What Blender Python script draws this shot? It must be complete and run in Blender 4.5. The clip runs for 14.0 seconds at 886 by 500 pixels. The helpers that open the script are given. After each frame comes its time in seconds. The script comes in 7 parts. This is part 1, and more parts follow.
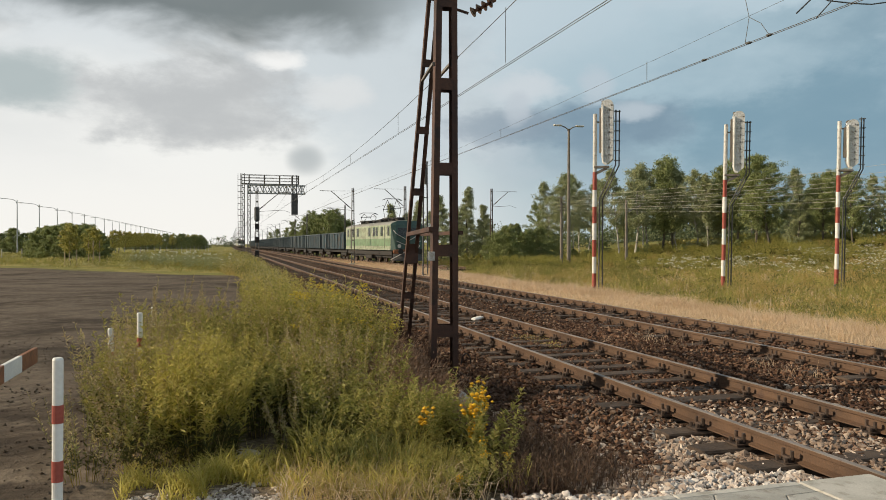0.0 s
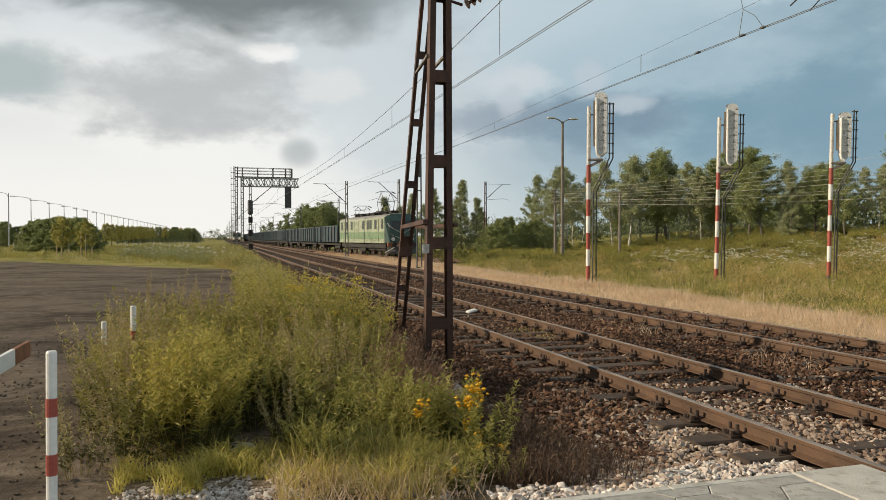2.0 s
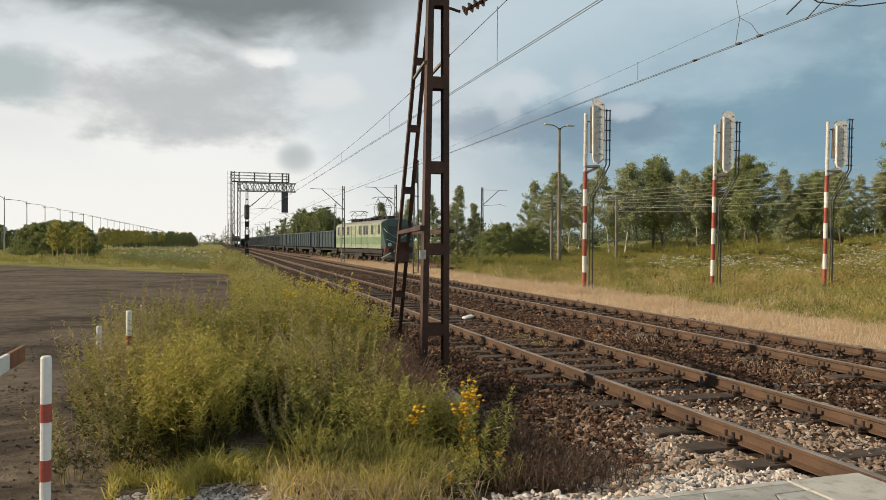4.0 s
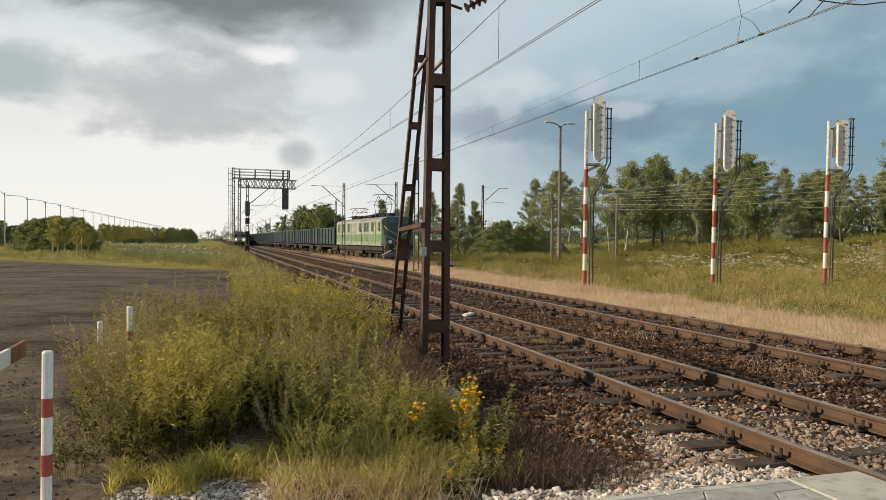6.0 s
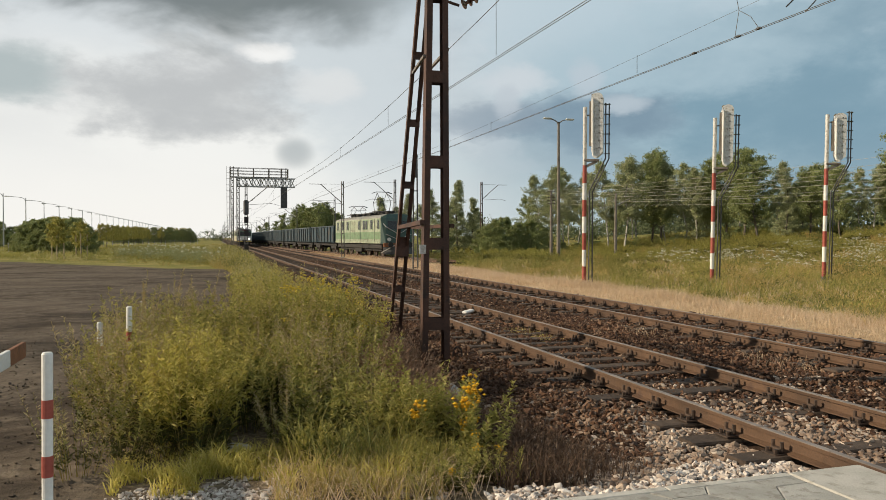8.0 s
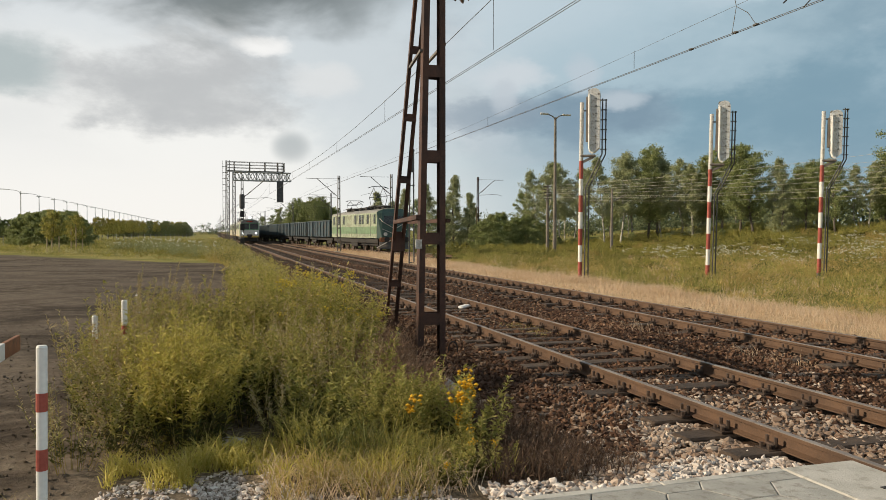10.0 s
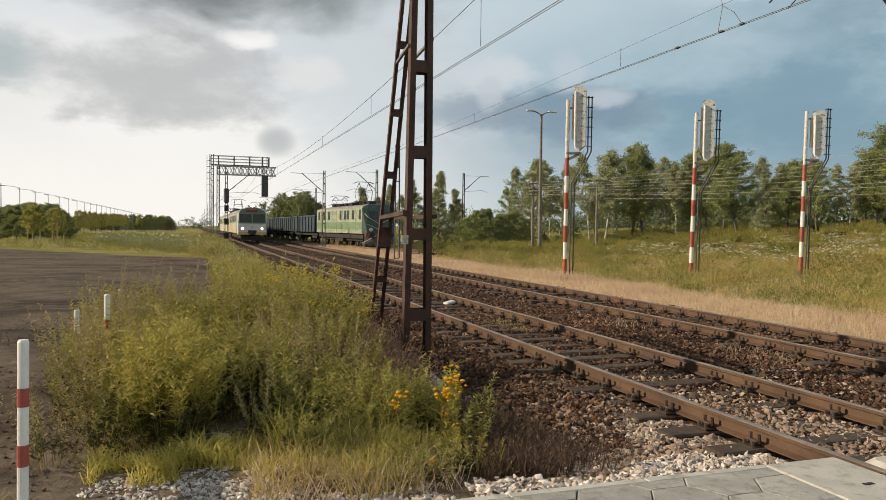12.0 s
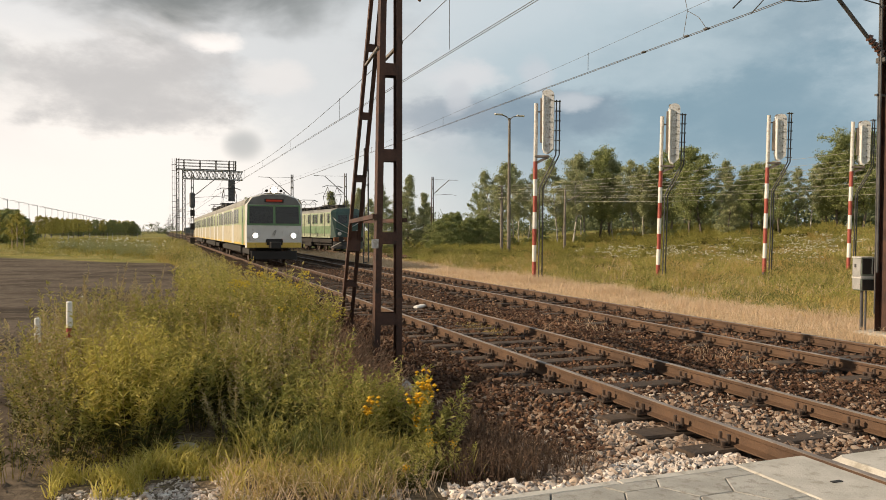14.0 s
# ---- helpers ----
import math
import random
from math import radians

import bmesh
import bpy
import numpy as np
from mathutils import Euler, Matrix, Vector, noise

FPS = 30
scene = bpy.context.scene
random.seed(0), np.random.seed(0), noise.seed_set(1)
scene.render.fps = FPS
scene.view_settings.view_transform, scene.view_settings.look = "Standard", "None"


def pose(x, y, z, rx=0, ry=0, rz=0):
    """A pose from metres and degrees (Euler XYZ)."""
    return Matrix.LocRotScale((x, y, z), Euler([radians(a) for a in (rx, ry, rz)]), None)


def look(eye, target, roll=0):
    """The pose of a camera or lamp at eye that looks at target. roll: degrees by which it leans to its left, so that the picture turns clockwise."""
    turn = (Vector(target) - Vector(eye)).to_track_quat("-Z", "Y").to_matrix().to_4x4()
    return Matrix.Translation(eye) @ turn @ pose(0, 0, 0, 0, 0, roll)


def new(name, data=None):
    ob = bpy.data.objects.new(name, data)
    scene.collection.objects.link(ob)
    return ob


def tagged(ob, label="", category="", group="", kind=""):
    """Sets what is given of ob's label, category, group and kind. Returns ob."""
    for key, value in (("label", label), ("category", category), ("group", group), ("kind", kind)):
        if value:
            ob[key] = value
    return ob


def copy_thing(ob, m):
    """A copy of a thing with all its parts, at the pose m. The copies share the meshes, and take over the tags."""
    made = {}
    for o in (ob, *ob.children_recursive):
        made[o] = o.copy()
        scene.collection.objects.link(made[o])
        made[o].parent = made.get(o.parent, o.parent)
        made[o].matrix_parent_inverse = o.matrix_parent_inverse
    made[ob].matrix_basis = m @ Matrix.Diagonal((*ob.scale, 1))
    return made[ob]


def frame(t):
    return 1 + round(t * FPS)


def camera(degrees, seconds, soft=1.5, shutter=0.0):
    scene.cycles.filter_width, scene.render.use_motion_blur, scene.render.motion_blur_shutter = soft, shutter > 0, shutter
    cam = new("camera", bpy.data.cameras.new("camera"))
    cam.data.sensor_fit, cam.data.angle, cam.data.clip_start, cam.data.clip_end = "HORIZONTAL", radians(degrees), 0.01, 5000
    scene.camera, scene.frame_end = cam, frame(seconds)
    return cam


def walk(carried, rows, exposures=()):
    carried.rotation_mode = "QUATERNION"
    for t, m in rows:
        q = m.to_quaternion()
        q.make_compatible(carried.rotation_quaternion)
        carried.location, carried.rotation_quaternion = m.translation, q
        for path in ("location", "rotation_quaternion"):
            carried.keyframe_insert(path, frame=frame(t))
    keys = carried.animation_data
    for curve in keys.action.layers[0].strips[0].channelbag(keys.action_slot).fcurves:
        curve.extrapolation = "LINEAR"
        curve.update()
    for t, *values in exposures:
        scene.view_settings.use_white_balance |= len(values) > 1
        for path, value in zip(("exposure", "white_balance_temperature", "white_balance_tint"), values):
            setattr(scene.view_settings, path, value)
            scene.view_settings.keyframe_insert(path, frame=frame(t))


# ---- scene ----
cam = camera(62.0, 14.0, soft=0.8)
# seconds, eye x, y, z, then yaw, pitch and lean in degrees; y runs along the railway, z = 0 is the rail head
PATH = (
    (0.0, 0.000, 0.000, 1.670, -16.28, -0.44, 0.00),
    (0.5, -0.005, 0.005, 1.670, -16.52, -0.48, 0.03),
    (1.0, -0.009, 0.012, 1.668, -16.60, -0.83, 0.01),
    (1.5, -0.006, 0.012, 1.668, -16.68, -0.94, -0.04),
    (2.0, -0.006, 0.012, 1.664, -16.76, -0.98, -0.08),
    (2.5, -0.006, 0.016, 1.668, -17.03, -1.04, 0.01),
    (3.0, -0.003, 0.015, 1.671, -17.09, -0.74, 0.10),
    (5.5, -0.014, 0.009, 1.668, -16.98, -0.48, 0.35),
    (6.0, -0.013, 0.010, 1.666, -17.01, -0.74, 0.46),
    (6.5, -0.011, 0.011, 1.666, -16.85, -0.89, 0.38),
    (7.0, -0.011, 0.016, 1.666, -16.97, -0.96, 0.28),
    (7.5, -0.011, 0.014, 1.663, -17.20, -1.09, 0.23),
    (8.0, -0.012, 0.018, 1.668, -17.07, -0.96, -0.06),
    (10.5, -0.010, 0.023, 1.665, -17.58, -1.40, 0.35),
    (11.0, -0.017, 0.029, 1.664, -17.92, -1.42, 0.37),
    (11.5, -0.021, 0.036, 1.666, -18.17, -1.60, 0.28),
    (12.0, -0.021, 0.041, 1.665, -18.53, -1.65, 0.63),
    (12.5, -0.025, 0.045, 1.663, -18.72, -1.69, 0.35),
    (13.0, -0.029, 0.041, 1.667, -18.92, -1.50, 0.32),
    (13.5, -0.038, 0.043, 1.663, -19.50, -1.48, 0.59),
    (14.0, -0.023, 0.085, 1.664, -20.92, -1.35, 0.30),
)
walk(cam, [(t, pose(x, y, z, 90 + p, 0, w) @ pose(0, 0, 0, 0, 0, r)) for t, x, y, z, w, p, r in PATH],
     [(0.0, 0.0, 6500, 10), (8.0, 0.0, 6500, 10), (11.0, 0.02, 6550, 11), (12.5, 0.03, 6650, 12), (13.5, 0.06, 6850, 14), (14.0, 0.14, 6950, 15)])

# ---- world and sun ----
SUN_EL, SUN_AZ = radians(25), math.atan2(0.30, -1.0)      # low evening sun, ahead and to the left of the line
to_sun = Vector((math.cos(SUN_AZ) * math.cos(SUN_EL), math.sin(SUN_AZ) * math.cos(SUN_EL), math.sin(SUN_EL)))
sun_data = bpy.data.lights.new("sun", "SUN")
sun_data.energy, sun_data.angle, sun_data.color = 5.0, radians(0.6), (1.0, 0.83, 0.60)
sun = new("sun", sun_data)
sun.matrix_world = look((0, 0, 60), Vector((0, 0, 60)) - to_sun)
scene.view_settings.exposure = 0.0


class Nodes:
    """Short hand for building node trees."""
    def __init__(self, tree):
        self.tree = tree
        tree.nodes.clear()

    def add(self, kind, ins=None, operation="", clamp=False):
        n = self.tree.nodes.new(kind)
        if operation:
            n.operation = operation
        if clamp:
            n.use_clamp = True
        for k, v in (ins or {}).items():
            if isinstance(v, bpy.types.NodeSocket):
                self.tree.links.new(v, n.inputs[k])
            else:
                n.inputs[k].default_value = v
        return n

    def math(self, op, a, b=0.0, c=0.0, clamp=False):
        return self.add("ShaderNodeMath", {0: a, 1: b, 2: c}, op, clamp).outputs[0]

    def noise(self, vec, scale, detail=4.0, rough=0.55, distort=0.0):
        return self.add("ShaderNodeTexNoise", {"Vector": vec, "Scale": scale, "Detail": detail, "Roughness": rough, "Distortion": distort}).outputs["Fac"]

    def ramp(self, fac, lo, hi):
        """0 below lo, 1 above hi; falling where hi is under lo."""
        if lo > hi:
            return self.math("SUBTRACT", 1.0, self.ramp(fac, hi, lo))
        n = self.add("ShaderNodeMapRange", {0: fac, 1: lo, 2: hi, 3: 0.0, 4: 1.0})
        n.interpolation_type = "SMOOTHSTEP"
        return n.outputs[0]

    def mix(self, fac, a, b):
        n = self.add("ShaderNodeMix")
        n.data_type = "RGBA"
        for sock, v in ((n.inputs[0], fac), (n.inputs[6], a), (n.inputs[7], b)):
            if isinstance(v, bpy.types.NodeSocket):
                self.tree.links.new(v, sock)
            else:
                sock.default_value = v if isinstance(v, float) else (*v, 1.0)
        return n.outputs[2]


def build_world():
    w = bpy.data.worlds.new("evening_sky")
    scene.world = w
    w.use_nodes = True
    n = Nodes(w.node_tree)
    d = n.add("ShaderNodeTexCoord").outputs["Generated"]
    sep = n.add("ShaderNodeSeparateXYZ", {0: d})
    x, y, z = sep.outputs
    sky = n.add("ShaderNodeTexSky")
    sky.sky_type, sky.sun_disc, sky.sun_elevation = "NISHITA", False, SUN_EL
    sky.sun_rotation, sky.dust_density = math.atan2(to_sun.x, to_sun.y), 2.0
    clear = n.add("ShaderNodeVectorMath", {0: sky.outputs[0], "Scale": 0.10}, operation="SCALE").outputs[0]
    # broad light: white towards the evening sun, blue away from it
    glow = n.ramp(x, 0.55, -0.02)
    soft = n.add("ShaderNodeCombineXYZ", {0: n.math("MULTIPLY", x, 1.0), 1: n.math("MULTIPLY", y, 1.0), 2: n.math("MULTIPLY", z, 2.0)}).outputs[0]
    big = n.noise(soft, 2.6, 5.0, 0.5, 0.5)
    puff = n.noise(soft, 6.5, 6.0, 0.52, 0.35)
    wisp = n.noise(soft, 13.0, 5.0, 0.6, 0.6)
    high = n.ramp(z, 0.10, 0.32)
    blue = n.mix(high, (0.34, 0.485, 0.565), (0.53, 0.65, 0.71))
    blue = n.mix(0.12, blue, clear)
    pale = n.mix(high, (0.88, 0.89, 0.86), (0.66, 0.71, 0.74))
    col = n.mix(glow, blue, pale)
    # grey bellies of the clouds, then their lit tops
    belly = n.math("MULTIPLY", n.ramp(n.math("ADD", n.math("MULTIPLY", big, 0.65), n.math("MULTIPLY", puff, 0.35)), 0.45, 0.58), n.ramp(z, 0.03, 0.14))
    col = n.mix(n.math("MULTIPLY", belly, 0.5), col, n.mix(glow, (0.20, 0.29, 0.37), (0.52, 0.55, 0.57)))
    top = n.math("MULTIPLY", n.ramp(n.math("ADD", n.math("MULTIPLY", puff, 0.7), n.math("MULTIPLY", wisp, 0.3)), 0.51, 0.63), n.math("MULTIPLY", n.ramp(z, 0.05, 0.16), n.ramp(x, 0.66, 0.40)))
    col = n.mix(n.math("MULTIPLY", top, 0.55), col, n.mix(glow, (0.50, 0.58, 0.64), (0.86, 0.87, 0.86)))
    # single clouds: compass bearing and height in degrees, half width and half height, colour, weight
    az = n.math("MULTIPLY", n.math("ARCTAN2", x, y), 57.29578)
    el = n.math("MULTIPLY", n.math("ARCSINE", z), 57.29578)
    rough = n.add("ShaderNodeTexNoise", {"Vector": soft, "Scale": 8.0, "Detail": 7.0, "Roughness": 0.62}).outputs["Color"]
    ra, re, rr = n.add("ShaderNodeSeparateXYZ", {0: rough}).outputs
    swirl = lambda v, o, amount: n.math("ADD", v, n.math("MULTIPLY", n.math("SUBTRACT", o, 0.5), amount))
    for a, e, cw, ch, tint, weight, ragged in (
            (-9.0, 5.0, 15.0, 7.5, (0.90, 0.90, 0.87), 0.55, 0.5), (12.0, 11.5, 8.0, 6.0, (0.60, 0.66, 0.69), 0.65, 0.8),
            (-1.5, 10.4, 7.5, 3.2, (0.47, 0.49, 0.50), 0.75, 1.0), (-13.0, 11.3, 3.4, 1.9, (0.40, 0.47, 0.48), 0.75, 0.7),
            (42.5, 8.5, 9.0, 6.2, (0.205, 0.335, 0.42), 0.80, 1.0), (29.0, 9.0, 6.0, 1.9, (0.21, 0.305, 0.385), 0.85, 0.8),
            (20.5, 9.2, 4.0, 1.3, (0.27, 0.34, 0.41), 0.6, 0.8), (45.0, 15.0, 5.0, 1.6, (0.22, 0.34, 0.42), 0.70, 0.8),
            (35.0, 13.6, 9.0, 3.0, (0.41, 0.54, 0.61), 0.6, 0.9), (3.3, 13.7, 2.2, 0.7, (0.92, 0.92, 0.90), 0.8, 0.6),
            (21.9, 11.9, 3.0, 1.1, (0.60, 0.66, 0.70), 0.85, 0.7), (21.9, 10.4, 1.0, 1.2, (0.52, 0.58, 0.63), 0.7, 0.5),
            (8.4, 11.3, 2.4, 1.3, (0.74, 0.76, 0.76), 0.7, 0.7), (30.7, 9.9, 1.7, 0.7, (0.46, 0.54, 0.60), 0.85, 0.6),
            (28.3, 12.2, 1.2, 1.6, (0.50, 0.58, 0.64), 0.75, 0.6), (5.7, 6.4, 1.35, 1.05, (0.46, 0.50, 0.51), 0.80, 0.12)):
        da = n.math("MULTIPLY", n.math("SUBTRACT", swirl(az, ra, ragged * (4.0 + 1.6 * cw)), a), 1.0 / cw)
        de = n.math("MULTIPLY", n.math("SUBTRACT", swirl(el, re, ragged * (3.0 + 1.6 * ch)), e), 1.0 / ch)
        r2 = swirl(n.math("ADD", n.math("MULTIPLY", da, da), n.math("MULTIPLY", de, de)), rr, 2.5 * ragged)
        col = n.mix(n.math("MULTIPLY", n.ramp(r2, 1.9, 0.0), min(1.0, weight * 1.15)), col, tint)
    # the heavy deck overhead
    lid = n.ramp(n.math("ADD", z, n.math("MULTIPLY", n.math("SUBTRACT", n.math("ADD", n.math("MULTIPLY", puff, 0.45), n.math("MULTIPLY", big, 0.55)), 0.5), 0.30)), 0.235, 0.305)
    lid = n.math("MULTIPLY", lid, n.ramp(x, 0.34, 0.10))
    col = n.mix(n.math("MULTIPLY", lid, 0.92), col, (0.165, 0.195, 0.20))
    # bright haze low over the horizon
    col = n.mix(n.math("MULTIPLY", n.ramp(z, 0.14, 0.0), n.math("ADD", n.math("MULTIPLY", glow, 0.55), 0.12)), col, (0.95, 0.92, 0.86))
    bg = n.add("ShaderNodeBackground", {0: col, 1: 1.0})
    out = n.add("ShaderNodeOutputWorld")
    w.node_tree.links.new(bg.outputs[0], out.inputs[0])


build_world()

# ---- materials ----
def finish(m, n, color, rough, height=None, bump=0.2, metal=0.0, dist=0.02, leaf=0.0, spec=0.5):
    ins = {"Base Color": color, "Roughness": rough, "Metallic": metal, "Specular IOR Level": spec}
    if height is not None:
        ins["Normal"] = n.add("ShaderNodeBump", {"Strength": bump, "Distance": dist, "Height": height}).outputs[0]
    surf = n.add("ShaderNodeBsdfPrincipled", ins).outputs[0]
    if leaf:
        thin = n.add("ShaderNodeBsdfTranslucent", {"Color": color}).outputs[0]
        surf = n.add("ShaderNodeMixShader", {0: leaf, 1: surf, 2: thin}).outputs[0]
    n.tree.links.new(surf, n.add("ShaderNodeOutputMaterial").inputs[0])
    return m


def material(name):
    m = bpy.data.materials.new(name)
    m.use_nodes = True
    return m, Nodes(m.node_tree)


def worn(name, a, b, rough=0.6, scale=3.0, fine=40.0, bump=0.2, metal=0.0, dirt=None, dirt_at=0.62, spread=0.0):
    """A surface whose colour wanders from a to b, with fine grain and patches of dirt."""
    m, n = material(name)
    p = n.add("ShaderNodeTexCoord").outputs["Object"]
    if spread:
        p = n.add("ShaderNodeVectorMath", {0: p, 1: n.add("ShaderNodeObjectInfo").outputs["Random"]}, "ADD").outputs[0]
    coarse, grain = n.noise(p, scale), n.noise(p, fine, 3.0)
    col = n.mix(n.ramp(n.math("ADD", n.math("MULTIPLY", coarse, 0.7), n.math("MULTIPLY", grain, 0.3)), 0.36, 0.64), a, b)
    if dirt:
        col = n.mix(n.math("MULTIPLY", n.ramp(n.noise(p, scale * 2.3, 6.0, 0.65), dirt_at - 0.08, dirt_at + 0.06), 0.8), col, dirt)
    if spread:
        col = n.mix(n.math("MULTIPLY", n.add("ShaderNodeObjectInfo").outputs["Random"], spread), col, tuple(c * 0.45 for c in a))
    return finish(m, n, col, n.math("ADD", n.math("MULTIPLY", grain, 0.2), rough - 0.1), grain, bump, metal)


def islands(name, colors, rough=0.7, leaf=0.0, bump=0.0, big=0.0, warm=(0.3, 0.25, 0.08)):
    """Many small pieces in one mesh, each with a colour of its own between the given ones."""
    m, n = material(name)
    r = n.add("ShaderNodeNewGeometry").outputs["Random Per Island"]
    ramp = n.add("ShaderNodeValToRGB", {0: r})
    els = ramp.color_ramp.elements
    while len(els) < len(colors):
        els.new(0.5)
    for i, (e, c) in enumerate(zip(els, colors)):
        e.position, e.color = i / (len(colors) - 1), (*c, 1.0)
    col = ramp.outputs[0]
    p = n.add("ShaderNodeTexCoord").outputs["Object"]
    if big:
        col = n.mix(n.math("MULTIPLY", n.ramp(n.noise(p, big, 3.0), 0.42, 0.62), 0.6), col, warm)
    h = n.noise(p, 60.0, 3.0) if bump else None
    return finish(m, n, col, rough, h, bump, leaf=leaf, spec=0.25)


def plain(name, c, rough=0.5, metal=0.0):
    m, n = material(name)
    p = n.add("ShaderNodeTexCoord").outputs["Object"]
    g = n.noise(p, 25.0)
    return finish(m, n, n.mix(g, tuple(v * 0.8 for v in c), tuple(min(1, v * 1.15) for v in c)), rough, None, metal=metal)


def glowing(name, c, power):
    m, n = material(name)
    e = n.add("ShaderNodeEmission", {0: (*c, 1.0), 1: power})
    n.tree.links.new(e.outputs[0], n.add("ShaderNodeOutputMaterial").inputs[0])
    return m


def ground_material():
    m, n = material("ground_earth")
    p = n.add("ShaderNodeTexCoord").outputs["Object"]
    x, y, z = n.add("ShaderNodeSeparateXYZ", {0: p}).outputs
    wob = n.math("MULTIPLY", n.math("SUBTRACT", n.noise(p, 0.35, 4.0), 0.5), 3.0)
    wobs = n.math("MULTIPLY", n.math("SUBTRACT", n.noise(p, 1.5, 4.0), 0.5), 1.2)
    xw, yw = n.math("ADD", x, wob), n.math("ADD", y, n.math("MULTIPLY", wob, 2.0))
    xs = n.math("ADD", x, wobs)
    fine, mid, wide = n.noise(p, 28.0, 4.0, 0.65), n.noise(p, 5.0, 5.0, 0.6), n.noise(p, 0.25, 5.0)
    field = n.mix(n.ramp(wide, 0.4, 0.6), (0.20, 0.20, 0.055), (0.34, 0.28, 0.11))
    field = n.mix(n.ramp(mid, 0.3, 0.75), field, (0.17, 0.165, 0.045))
    # dry straw strip beside the line
    straw = n.mix(n.ramp(mid, 0.3, 0.7), (0.42, 0.30, 0.18), (0.56, 0.43, 0.28))
    col = n.mix(n.math("MULTIPLY", n.ramp(xs, 10.2, 11.0), n.ramp(xw, 16.0, 13.5)), field, straw)
    # ballast bed
    bed = n.mix(n.ramp(fine, 0.3, 0.7), (0.035, 0.022, 0.016), (0.12, 0.075, 0.05))
    col = n.mix(n.math("MULTIPLY", n.ramp(xs, 2.4, 3.3), n.ramp(xs, 11.2, 10.6)), col, bed)
    # earth yard, dark and trampled
    yard = n.mix(n.ramp(n.math("ADD", n.math("MULTIPLY", fine, 0.4), n.math("MULTIPLY", mid, 0.6)), 0.36, 0.66), (0.068, 0.054, 0.042), (0.165, 0.134, 0.104))
    ruts = n.noise(n.add("ShaderNodeVectorMath", {0: p, 1: (0.7, 1.2, 1.0)}, "MULTIPLY").outputs[0], 0.6, 7.0, 0.66, 0.6)
    yard = n.mix(n.math("MULTIPLY", n.ramp(ruts, 0.46, 0.60), 0.8), yard, (0.040, 0.030, 0.023))
    yard = n.mix(n.math("MULTIPLY", n.ramp(wide, 0.42, 0.6), 0.5), yard, (0.165, 0.132, 0.102))
    edge = n.math("SUBTRACT", n.math("ADD", 44.0, n.math("MULTIPLY", x, -1.25)), yw)
    in_yard = n.math("MULTIPLY", n.math("MULTIPLY", n.ramp(xs, 1.05, 0.45), n.ramp(edge, -0.5, 1.5)), n.ramp(x, -62.0, -60.0))
    # lighter soil over the near yard paints in how brightly it is lit
    path = n.mix(n.ramp(mid, 0.35, 0.65), (0.13, 0.102, 0.076), (0.235, 0.19, 0.145))
    yard = n.mix(n.math("MULTIPLY", n.ramp(n.math("ADD", y, wob), 8.5, 5.5), n.ramp(ruts, 0.62, 0.42)), yard, path)
    col = n.mix(in_yard, col, yard)
    # trodden soil among the weeds
    soil = n.mix(n.ramp(fine, 0.35, 0.7), (0.11, 0.086, 0.06), (0.25, 0.20, 0.145))
    col = n.mix(n.math("MULTIPLY", n.math("MULTIPLY", n.ramp(xs, -1.0, -0.2), n.ramp(xs, 3.3, 2.6)), n.ramp(y, 24.0, 12.0)), col, soil)
    h = n.math("ADD", n.math("ADD", n.math("MULTIPLY", fine, 0.35), mid), n.math("MULTIPLY", ruts, -1.2))
    return finish(m, n, col, 0.95, h, 0.7, dist=0.06, spec=0.1)


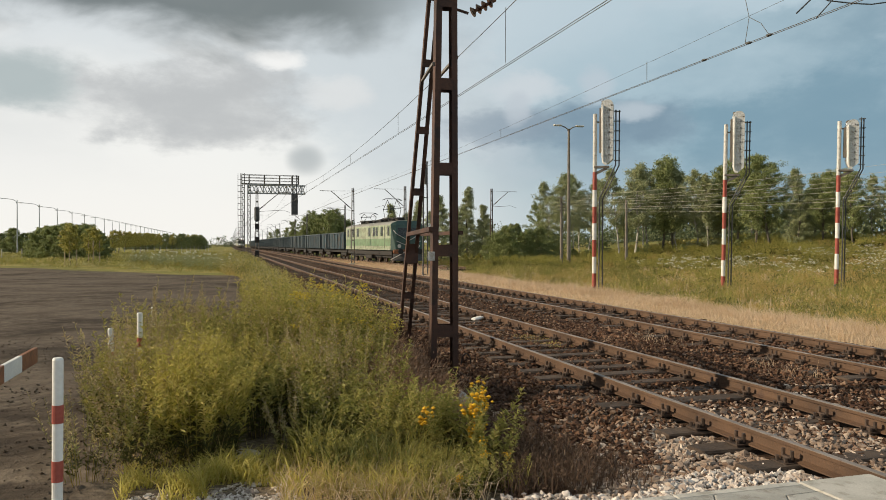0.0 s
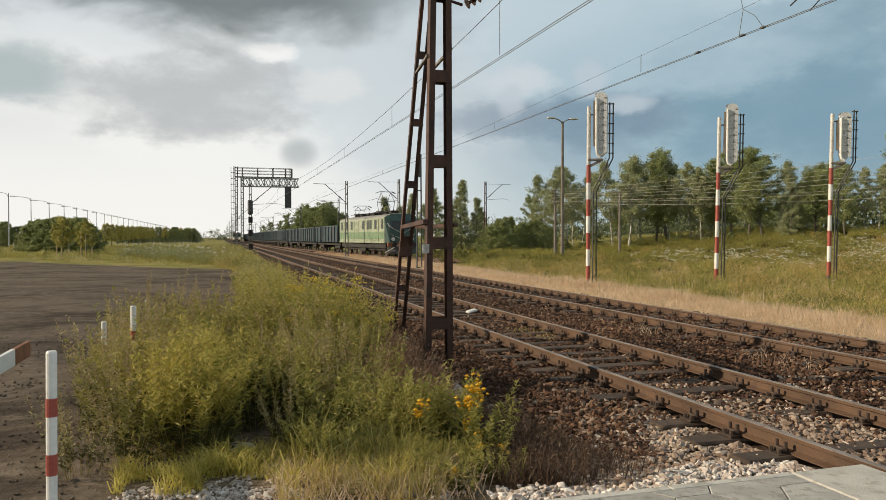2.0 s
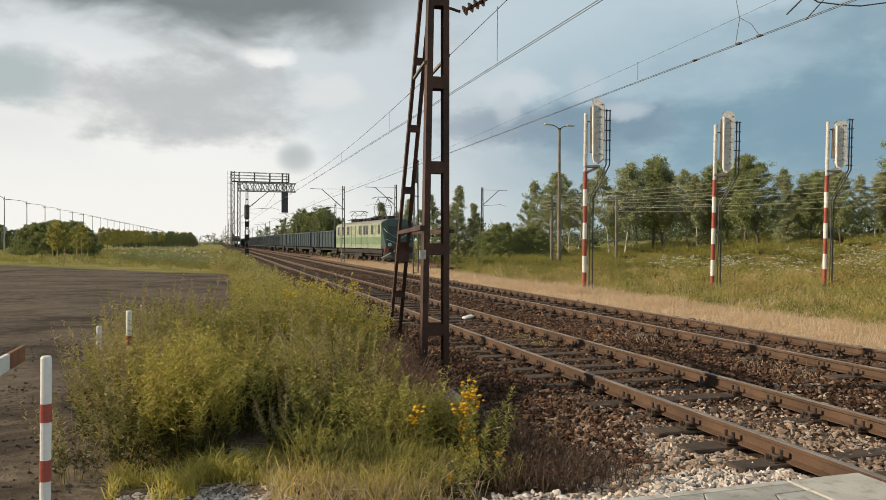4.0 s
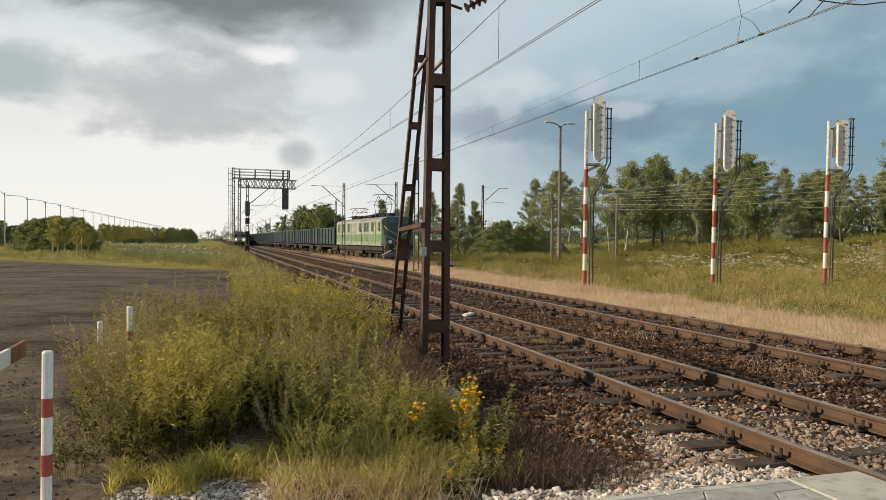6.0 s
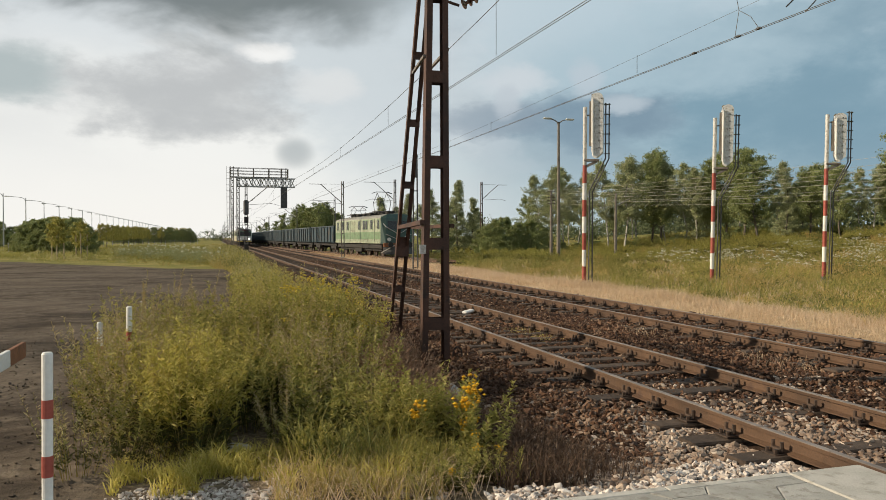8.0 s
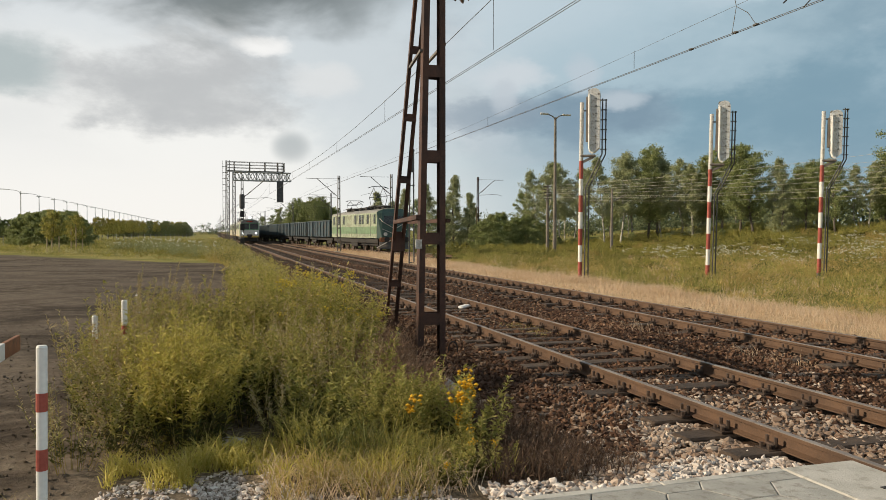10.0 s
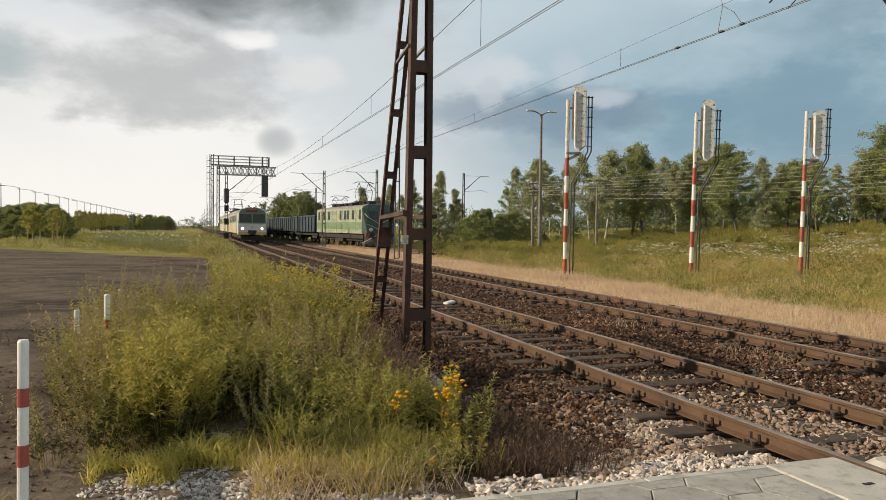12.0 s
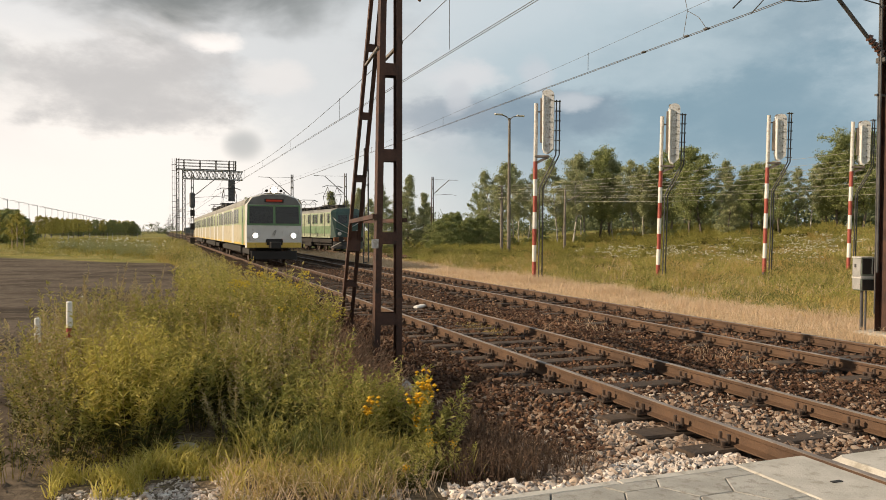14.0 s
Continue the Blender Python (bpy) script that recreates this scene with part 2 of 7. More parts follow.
MAT = {
    "ground": ground_material(),
    "rust_rail": worn("rusty_rail_steel", (0.068, 0.038, 0.022), (0.124, 0.070, 0.040), 0.75, 1.3, 60, 0.4, dirt=(0.07, 0.04, 0.03)),
    "rail_head": worn("polished_rail_head", (0.17, 0.14, 0.12), (0.27, 0.235, 0.21), 0.6, 2, 80, 0.1, metal=0.15, dirt=(0.14, 0.09, 0.06)),
    "clip": worn("oily_rusty_iron", (0.035, 0.025, 0.02), (0.08, 0.05, 0.035), 0.7, 8, 50, 0.3),
    "sleeper": worn("weathered_sleeper_wood", (0.048, 0.032, 0.023), (0.105, 0.072, 0.050), 0.9, 4, 35, 0.6, dirt=(0.03, 0.022, 0.018), spread=0.35),
    "mast": worn("rusty_painted_mast_steel", (0.034, 0.016, 0.012), (0.088, 0.040, 0.026), 0.7, 2, 40, 0.3, dirt=(0.022, 0.015, 0.013)),
    "mast_far": worn("weathered_grey_steel", (0.12, 0.11, 0.105), (0.2, 0.185, 0.17), 0.7, 2, 40, 0.2, dirt=(0.1, 0.06, 0.04)),
    "galv": worn("galvanised_steel", (0.33, 0.34, 0.34), (0.46, 0.47, 0.47), 0.5, 3, 30, 0.1, metal=0.4, dirt=(0.25, 0.22, 0.18)),
    "dark_steel": worn("dark_steel", (0.05, 0.052, 0.055), (0.09, 0.09, 0.092), 0.6, 4, 30, 0.1),
    "phone_wire": plain("pale_aluminium_wire", (0.45, 0.44, 0.40), 0.5),
    "wire": plain("weathered_copper_wire", (0.10, 0.10, 0.10), 0.6, 0.3),
    "insulator": plain("brown_glazed_porcelain", (0.10, 0.045, 0.03), 0.25),
    "white": worn("weathered_white_paint", (0.66, 0.66, 0.64), (0.78, 0.78, 0.76), 0.55, 3, 40, 0.1, dirt=(0.45, 0.42, 0.37), dirt_at=0.66),
    "red": worn("weathered_red_paint", (0.27, 0.05, 0.035), (0.37, 0.085, 0.06), 0.55, 5, 40, 0.1, dirt=(0.6, 0.5, 0.45), dirt_at=0.7),
    "paint_grey": worn("grey_white_housing", (0.50, 0.51, 0.50), (0.64, 0.64, 0.62), 0.5, 4, 40, 0.1, dirt=(0.35, 0.31, 0.26), dirt_at=0.6),
    "concrete": worn("pale_concrete", (0.40, 0.385, 0.35), (0.52, 0.50, 0.46), 0.85, 3, 60, 0.3, dirt=(0.30, 0.28, 0.24), dirt_at=0.6),
    "paver": worn("grey_hex_paver", (0.33, 0.325, 0.30), (0.44, 0.43, 0.40), 0.85, 5, 70, 0.35, dirt=(0.24, 0.22, 0.19), dirt_at=0.58, spread=0.25),
    "joint": worn("sandy_joint", (0.12, 0.105, 0.085), (0.2, 0.18, 0.15), 0.95, 8, 60, 0.4),
    "stone_pale": islands("pale_ballast_stone", [(0.20, 0.145, 0.112), (0.44, 0.36, 0.295), (0.11, 0.074, 0.056), (0.64, 0.56, 0.485), (0.31, 0.21, 0.15), (0.50, 0.41, 0.335), (0.25, 0.185, 0.145)], 0.9, bump=0.4, big=1.1, warm=(0.17, 0.11, 0.078)),
    "stone_white": islands("fresh_white_ballast_stone", [(0.50, 0.43, 0.38), (0.70, 0.64, 0.59), (0.36, 0.29, 0.25), (0.78, 0.73, 0.68), (0.58, 0.50, 0.44), (0.22, 0.17, 0.14)], 0.9, bump=0.4),
    "stone_rust": islands("rusty_ballast_stone", [(0.070, 0.036, 0.022), (0.165, 0.087, 0.052), (0.038, 0.022, 0.016), (0.34, 0.235, 0.165), (0.105, 0.052, 0.031), (0.22, 0.13, 0.083), (0.075, 0.040, 0.026), (0.046, 0.028, 0.021)], 0.92, bump=0.4, big=0.8, warm=(0.065, 0.035, 0.024)),
    "grass_grey": islands("greyish_dry_stalk", [(0.44, 0.35, 0.22), (0.56, 0.46, 0.31), (0.34, 0.27, 0.16), (0.46, 0.40, 0.20), (0.38, 0.35, 0.14)], 0.85, leaf=0.35),
    "leaf_bright": islands("yellow_green_leaf", [(0.286, 0.27, 0.045), (0.466, 0.41, 0.09), (0.17, 0.18, 0.03), (0.594, 0.5, 0.14), (0.318, 0.31, 0.055)], 0.55, leaf=0.36),
    # fresh tip green, paled further to paint in sunlit tops
    "leaf_tip": islands("sunlit_fresh_leaf_tip", [(0.462, 0.41, 0.09), (0.588, 0.51, 0.15), (0.378, 0.36, 0.075), (0.651, 0.55, 0.2), (0.493, 0.45, 0.11)], 0.6, leaf=0.5),
    "leaf_pale": islands("grey_green_seeding_leaf", [(0.40, 0.38, 0.17), (0.52, 0.47, 0.24), (0.30, 0.30, 0.12), (0.58, 0.50, 0.28)], 0.7, leaf=0.4),
    "leaf_mid": islands("mid_green_leaf_tip", [(0.3, 0.295, 0.07), (0.449, 0.42, 0.12), (0.203, 0.215, 0.048), (0.578, 0.50, 0.18), (0.353, 0.34, 0.09)], 0.55, leaf=0.36),
    "leaf_deep": islands("deep_green_leaf", [(0.116, 0.135, 0.032), (0.209, 0.215, 0.058), (0.077, 0.095, 0.026), (0.352, 0.31, 0.11), (0.154, 0.17, 0.045)], 0.5, leaf=0.30),
    # leaf green darkened to paint in the shade low in the weeds
    "leaf_old": islands("shaded_low_leaf", [(0.075, 0.085, 0.022), (0.12, 0.12, 0.035), (0.05, 0.06, 0.018), (0.17, 0.13, 0.05)], 0.65, leaf=0.22),
    "leaf_herb": islands("olive_meadow_herb", [(0.275, 0.275, 0.075), (0.386, 0.35, 0.115), (0.203, 0.215, 0.055), (0.488, 0.4, 0.17)], 0.7, leaf=0.32),
    "leaf_ochre": islands("ochre_meadow_herb", [(0.50, 0.37, 0.14), (0.60, 0.45, 0.20), (0.40, 0.31, 0.10), (0.54, 0.40, 0.17)], 0.75, leaf=0.32),
    # dead brown, darkened further for the shade in the hollow
    "weed_dead": islands("shaded_dead_brown_weed", [(0.10, 0.062, 0.042), (0.17, 0.11, 0.075), (0.065, 0.042, 0.030), (0.22, 0.155, 0.11)], 0.9, leaf=0.15),
    "flower_gold": islands("goldenrod_flower", [(0.60, 0.46, 0.045), (0.68, 0.54, 0.07), (0.48, 0.37, 0.04)], 0.6, leaf=0.2),
    "pole_concrete": worn("brown_grey_spun_concrete", (0.155, 0.135, 0.115), (0.225, 0.20, 0.17), 0.85, 2, 40, 0.3, dirt=(0.11, 0.09, 0.075)),
    "housing_white": worn("chalky_white_enamel", (0.54, 0.565, 0.585), (0.66, 0.68, 0.69), 0.5, 6, 40, 0.1, dirt=(0.25, 0.23, 0.20), dirt_at=0.60),
    "leaf_tree": islands("tree_leaf", [(0.197, 0.243, 0.0935), (0.313, 0.35, 0.143), (0.133, 0.175, 0.0682), (0.418, 0.435, 0.198), (0.232, 0.277, 0.11)], 0.55, leaf=0.30),
    "leaf_birch": islands("birch_leaf", [(0.275, 0.319, 0.163), (0.396, 0.421, 0.231), (0.198, 0.238, 0.116), (0.506, 0.508, 0.315), (0.319, 0.351, 0.179)], 0.55, leaf=0.32),
    "grass_green": islands("green_meadow_grass", [(0.265, 0.25, 0.06), (0.382, 0.33, 0.095), (0.201, 0.205, 0.05), (0.509, 0.39, 0.16), (0.307, 0.29, 0.075), (0.572, 0.43, 0.2)], 0.7, leaf=0.35, big=0.28, warm=(0.50, 0.38, 0.17)),
    "grass_dry": islands("dry_straw_grass", [(0.60, 0.46, 0.31), (0.72, 0.57, 0.41), (0.50, 0.37, 0.24), (0.78, 0.64, 0.48), (0.64, 0.49, 0.34)], 0.8, leaf=0.35, big=0.5, warm=(0.54, 0.39, 0.25)),
    "grass_brown": islands("withered_brown_stalk", [(0.30, 0.175, 0.11), (0.43, 0.28, 0.185), (0.21, 0.12, 0.08), (0.50, 0.36, 0.25)], 0.85, leaf=0.3),
    "flower_yellow": islands("tansy_flower", [(0.68, 0.38, 0.02), (0.78, 0.48, 0.03), (0.55, 0.29, 0.02)], 0.6, leaf=0.15),
    "flower_white": islands("white_umbel_flower", [(0.76, 0.76, 0.66), (0.82, 0.82, 0.74), (0.66, 0.66, 0.55)], 0.7, leaf=0.4),
    "bark": worn("grey_brown_bark", (0.09, 0.075, 0.06), (0.16, 0.14, 0.115), 0.9, 3, 20, 0.6),
    "bark_birch": worn("white_birch_bark", (0.40, 0.38, 0.34), (0.54, 0.52, 0.47), 0.85, 9, 40, 0.4, dirt=(0.06, 0.05, 0.045), dirt_at=0.54),
    "far_green": islands("far_foliage", [(0.12, 0.15, 0.08), (0.17, 0.195, 0.1), (0.09, 0.12, 0.065), (0.21, 0.225, 0.12)], 0.8, leaf=0.2),
    "glass": worn("dark_train_glass", (0.018, 0.021, 0.022), (0.030, 0.034, 0.034), 0.28, 1.2, 20, 0.0, dirt=(0.06, 0.055, 0.045)),
    "black": plain("soot_black_steel", (0.022, 0.02, 0.019), 0.75),
    "cream": worn("cream_train_paint", (0.43, 0.39, 0.28), (0.51, 0.47, 0.35), 0.45, 1.5, 30, 0.05, dirt=(0.33, 0.27, 0.18), dirt_at=0.58),
    "emu_white": worn("white_train_paint", (0.58, 0.585, 0.56), (0.66, 0.665, 0.64), 0.4, 1.5, 30, 0.05, dirt=(0.44, 0.42, 0.37), dirt_at=0.62),
    "emu_green": worn("green_train_paint", (0.10, 0.22, 0.10), (0.14, 0.28, 0.13), 0.45, 2, 30, 0.05, dirt=(0.10, 0.13, 0.08)),
    "emu_yellow": worn("yellow_train_paint", (0.60, 0.42, 0.07), (0.68, 0.49, 0.10), 0.45, 2, 30, 0.05, dirt=(0.3, 0.22, 0.08)),
    "emu_pale": worn("pale_green_train_paint", (0.30, 0.36, 0.20), (0.38, 0.44, 0.27), 0.45, 1.5, 30, 0.05, dirt=(0.25, 0.27, 0.17), dirt_at=0.58),
    "roof_dark": worn("sooty_grey_brow_paint", (0.13, 0.13, 0.125), (0.18, 0.18, 0.17), 0.6, 2, 30, 0.1, dirt=(0.09, 0.085, 0.08)),
    "roof": worn("grey_train_roof", (0.22, 0.22, 0.21), (0.31, 0.31, 0.29), 0.7, 1.5, 30, 0.1, dirt=(0.14, 0.12, 0.1)),
    "loco_pale": worn("pale_green_loco_paint", (0.29, 0.35, 0.245), (0.39, 0.43, 0.32), 0.5, 1.2, 30, 0.05, dirt=(0.19, 0.19, 0.14), dirt_at=0.54),
    "loco_green": worn("faded_green_loco_paint", (0.135, 0.235, 0.13), (0.19, 0.29, 0.17), 0.5, 1.2, 30, 0.05, dirt=(0.14, 0.17, 0.10), dirt_at=0.58),
    "loco_teal": worn("dark_teal_loco_paint", (0.026, 0.066, 0.060), (0.042, 0.092, 0.082), 0.5, 1.5, 30, 0.05, dirt=(0.06, 0.09, 0.07)),
    "wagon": worn("dark_blue_wagon_paint", (0.013, 0.038, 0.055), (0.03, 0.07, 0.095), 0.7, 0.8, 20, 0.2, dirt=(0.06, 0.04, 0.028), dirt_at=0.55, spread=0.5),
    "coal": worn("black_coal", (0.015, 0.015, 0.015), (0.035, 0.033, 0.03), 0.7, 6, 20, 0.8),
    "headlight": glowing("lit_headlight_lens", (1.0, 0.95, 0.88), 9.0),
    "sign_red": glowing("red_destination_lamp", (1.0, 0.14, 0.08), 0.16),
    "cabinet": worn("grey_green_cabinet_paint", (0.13, 0.17, 0.14), (0.19, 0.23, 0.19), 0.5, 4, 40, 0.1, dirt=(0.1, 0.1, 0.08)),
    # paler than the tub's blue, to paint in sunlight on ribs and rim
    "rib": worn("worn_sunlit_blue_grey_rib", (0.045, 0.075, 0.092), (0.085, 0.12, 0.14), 0.7, 3, 30, 0.1, dirt=(0.07, 0.05, 0.04), spread=0.4),
    "board_red": worn("faded_red_brown_paint", (0.19, 0.075, 0.035), (0.28, 0.12, 0.055), 0.7, 6, 40, 0.2, dirt=(0.10, 0.055, 0.035)),
    "stake_wood": worn("pale_stake_wood", (0.34, 0.27, 0.17), (0.46, 0.38, 0.26), 0.85, 3, 40, 0.3),
}


# ---- mesh helpers ----
class Shape:
    """Collects plain pieces into one mesh."""
    def __init__(self):
        self.v, self.f, self.mi, self.cur = [], [], [], 0

    def poly(self, pts, faces):
        o = len(self.v)
        self.v.extend(tuple(p) for p in pts)
        self.f.extend(tuple(i + o for i in f) for f in faces)
        self.mi.extend([self.cur] * len(faces))
        return self

    def box(self, x, y, z, sx, sy, sz, m=None, bev=0.0):
        """A box round the point x, y, z, with its edges cut off by bev."""
        hx, hy, hz = sx / 2, sy / 2, sz / 2
        if bev:
            pts, b = [], bev
            for k, (tx, ty) in ((-hz, (hx - b, hy - b)), (-hz + b, (hx, hy)), (hz - b, (hx, hy)), (hz, (hx - b, hy - b))):
                c = min(b, tx, ty)
                for px, py in ((-tx + c, -ty), (tx - c, -ty), (tx, -ty + c), (tx, ty - c), (tx - c, ty), (-tx + c, ty), (-tx, ty - c), (-tx, -ty + c)):
                    pts.append(Vector((px, py, k)))
            faces = [tuple(range(7, -1, -1)), tuple(range(24, 32))]
            for r in range(3):
                faces += [(r * 8 + i, r * 8 + (i + 1) % 8, r * 8 + 8 + (i + 1) % 8, r * 8 + 8 + i) for i in range(8)]
        else:
            pts = [Vector((a * hx, b * hy, c * hz)) for c in (-1, 1) for a, b in ((-1, -1), (1, -1), (1, 1), (-1, 1))]
            faces = [(3, 2, 1, 0), (4, 5, 6, 7), (0, 1, 5, 4), (1, 2, 6, 5), (2, 3, 7, 6), (3, 0, 4, 7)]
        m = m or Matrix()
        return self.poly([Vector((x, y, z)) + (m.to_3x3() @ p) for p in pts], faces)

    def bar(self, a, b, w, h=None, up=(0, 0, 1)):
        """A flat or square bar from a to b."""
        a, b = Vector(a), Vector(b)
        d = (b - a).normalized()
        s = d.cross(Vector(up))
        s = s.normalized() if s.length > 1e-4 else Vector((1, 0, 0))
        t = s.cross(d)
        h = h or w
        ring = [s * (i * w / 2) + t * (j * h / 2) for i, j in ((-1, -1), (1, -1), (1, 1), (-1, 1))]
        return self.poly([a + r for r in ring] + [b + r for r in ring], [(3, 2, 1, 0), (4, 5, 6, 7)] + [(i, (i + 1) % 4, 4 + (i + 1) % 4, 4 + i) for i in range(4)])

    def tube(self, pts, r, n=8, r2=None):
        pts = [Vector(p) for p in pts]
        rings = []
        for i, p in enumerate(pts):
            d = (pts[min(i + 1, len(pts) - 1)] - pts[max(i - 1, 0)]).normalized()
            s = d.cross(Vector((0, 0, 1)) if abs(d.z) < 0.95 else Vector((1, 0, 0))).normalized()
            t = s.cross(d)
            rad = r + ((r2 if r2 is not None else r) - r) * i / (len(pts) - 1)
            rings.append([p + rad * (math.cos(2 * math.pi * k / n) * s + math.sin(2 * math.pi * k / n) * t) for k in range(n)])
        faces = [tuple(range(n - 1, -1, -1)), tuple((len(pts) - 1) * n + k for k in range(n))]
        for i in range(len(pts) - 1):
            faces += [(i * n + k, i * n + (k + 1) % n, (i + 1) * n + (k + 1) % n, (i + 1) * n + k) for k in range(n)]
        return self.poly([p for ring in rings for p in ring], faces)

    def prism(self, prof, y0, y1, place=None):
        """A profile in x and z, drawn along y."""
        place = place or Matrix()
        n = len(prof)
        pts = [place @ Vector((x, y, z)) for y in (y0, y1) for x, z in prof]
        return self.poly(pts, [tuple(range(n)), tuple(range(2 * n - 1, n - 1, -1))] + [((i + 1) % n, i, n + i, n + (i + 1) % n) for i in range(n)])

    def mesh(self, name, *mats):
        me = bpy.data.meshes.new(name)
        me.from_pydata([tuple(p) for p in self.v], [], self.f)
        for m in mats:
            me.materials.append(MAT[m])
        if len(mats) > 1:
            me.polygons.foreach_set("material_index", self.mi)
        me.update()
        return me


def arrays(name, verts, faces, mat):
    """A mesh from whole arrays of points and of three- or four-cornered faces."""
    verts, faces = np.asarray(verts, np.float32), np.asarray(faces, np.int32)
    k = faces.shape[1]
    me = bpy.data.meshes.new(name)
    me.vertices.add(len(verts)), me.loops.add(faces.size), me.polygons.add(len(faces))
    me.vertices.foreach_set("co", verts.ravel())
    me.loops.foreach_set("vertex_index", faces.ravel())
    me.polygons.foreach_set("loop_start", np.arange(0, faces.size, k, dtype=np.int32))
    me.polygons.foreach_set("loop_total", np.full(len(faces), k, np.int32))
    me.materials.append(MAT[mat])
    me.update(calc_edges=True)
    me.shade_flat()
    return me


def part(name, shape, mat, parent, label="", at=None):
    """One mesh object under a thing or a part."""
    me = shape if isinstance(shape, bpy.types.Mesh) else shape.mesh(name, *(mat if isinstance(mat, tuple) else (mat,)))
    ob = new(name, me)
    ob.parent = parent
    if at is not None:
        ob.matrix_basis = at
    return tagged(ob, label)


def thing(name, label, category, group="", kind="", at=None, data=None):
    ob = new(name, data)
    if at is not None:
        ob.matrix_basis = at
    return tagged(ob, label, category, group, kind)


def smooth(ob):
    ob.data.polygons.foreach_set("use_smooth", [True] * len(ob.data.polygons))
    return ob


def step(v, a, b):
    t = np.clip((np.asarray(v, float) - a) / (b - a), 0, 1)
    return t * t * (3 - 2 * t)


def level(x, y):
    """The ground's height: yard, hollow by the mast, ballast bed, straw strip and the rise beyond."""
    x, y = np.asarray(x, float), np.asarray(y, float)
    z = -0.12 - 0.20 * step(x, 1.2, 2.6) * step(y, 4.4, 6.5) + 0.10 * step(x, 3.0, 3.9) * step(y, 4.4, 6.5)
    z = z - 0.11 * step(x, 3.0, 3.6) * (1 - step(y, 4.4, 6.5))
    z = z - 0.22 * step(x, 12.3, 15.3) + 2.6 * step(x, 32, 66) + 1.2 * step(x, 66, 200)
    return z + 0.05 * np.sin(x * 0.7 + 1.3 * np.sin(y * 0.4)) * np.sin(y * 0.55) * (1 - step(x, 2.0, 3.0) * (1 - step(x, 11, 13)))


# ---- ground ----
def build_ground():
    xs = np.concatenate([[-3000, -1200, -500, -250, -120, -80], np.arange(-60, -4, 2.0), np.arange(-4, 20, 0.3), np.arange(20, 80, 2.5), [90, 120, 200, 400, 1000, 3000]])
    ys = np.concatenate([[-2000, -400, -100, -40, -20], np.arange(-10, 30, 0.4), np.arange(30, 140, 3.0), [160, 200, 280, 400, 700, 1500, 4500]])
    gx, gy = np.meshgrid(xs, ys)
    gz = level(gx, gy)
    nx = len(xs)
    i, j = np.meshgrid(np.arange(nx - 1), np.arange(len(ys) - 1))
    a = (j * nx + i).ravel()
    me = arrays("ground", np.stack([gx, gy, gz], -1).reshape(-1, 3), np.stack([a, a + 1, a + nx + 1, a + nx], -1), "ground")
    return smooth(thing("ground", "earth yard, dry straw verge and green meadow", "ground", kind="structure", data=me))


build_ground()


# ---- catenary mast positions, tracks ----
NEAR, FAR = 5.33, 9.29          # centre lines of the two running lines
GAUGE = 1.505 / 2


def siding(y):
    """Centre line of the siding, which draws away from the running line towards the crossing."""
    return 9.9 + 5.2 * math.exp(-(y - 62.6) / 55)


def rail_profile(x):
    return [(x + a, b) for a, b in ((-0.062, -0.150), (0.062, -0.150), (0.062, -0.138), (0.012, -0.118), (0.008, -0.045), (0.034, -0.036), (0.034, -0.006), (0.026, -0.001), (-0.026, -0.001), (-0.034, -0.006), (-0.034, -0.036), (-0.008, -0.045), (-0.012, -0.118), (-0.062, -0.138))]


def rail_mesh(y0, y1, line=None):
    s = Shape()
    if line is None:
        s.prism(rail_profile(0), y0, y1)
    else:
        prof, ys = rail_profile(0), np.linspace(y0, y1, 40)
        n = len(prof)
        s.poly([(line(y) + x, y, z) for y in ys for x, z in prof], [(r * n + (i + 1) % n, r * n + i, r * n + n + i, r * n + n + (i + 1) % n) for r in range(len(ys) - 1) for i in range(n)])
    head = [k for k, f in enumerate(s.f) if sum(s.v[i][2] for i in f) / len(f) > -0.02]
    for k in head:
        s.mi[k] = 1
    return s.mesh("rail", "rust_rail", "rail_head")


def sleeper_mesh():
    s = Shape().box(0, 0, -0.225, 2.6, 0.25, 0.15, bev=0.018)
    return s.mesh("sleeper", "sleeper")


def fastening_mesh():
    s = Shape().box(0, 0, -0.146, 0.36, 0.17, 0.016)
    for sx in (-1, 1):
        s.box(sx * 0.085, 0, -0.12, 0.06, 0.11, 0.045, bev=0.008)
        for dy in (-0.05, 0.05):
            s.tube([(sx * 0.085, dy, -0.125), (sx * 0.085, dy, -0.045)], 0.017, 6)
            s.tube([(sx * 0.145, dy, -0.14), (sx * 0.145, dy, -0.10)], 0.018, 6)
    return s.mesh("fastening", "clip")


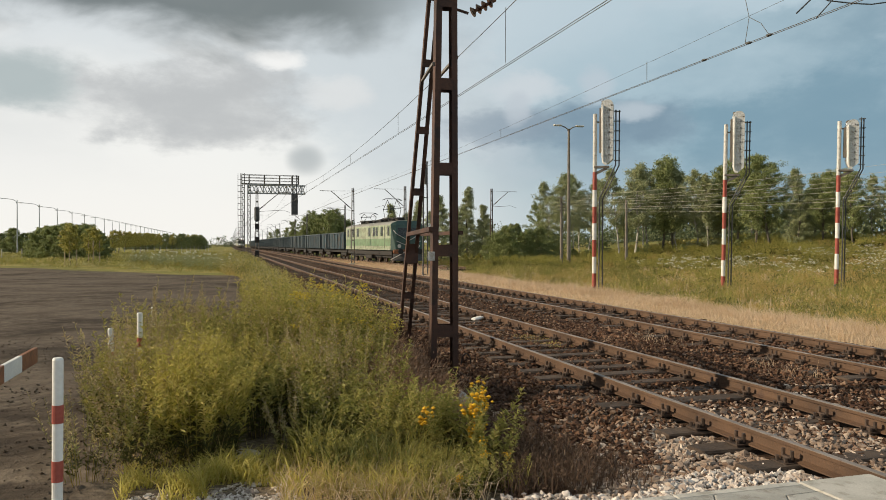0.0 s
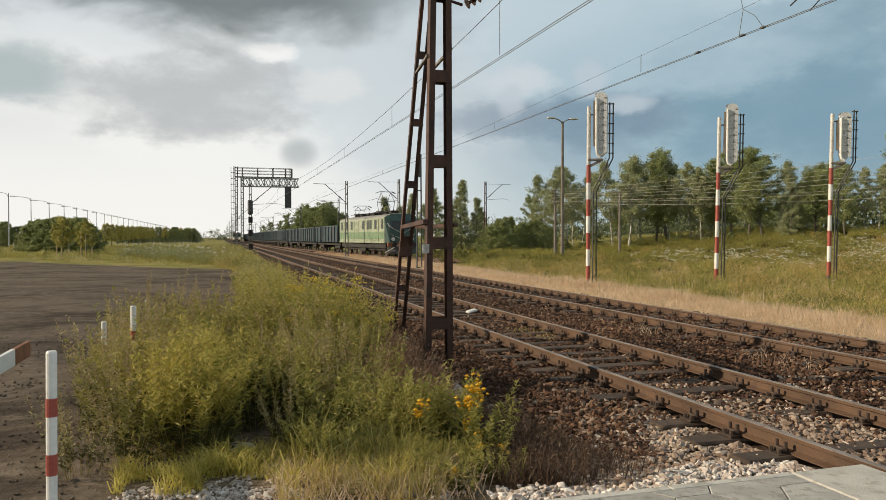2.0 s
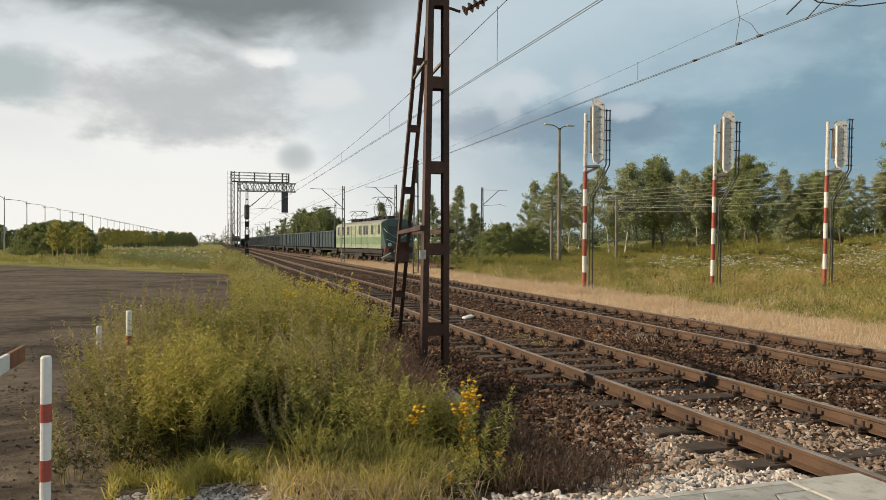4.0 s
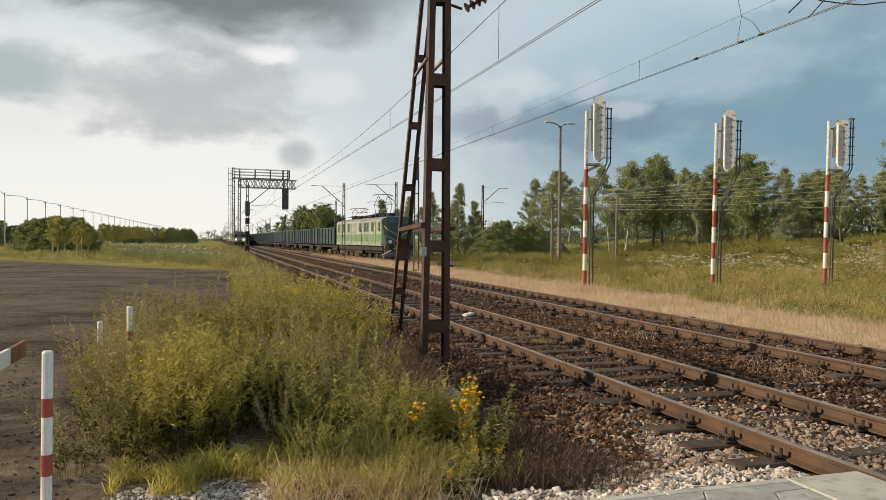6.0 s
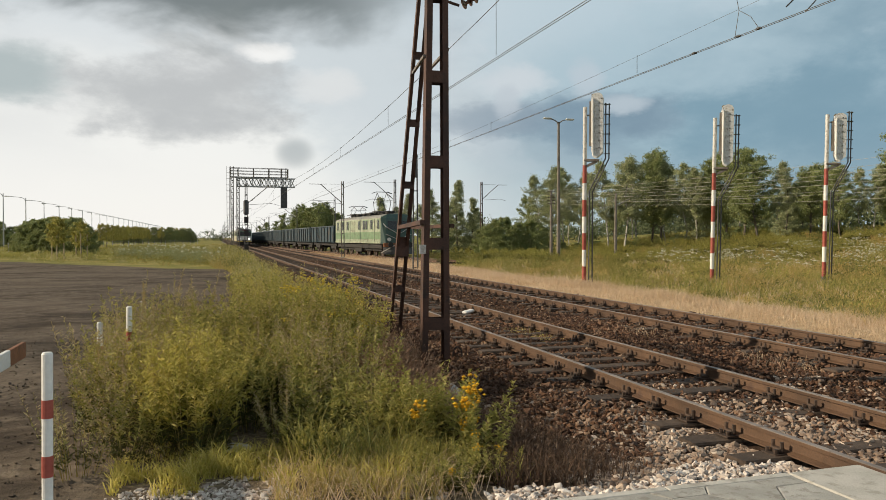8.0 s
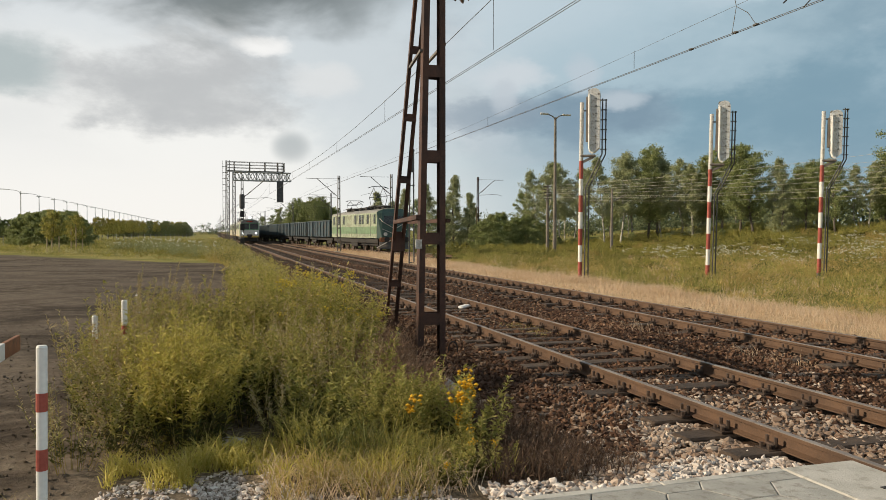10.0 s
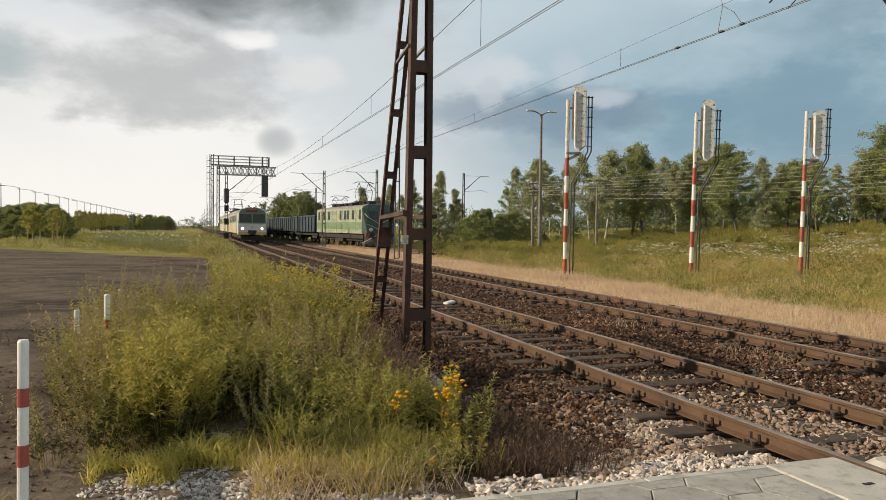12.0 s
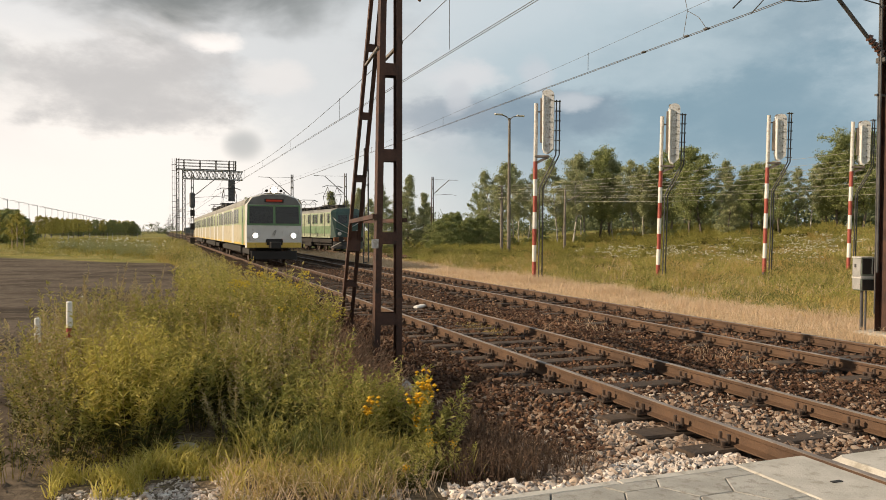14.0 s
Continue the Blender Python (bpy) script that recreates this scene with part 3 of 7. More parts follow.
def build_track(cx, label, y0, y1, near_end, rng, line=None):
    track = thing("railway_track", label, "track", "running lines", "structure", pose(0, 0, 0))
    if line is None:
        rm = rail_mesh(y0, y1)
        for s in (-1, 1):
            part("rail", rm, "", track, "rusty steel rail with a worn bright head", pose(cx + s * GAUGE, 0, 0))
    else:
        for s in (-1, 1):
            part("rail", rail_mesh(y0, y1, lambda y: line(y) + s * GAUGE), "", track, "dull rusty steel rail")
    sm, fm = SLEEPER, FASTENING
    far = Shape()
    y = y0 + 0.3
    while y < y1:
        x = cx if line is None else line(y)
        turn = rng.uniform(-1.2, 1.2)
        if 4.6 < y < near_end:
            part("sleeper", sm, "", track, at=pose(x + rng.uniform(-0.05, 0.05), y, rng.uniform(-0.022, 0.006), rng.uniform(-1.5, 1.5), rng.uniform(-0.6, 0.6), turn))
            for s in (-1, 1):
                part("fastening", fm, "", track, at=pose(x + s * GAUGE, y, 0))
        else:
            far.box(x, y, -0.225, 2.6, 0.25, 0.15)
        y += 0.60
    if far.v:
        tagged(part("distant_sleepers", far, "sleeper", track, "row of weathered sleepers"), kind="stuff")
    return track


SLEEPER, FASTENING = sleeper_mesh(), fastening_mesh()
build_track(NEAR, "near railway line with rusty rails on wooden sleepers", -30, 700, 48, random.Random(3))
build_track(FAR, "second railway line with rusty rails on wooden sleepers", -30, 700, 48, random.Random(4))
build_track(0, "siding with dull rails half buried in straw", 52, 420, 0, random.Random(5), siding)


# ---- paving at the crossing ----
def build_paving():
    bed = Shape()
    bed.prism([(-6, -0.30), (3.84, -0.30), (3.84, -0.035), (-6, -0.035)], -8, 4.28)
    pave = thing("pavement", "grey hexagonal concrete pavers with sandy joints", "pavement", kind="structure")
    part("bedding", bed, "joint", pave)
    r, rng, whole = 0.27, random.Random(8), None

    def clipped(pts, axis, most):
        """The outline, cut off at the pavement's edge."""
        out = []
        for p, q in zip(pts, pts[1:] + pts[:1]):
            if p[axis] <= most:
                out.append(p)
            if (p[axis] <= most) != (q[axis] <= most):
                f = (most - p[axis]) / (q[axis] - p[axis])
                out.append((p[0] + f * (q[0] - p[0]), p[1] + f * (q[1] - p[1])))
        return out

    for i in range(-1, 13):
        for j in range(-2, 11):
            x = 3.84 - 0.5 * r - i * 1.5 * r
            y = 4.30 - j * math.sqrt(3) * r - (i % 2) * math.sqrt(3) / 2 * r
            full = [((r - 0.004) * math.cos(math.pi / 3 * k), (r - 0.004) * math.sin(math.pi / 3 * k)) for k in range(6)]
            ring = clipped(clipped(full, 0, 3.832 - x), 1, 4.205 - y)
            if len(ring) < 3:
                continue
            n = len(ring)
            cx, cy = sum(p[0] for p in ring) / n, sum(p[1] for p in ring) / n
            top = [(px + (cx - px) * 0.03, py + (cy - py) * 0.03) for px, py in ring]
            me = whole if n == 6 and ring == full and whole else None
            if me is None:
                s = Shape().poly([(px, py, z) for z, rr in ((-0.05, ring), (-0.006, ring), (0.0, top)) for px, py in rr], [tuple(range(2 * n, 3 * n))] + [(k * n + q, k * n + (q + 1) % n, k * n + n + (q + 1) % n, k * n + n + q) for k in range(2) for q in range(n)])
                me = s.mesh("paver", "paver")
                if ring == full:
                    whole = me
            part("paver", me, "", pave, at=pose(x, y, rng.uniform(-0.003, 0.002), rng.uniform(-.25, .25), rng.uniform(-.25, .25)))
    kerb = Shape()
    for k in range(7):
        kerb.box(3.34 - k * 1.0, 4.245, -0.13, 0.992, 0.075, 0.26, bev=0.006)
    part("edging", kerb, "concrete", pave, "flush concrete edging")
    slab = Shape().box(0, 0, -0.09, 0.64, 2.98, 0.18, bev=0.012)
    slot = Shape().box(0, 0, 0.002, 0.085, 0.03, 0.006)
    sm = slab.mesh("crossing_slab", "concrete")
    for k in range(3):
        s = thing("crossing_slab", "pale concrete crossing slab beside the rail", "slab", "crossing slabs", at=pose(4.17, 2.79 - 3.0 * k, 0), data=sm)
        part("lifting_slot", slot, "black", s, at=pose(0.05, 0.95, 0))
    inner = Shape().box(0, 0, -0.09, 1.30, 2.98, 0.18, bev=0.05).mesh("crossing_slab", "concrete")
    for cx in (NEAR, FAR):
        for k in range(3):
            thing("crossing_slab", "pale concrete crossing slab between the rails", "slab", "crossing slabs", at=pose(cx, 2.74 - 3.0 * k, 0.0), data=inner)
    mid = Shape().box(0, 0, -0.09, 2.3, 2.98, 0.18, bev=0.03).mesh("crossing_slab", "concrete")
    for k in range(3):
        thing("crossing_slab", "pale concrete crossing slab between the lines", "slab", "crossing slabs", at=pose((NEAR + FAR) / 2, 2.74 - 3.0 * k, 0), data=mid)


build_paving()


# ---- masts, gantry and wires ----
def lattice_legs(a, b, w0, w1, flange, depth):
    """Two channel legs from a to b, drawn together towards the top; returns the legs' lines. The face looks along y."""
    a, b = Vector(a), Vector(b)
    return [(a + Vector((s * w0 / 2, 0, 0)), b + Vector((s * w1 / 2, 0, 0))) for s in (-1, 1)]


def channel(p, q, flange, depth, side):
    """A channel section whose web faces outwards (side -1 or 1)."""
    s = Shape()
    t = 0.009
    prof = [(0, -depth / 2), (0, depth / 2), (-side * flange, depth / 2), (-side * flange, depth / 2 - t), (-side * t, depth / 2 - t), (-side * t, -depth / 2 + t), (-side * flange, -depth / 2 + t), (-side * flange, -depth / 2)]
    n = len(prof)
    pts = [Vector(e) + Vector((x, y, 0)) for e in (p, q) for x, y in prof]
    faces = [tuple(range(n)), tuple(range(2 * n - 1, n - 1, -1))] + [((i + 1) % n, i, n + i, n + (i + 1) % n) for i in range(n)]
    return s.poly(pts, faces)


def near_mast():
    """The rusty catenary mast beside the crossing, with its raking stay."""
    base = Vector((2.645, 9.05, -0.34))
    m = thing("catenary_mast", "rusty riveted steel catenary mast with raking stay", "mast", "catenary masts", at=Matrix.Translation(base) @ pose(0, 0, 0, 0, 0.35, -4))
    top = 8.6
    for (p, q), side in zip(lattice_legs((0, 0, 0), (0, 0, top), 0.37, 0.20, 0, 0), (-1, 1)):
        part("leg", channel(p, q, 0.075, 0.17, side), "mast", m, "rusty steel channel")
    batten = lambda z: 0.37 + (0.20 - 0.37) * z / top
    for z in (0.91, 1.93, 2.97, 4.04, 5.09, 6.13, 7.17, 8.2):
        for sy in (-1, 1):
            part("batten_plate", Shape().box(0, sy * 0.082, z, batten(z) - 0.01, 0.008, 0.15), "mast", m)
    part("footing", Shape().box(0, 0, -0.05, 0.7, 0.7, 0.24, bev=0.03), "concrete", m, "concrete mast footing")
    # number plate and clamp
    part("plate", Shape().box(-0.185, -0.10, 1.86, 0.085, 0.012, 0.115, bev=0.002), "paint_grey", m, "small weathered plate")
    stay = part("stay", Shape().box(0.18, 4.3, 0.06, 0.45, 0.4, 0.16, bev=0.02), "mast", m, "raking stay of two rusty channels")
    lo, hi = Vector((0.18, 4.3, 0.12)), Vector((0.12, 0.22, 8.0))
    ends = [(lo + Vector((s * 0.115, 0, 0)), hi + Vector((s * 0.085, 0, 0))) for s in (-1, 1)]
    for (p, q), side in zip(ends, (-1, 1)):
        part("leg", channel(p, q, 0.05, 0.10, side), "mast", stay)
    for k, f in enumerate((0.03, 0.125, 0.22, 0.35, 0.47, 0.59, 0.70, 0.80)):
        c = lo.lerp(hi, f)
        tall = 0.34 if k == 2 else 0.12
        part("batten_plate", Shape().box(c.x, c.y - 0.05, c.z, 0.23 - 0.06 * f, 0.008, tall), "mast", stay)
    # angle irons that tie mast and stay together
    part("tie_bar", Shape().bar((0.07, 3.2, 2.18), (-0.19, -0.1, 2.20), 0.06, 0.06).bar((0.30, 3.2, 2.18), (0.2, -0.1, 2.16), 0.05, 0.05), "mast", m, "rusty angle-iron tie")
    part("ring", Shape().bar((0.10, 2.2, 4.56), (-0.16, -0.05, 4.30), 0.035).bar((0.30, 2.2, 4.56), (0.14, -0.05, 4.40), 0.035), "mast_far", m, "pale steel tie")
    part("cable_loop", Shape().tube([(0.27 + 0.06 * math.cos(a), -0.12, 0.52 + 0.10 * math.sin(a)) for a in np.linspace(-0.3, 3.4, 12)], 0.008, 6), "black", m, "black cable loop")
    # bracket and insulator of the pull-off
    part("insulator", Shape().tube([(0.14, 0, 5.02), (0.30, 0, 4.98)], 0.018, 6), "mast", m)
    ins = Shape()
    for k in range(4):
        c = Vector((0.36 + 0.075 * k, 0, 5.0 + 0.045 * k))
        ins.tube([c, c + Vector((0.02, 0, 0.012))], 0.07, 10, 0.045)
        ins.tube([c, c + Vector((0.075, 0, 0.045))], 0.022, 8)
    part("insulator", ins, "insulator", m, "string of brown porcelain insulator discs")
    part("arm", Shape().tube([(0.10, 0, 6.6), (2.9, 0, 7.2)], 0.03, 8).tube([(0.62, 0, 5.18), (2.7, 0, 6.9)], 0.022, 8).tube([(0.9, 0, 6.3), (2.45, 0, 5.95)], 0.018, 6), "dark_steel", m)
    return m


def line_mast(x, y, side, height=7.0, mat="mast_far", name_label="grey lattice catenary mast with a bracket arm", w=0.36, z0=-0.3):
    """A mast whose arm reaches over the line on that side (-1 or 1)."""
    m = thing("catenary_mast", name_label, "mast", "catenary masts", at=pose(x, y, z0))
    h = height - z0
    for (p, q), s in zip(lattice_legs((0, 0, 0), (0, 0, h), w, w * 0.62, 0, 0), (-1, 1)):
        part("leg", channel(p, q, 0.07, 0.15, s), mat, m)
    for k in range(8):
        z = 0.5 + k * (h - 0.8) / 7
        part("batten_plate", Shape().box(0, 0, z, w * (1 - 0.38 * z / h) - 0.01, 0.14, 0.11), mat, m)
    part("footing", Shape().box(0, 0, 0.02, 0.7, 0.7, 0.3, bev=0.03), "concrete", m)
    part("arm", Shape().tube([(side * 0.15, 0, h - 1.95), (side * 2.05, 0, h - 0.32)], 0.035, 8).tube([(side * 2.0, 0, h - 0.32), (side * 3.1, 0, h - 0.30)], 0.025, 8), mat, m)
    part("stay_wire", Shape().tube([(side * 0.1, 0, h - 0.28), (side * 2.05, 0, h - 0.30)], 0.012, 6), "wire", m)
    part("registration_arm", Shape().tube([(side * 0.15, 0, h - 2.1), (side * 2.3, 0, h - 1.95)], 0.02, 6).tube([(side * 2.2, 0, h - 1.92), (side * 3.0, 0, h - 2.15)], 0.014, 6), mat, m)
    ins = Shape()
    for k in range(5):
        a = Vector((side * (0.45 + 0.07 * k), 0, h - 1.72 + 0.06 * k))
        ins.tube([a, a + Vector((side * 0.03, 0, 0.02))], 0.07, 8, 0.05)
    part("insulator", ins, "insulator", m)
    return m


def far_mast():
    """The broad rust-brown mast beyond the second line, with its bracket and conduit."""
    m = thing("catenary_mast", "rust-brown wide-flange catenary mast with bracket arm", "mast", "catenary masts", at=pose(12.98, 10.25, -0.25))
    h = 8.6
    part("leg", Shape().prism([(-0.13, -0.137), (0.13, -0.137), (0.13, -0.123), (0.006, -0.123), (0.006, 0.123), (0.13, 0.123), (0.13, 0.137), (-0.13, 0.137), (-0.13, 0.123), (-0.006, 0.123), (-0.006, -0.123), (-0.13, -0.123)], 0, h, pose(0, 0, 0, 90, 0, 0) @ Matrix.Diagonal((1, 1, -1, 1))), "mast", m, "rust-brown rolled steel column")
    part("footing", Shape().box(0, 0, -0.10, 0.8, 0.8, 0.3, bev=0.03), "concrete", m)
    part("clamp", Shape().box(-0.05, -0.02, 5.24, 0.36, 0.32, 0.10, bev=0.01), "dark_steel", m)
    part("arm", Shape().tube([(-0.13, 0, 5.22), (-3.3, 0, 7.85)], 0.035, 8).tube([(-0.13, 0, 8.2), (-3.5, 0, 8.1)], 0.02, 8), "dark_steel", m, "dark tubular bracket")
    ins = Shape()
    for k in range(5):
        a = Vector((-0.26 - 0.075 * k, 0, 5.36 + 0.062 * k))
        ins.tube([a, a + Vector((-0.035, 0, 0.027))], 0.075, 10, 0.05)
    part("insulator", ins, "insulator", m, "brown ribbed insulator")
    part("registration_arm", Shape().tube([(-0.15, 0, 6.25), (-2.2, 0, 6.45), (-3.3, 0, 6.25), (-3.8, 0, 5.80)], 0.013, 8).tube([(-1.6, 0, 6.4), (-3.0, 0, 6.15), (-3.4, 0, 5.75)], 0.011, 8), "dark_steel", m)
    part("conduit", Shape().tube([(-0.32, -0.05, 1.2), (-0.32, -0.05, 7.5)], 0.022, 8).tube([(-0.27, 0.03, 0.4), (-0.27, 0.03, 7.5)], 0.014, 8).box(-0.26, 0, 4.56, 0.24, 0.05, 0.04).box(-0.26, 0, 7.0, 0.24, 0.05, 0.04), "dark_steel", m, "dark cable conduit")
    # cream plate paints in the sunlit stretch of the column
    part("painted_band", Shape().box(0, -0.139, 2.15, 0.262, 0.004, 0.75), "cream", m, "pale band standing in for sunlit steel")
    return m


def signal_gantry():
    """Cantilever signal bridge: lattice legs on one side, walkway and hanging signal."""
    g = thing("signal_gantry", "grey steel cantilever signal gantry with a railed walkway", "gantry", at=pose(0, 92, -0.4))
    for lx in (1.80, 2.48):
        s = Shape()
        for dx in (-0.14, 0.14):
            for dy in (-0.3, 0.3):
                s.bar((lx + dx, dy, 0), (lx + dx, dy, 9.4 if lx > 2 else 10.6), 0.09)
        for k in range(13):
            z = 0.3 + 0.72 * k
            for dy in (-0.3, 0.3):
                s.bar((lx - 0.14, dy, z), (lx + 0.14, dy, z), 0.05)
                s.bar((lx - 0.14, dy, z), (lx + 0.14, dy, z + 0.7), 0.035)
        part("leg", s, "mast_far", g, "lattice steel leg")
    b = Shape()
    z0, z1 = 8.25, 9.25
    for dy in (-0.4, 0.4):
        for z in (z0, z1):
            b.bar((2.3, dy, z), (9.2, dy, z), 0.12)
        k, x = 0, 2.4
        while x < 8.8:
            b.bar((x, dy, z0), (x + 0.45, dy, z1), 0.05)
            b.bar((x, dy, z1), (x + 0.45, dy, z0), 0.05)
            if k % 2 == 0:
                b.bar((x, dy, z0), (x, dy, z1), 0.06)
            x, k = x + 0.45, k + 1
    part("beam", b, "galv", g, "lattice cantilever beam")
    part("walkway", Shape().box(5.0, 0, 9.36, 6.7, 0.9, 0.10), "mast_far", g)
    r = Shape()
    for dy in (-0.45, 0.45):
        for z in (9.75, 10.1, 10.45):
            r.bar((1.65, dy, z), (8.35, dy, z), 0.05)
        for x in (1.65, 2.5, 4.3, 6.1, 7.6, 8.35):
            r.bar((x, dy, 9.35), (x, dy, 10.45), 0.11)
    part("handrail", r, "mast_far", g, "tubular walkway railing")
    part("signal_board", Shape().box(7.85, -0.5, 6.95, 0.78, 0.12, 2.55, bev=0.02), "dark_steel", g, "dark hanging signal backboard")
    part("hanger", Shape().box(7.62, -0.42, 9.35, 0.09, 0.09, 2.3).box(8.1, -0.42, 9.35, 0.09, 0.09, 2.3), "dark_steel", g)
    part("ladder", Shape().bar((1.5, 0, 0.1), (1.5, 0, 10.6), 0.05).bar((1.2, 0, 0.1), (1.2, 0, 10.6), 0.05), "mast_far", g)
    for k in range(14):
        part("rung", Shape().bar((1.15, 0, 0.5 + 0.72 * k), (1.66, 0, 0.5 + 0.72 * k), 0.05), "mast_far", g)


def signal_post():
    m = line_mast(2.6, 70, 1, 6.8, "mast_far", "grey catenary mast that carries a dark signal head")
    part("signal_head", Shape().box(-0.02, -0.32, 4.75, 0.46, 0.22, 1.35, bev=0.10), "dark_steel", m, "dark rounded signal head")
    for z in (1.1, 2.4, 3.6):
        part("sign_band", Shape().box(0, -0.17, z, 0.38, 0.2, 0.55), "black", m)
    return m


def wire(name, label, pts, r, group="overhead wires", mat="wire"):
    s = Shape().tube(pts, r, 5)
    return thing(name, label, "wire", group, data=s.mesh(name, mat))


def overhead(cx, contact, drop, spans, zig, thick=0.008, sag=1.0):
    """Twin contact wires, the messenger above them and its droppers."""
    for o in (-0.03, 0.03):
        wire("contact_wire", "taut grey overhead contact wire", [(cx + o + zig * (1 if k % 2 else -1), y, contact) for k, y in enumerate(spans)], 0.0065)
    pts, droppers = [], Shape()
    for a, b in zip(spans, spans[1:]):
        for k in range(12):
            f = k / 12
            pts.append((cx + zig * 0.5, a + (b - a) * f, contact + drop - sag * 4 * f * (1 - f)))
        for f in (0.08, 0.24, 0.40, 0.56, 0.72, 0.88):
            y = a + (b - a) * f
            droppers.bar((cx, y, contact), (cx, y, contact + drop - sag * 4 * f * (1 - f)), 0.009)
    wire("messenger_wire", "sagging grey messenger wire", pts, thick)
    thing("dropper", "thin vertical dropper wires", "wire", "overhead wires", data=droppers.mesh("dropper", "wire"), kind="stuff")


near_mast()
far_mast()
signal_gantry()
signal_post()
line_mast(11.4, 69.5, -1, 7.0)
line_mast(siding(69) + 2.3, 71, -1, 7.4)
for y in (130, 190, 250, 310, 370):
    line_mast(2.6, y, 1)
    line_mast(12.6 if y > 150 else 13.3, y, -1)
for y in (100, 160, 220, 300):
    line_mast(siding(y) + 3.4, y + 4, -1, 7.2)
overhead(NEAR + 0.05, 5.33, 1.4, (-51, 9.05, 70, 130, 190, 250, 310, 370, 430), 0.12)
overhead(FAR, 5.46, 0.50, (-50, 10.3, 69.5, 130, 190, 250, 310, 370, 430), 0.15, 0.0035, 0.28)
# loose jumper and clamps on the far line's wires
wire("jumper_cable", "loose drooping jumper cable", [(FAR + 0.14, 11.85, 5.47), (FAR + 0.15, 11.75, 5.95), (FAR + 0.05, 11.85, 6.7)], 0.006)
wire("jumper_cable", "loose drooping jumper cable", [(FAR + 0.14, 11.2, 5.47), (FAR + 0.17, 11.45, 5.75), (FAR + 0.15, 11.75, 5.95)], 0.006)
wire("jumper_cable", "loose drooping jumper cable", [(FAR - 0.35, 10.3, 6.2), (FAR + 0.3, 10.0, 5.72), (FAR + 0.7, 9.9, 5.68), (FAR + 1.3, 10.1, 5.78), (FAR + 2.2, 10.3, 6.0)], 0.012)
for y in (11.2, 11.75, 13.1):
    thing("wire_clamp", "small dark clamp on the contact wires", "clamp", "wire clamps", at=pose(FAR + 0.14, y, 5.465), data=Shape().box(0, 0, 0, 0.07, 0.10, 0.035, bev=0.006).mesh("wire_clamp", "dark_steel"))


def anchor_post():
    """Slim twin post of the wire tensioner beyond the second line."""
    m = thing("tension_post", "slim dark twin post with a hanging tension weight", "post", at=pose(11.5, 43.2, -0.3))
    for dx in (-0.15, 0.15):
        part("leg", Shape().tube([(dx, 0, 0), (dx * 0.7, 0, 7.0)], 0.045, 8), "dark_steel", m)
    for z in (0.15, 2.6, 4.8, 6.9):
        part("crossbar", Shape().box(0, 0, z, 0.34, 0.06, 0.06), "dark_steel", m)
    part("weight", Shape().tube([(0.0, -0.06, 5.6), (0.0, -0.06, 6.8)], 0.10, 10), "dark_steel", m, "dark stacked tension weight")
    part("foot", Shape().box(0, 0, 0.03, 0.6, 0.3, 0.10, bev=0.02), "concrete", m)


anchor_post()


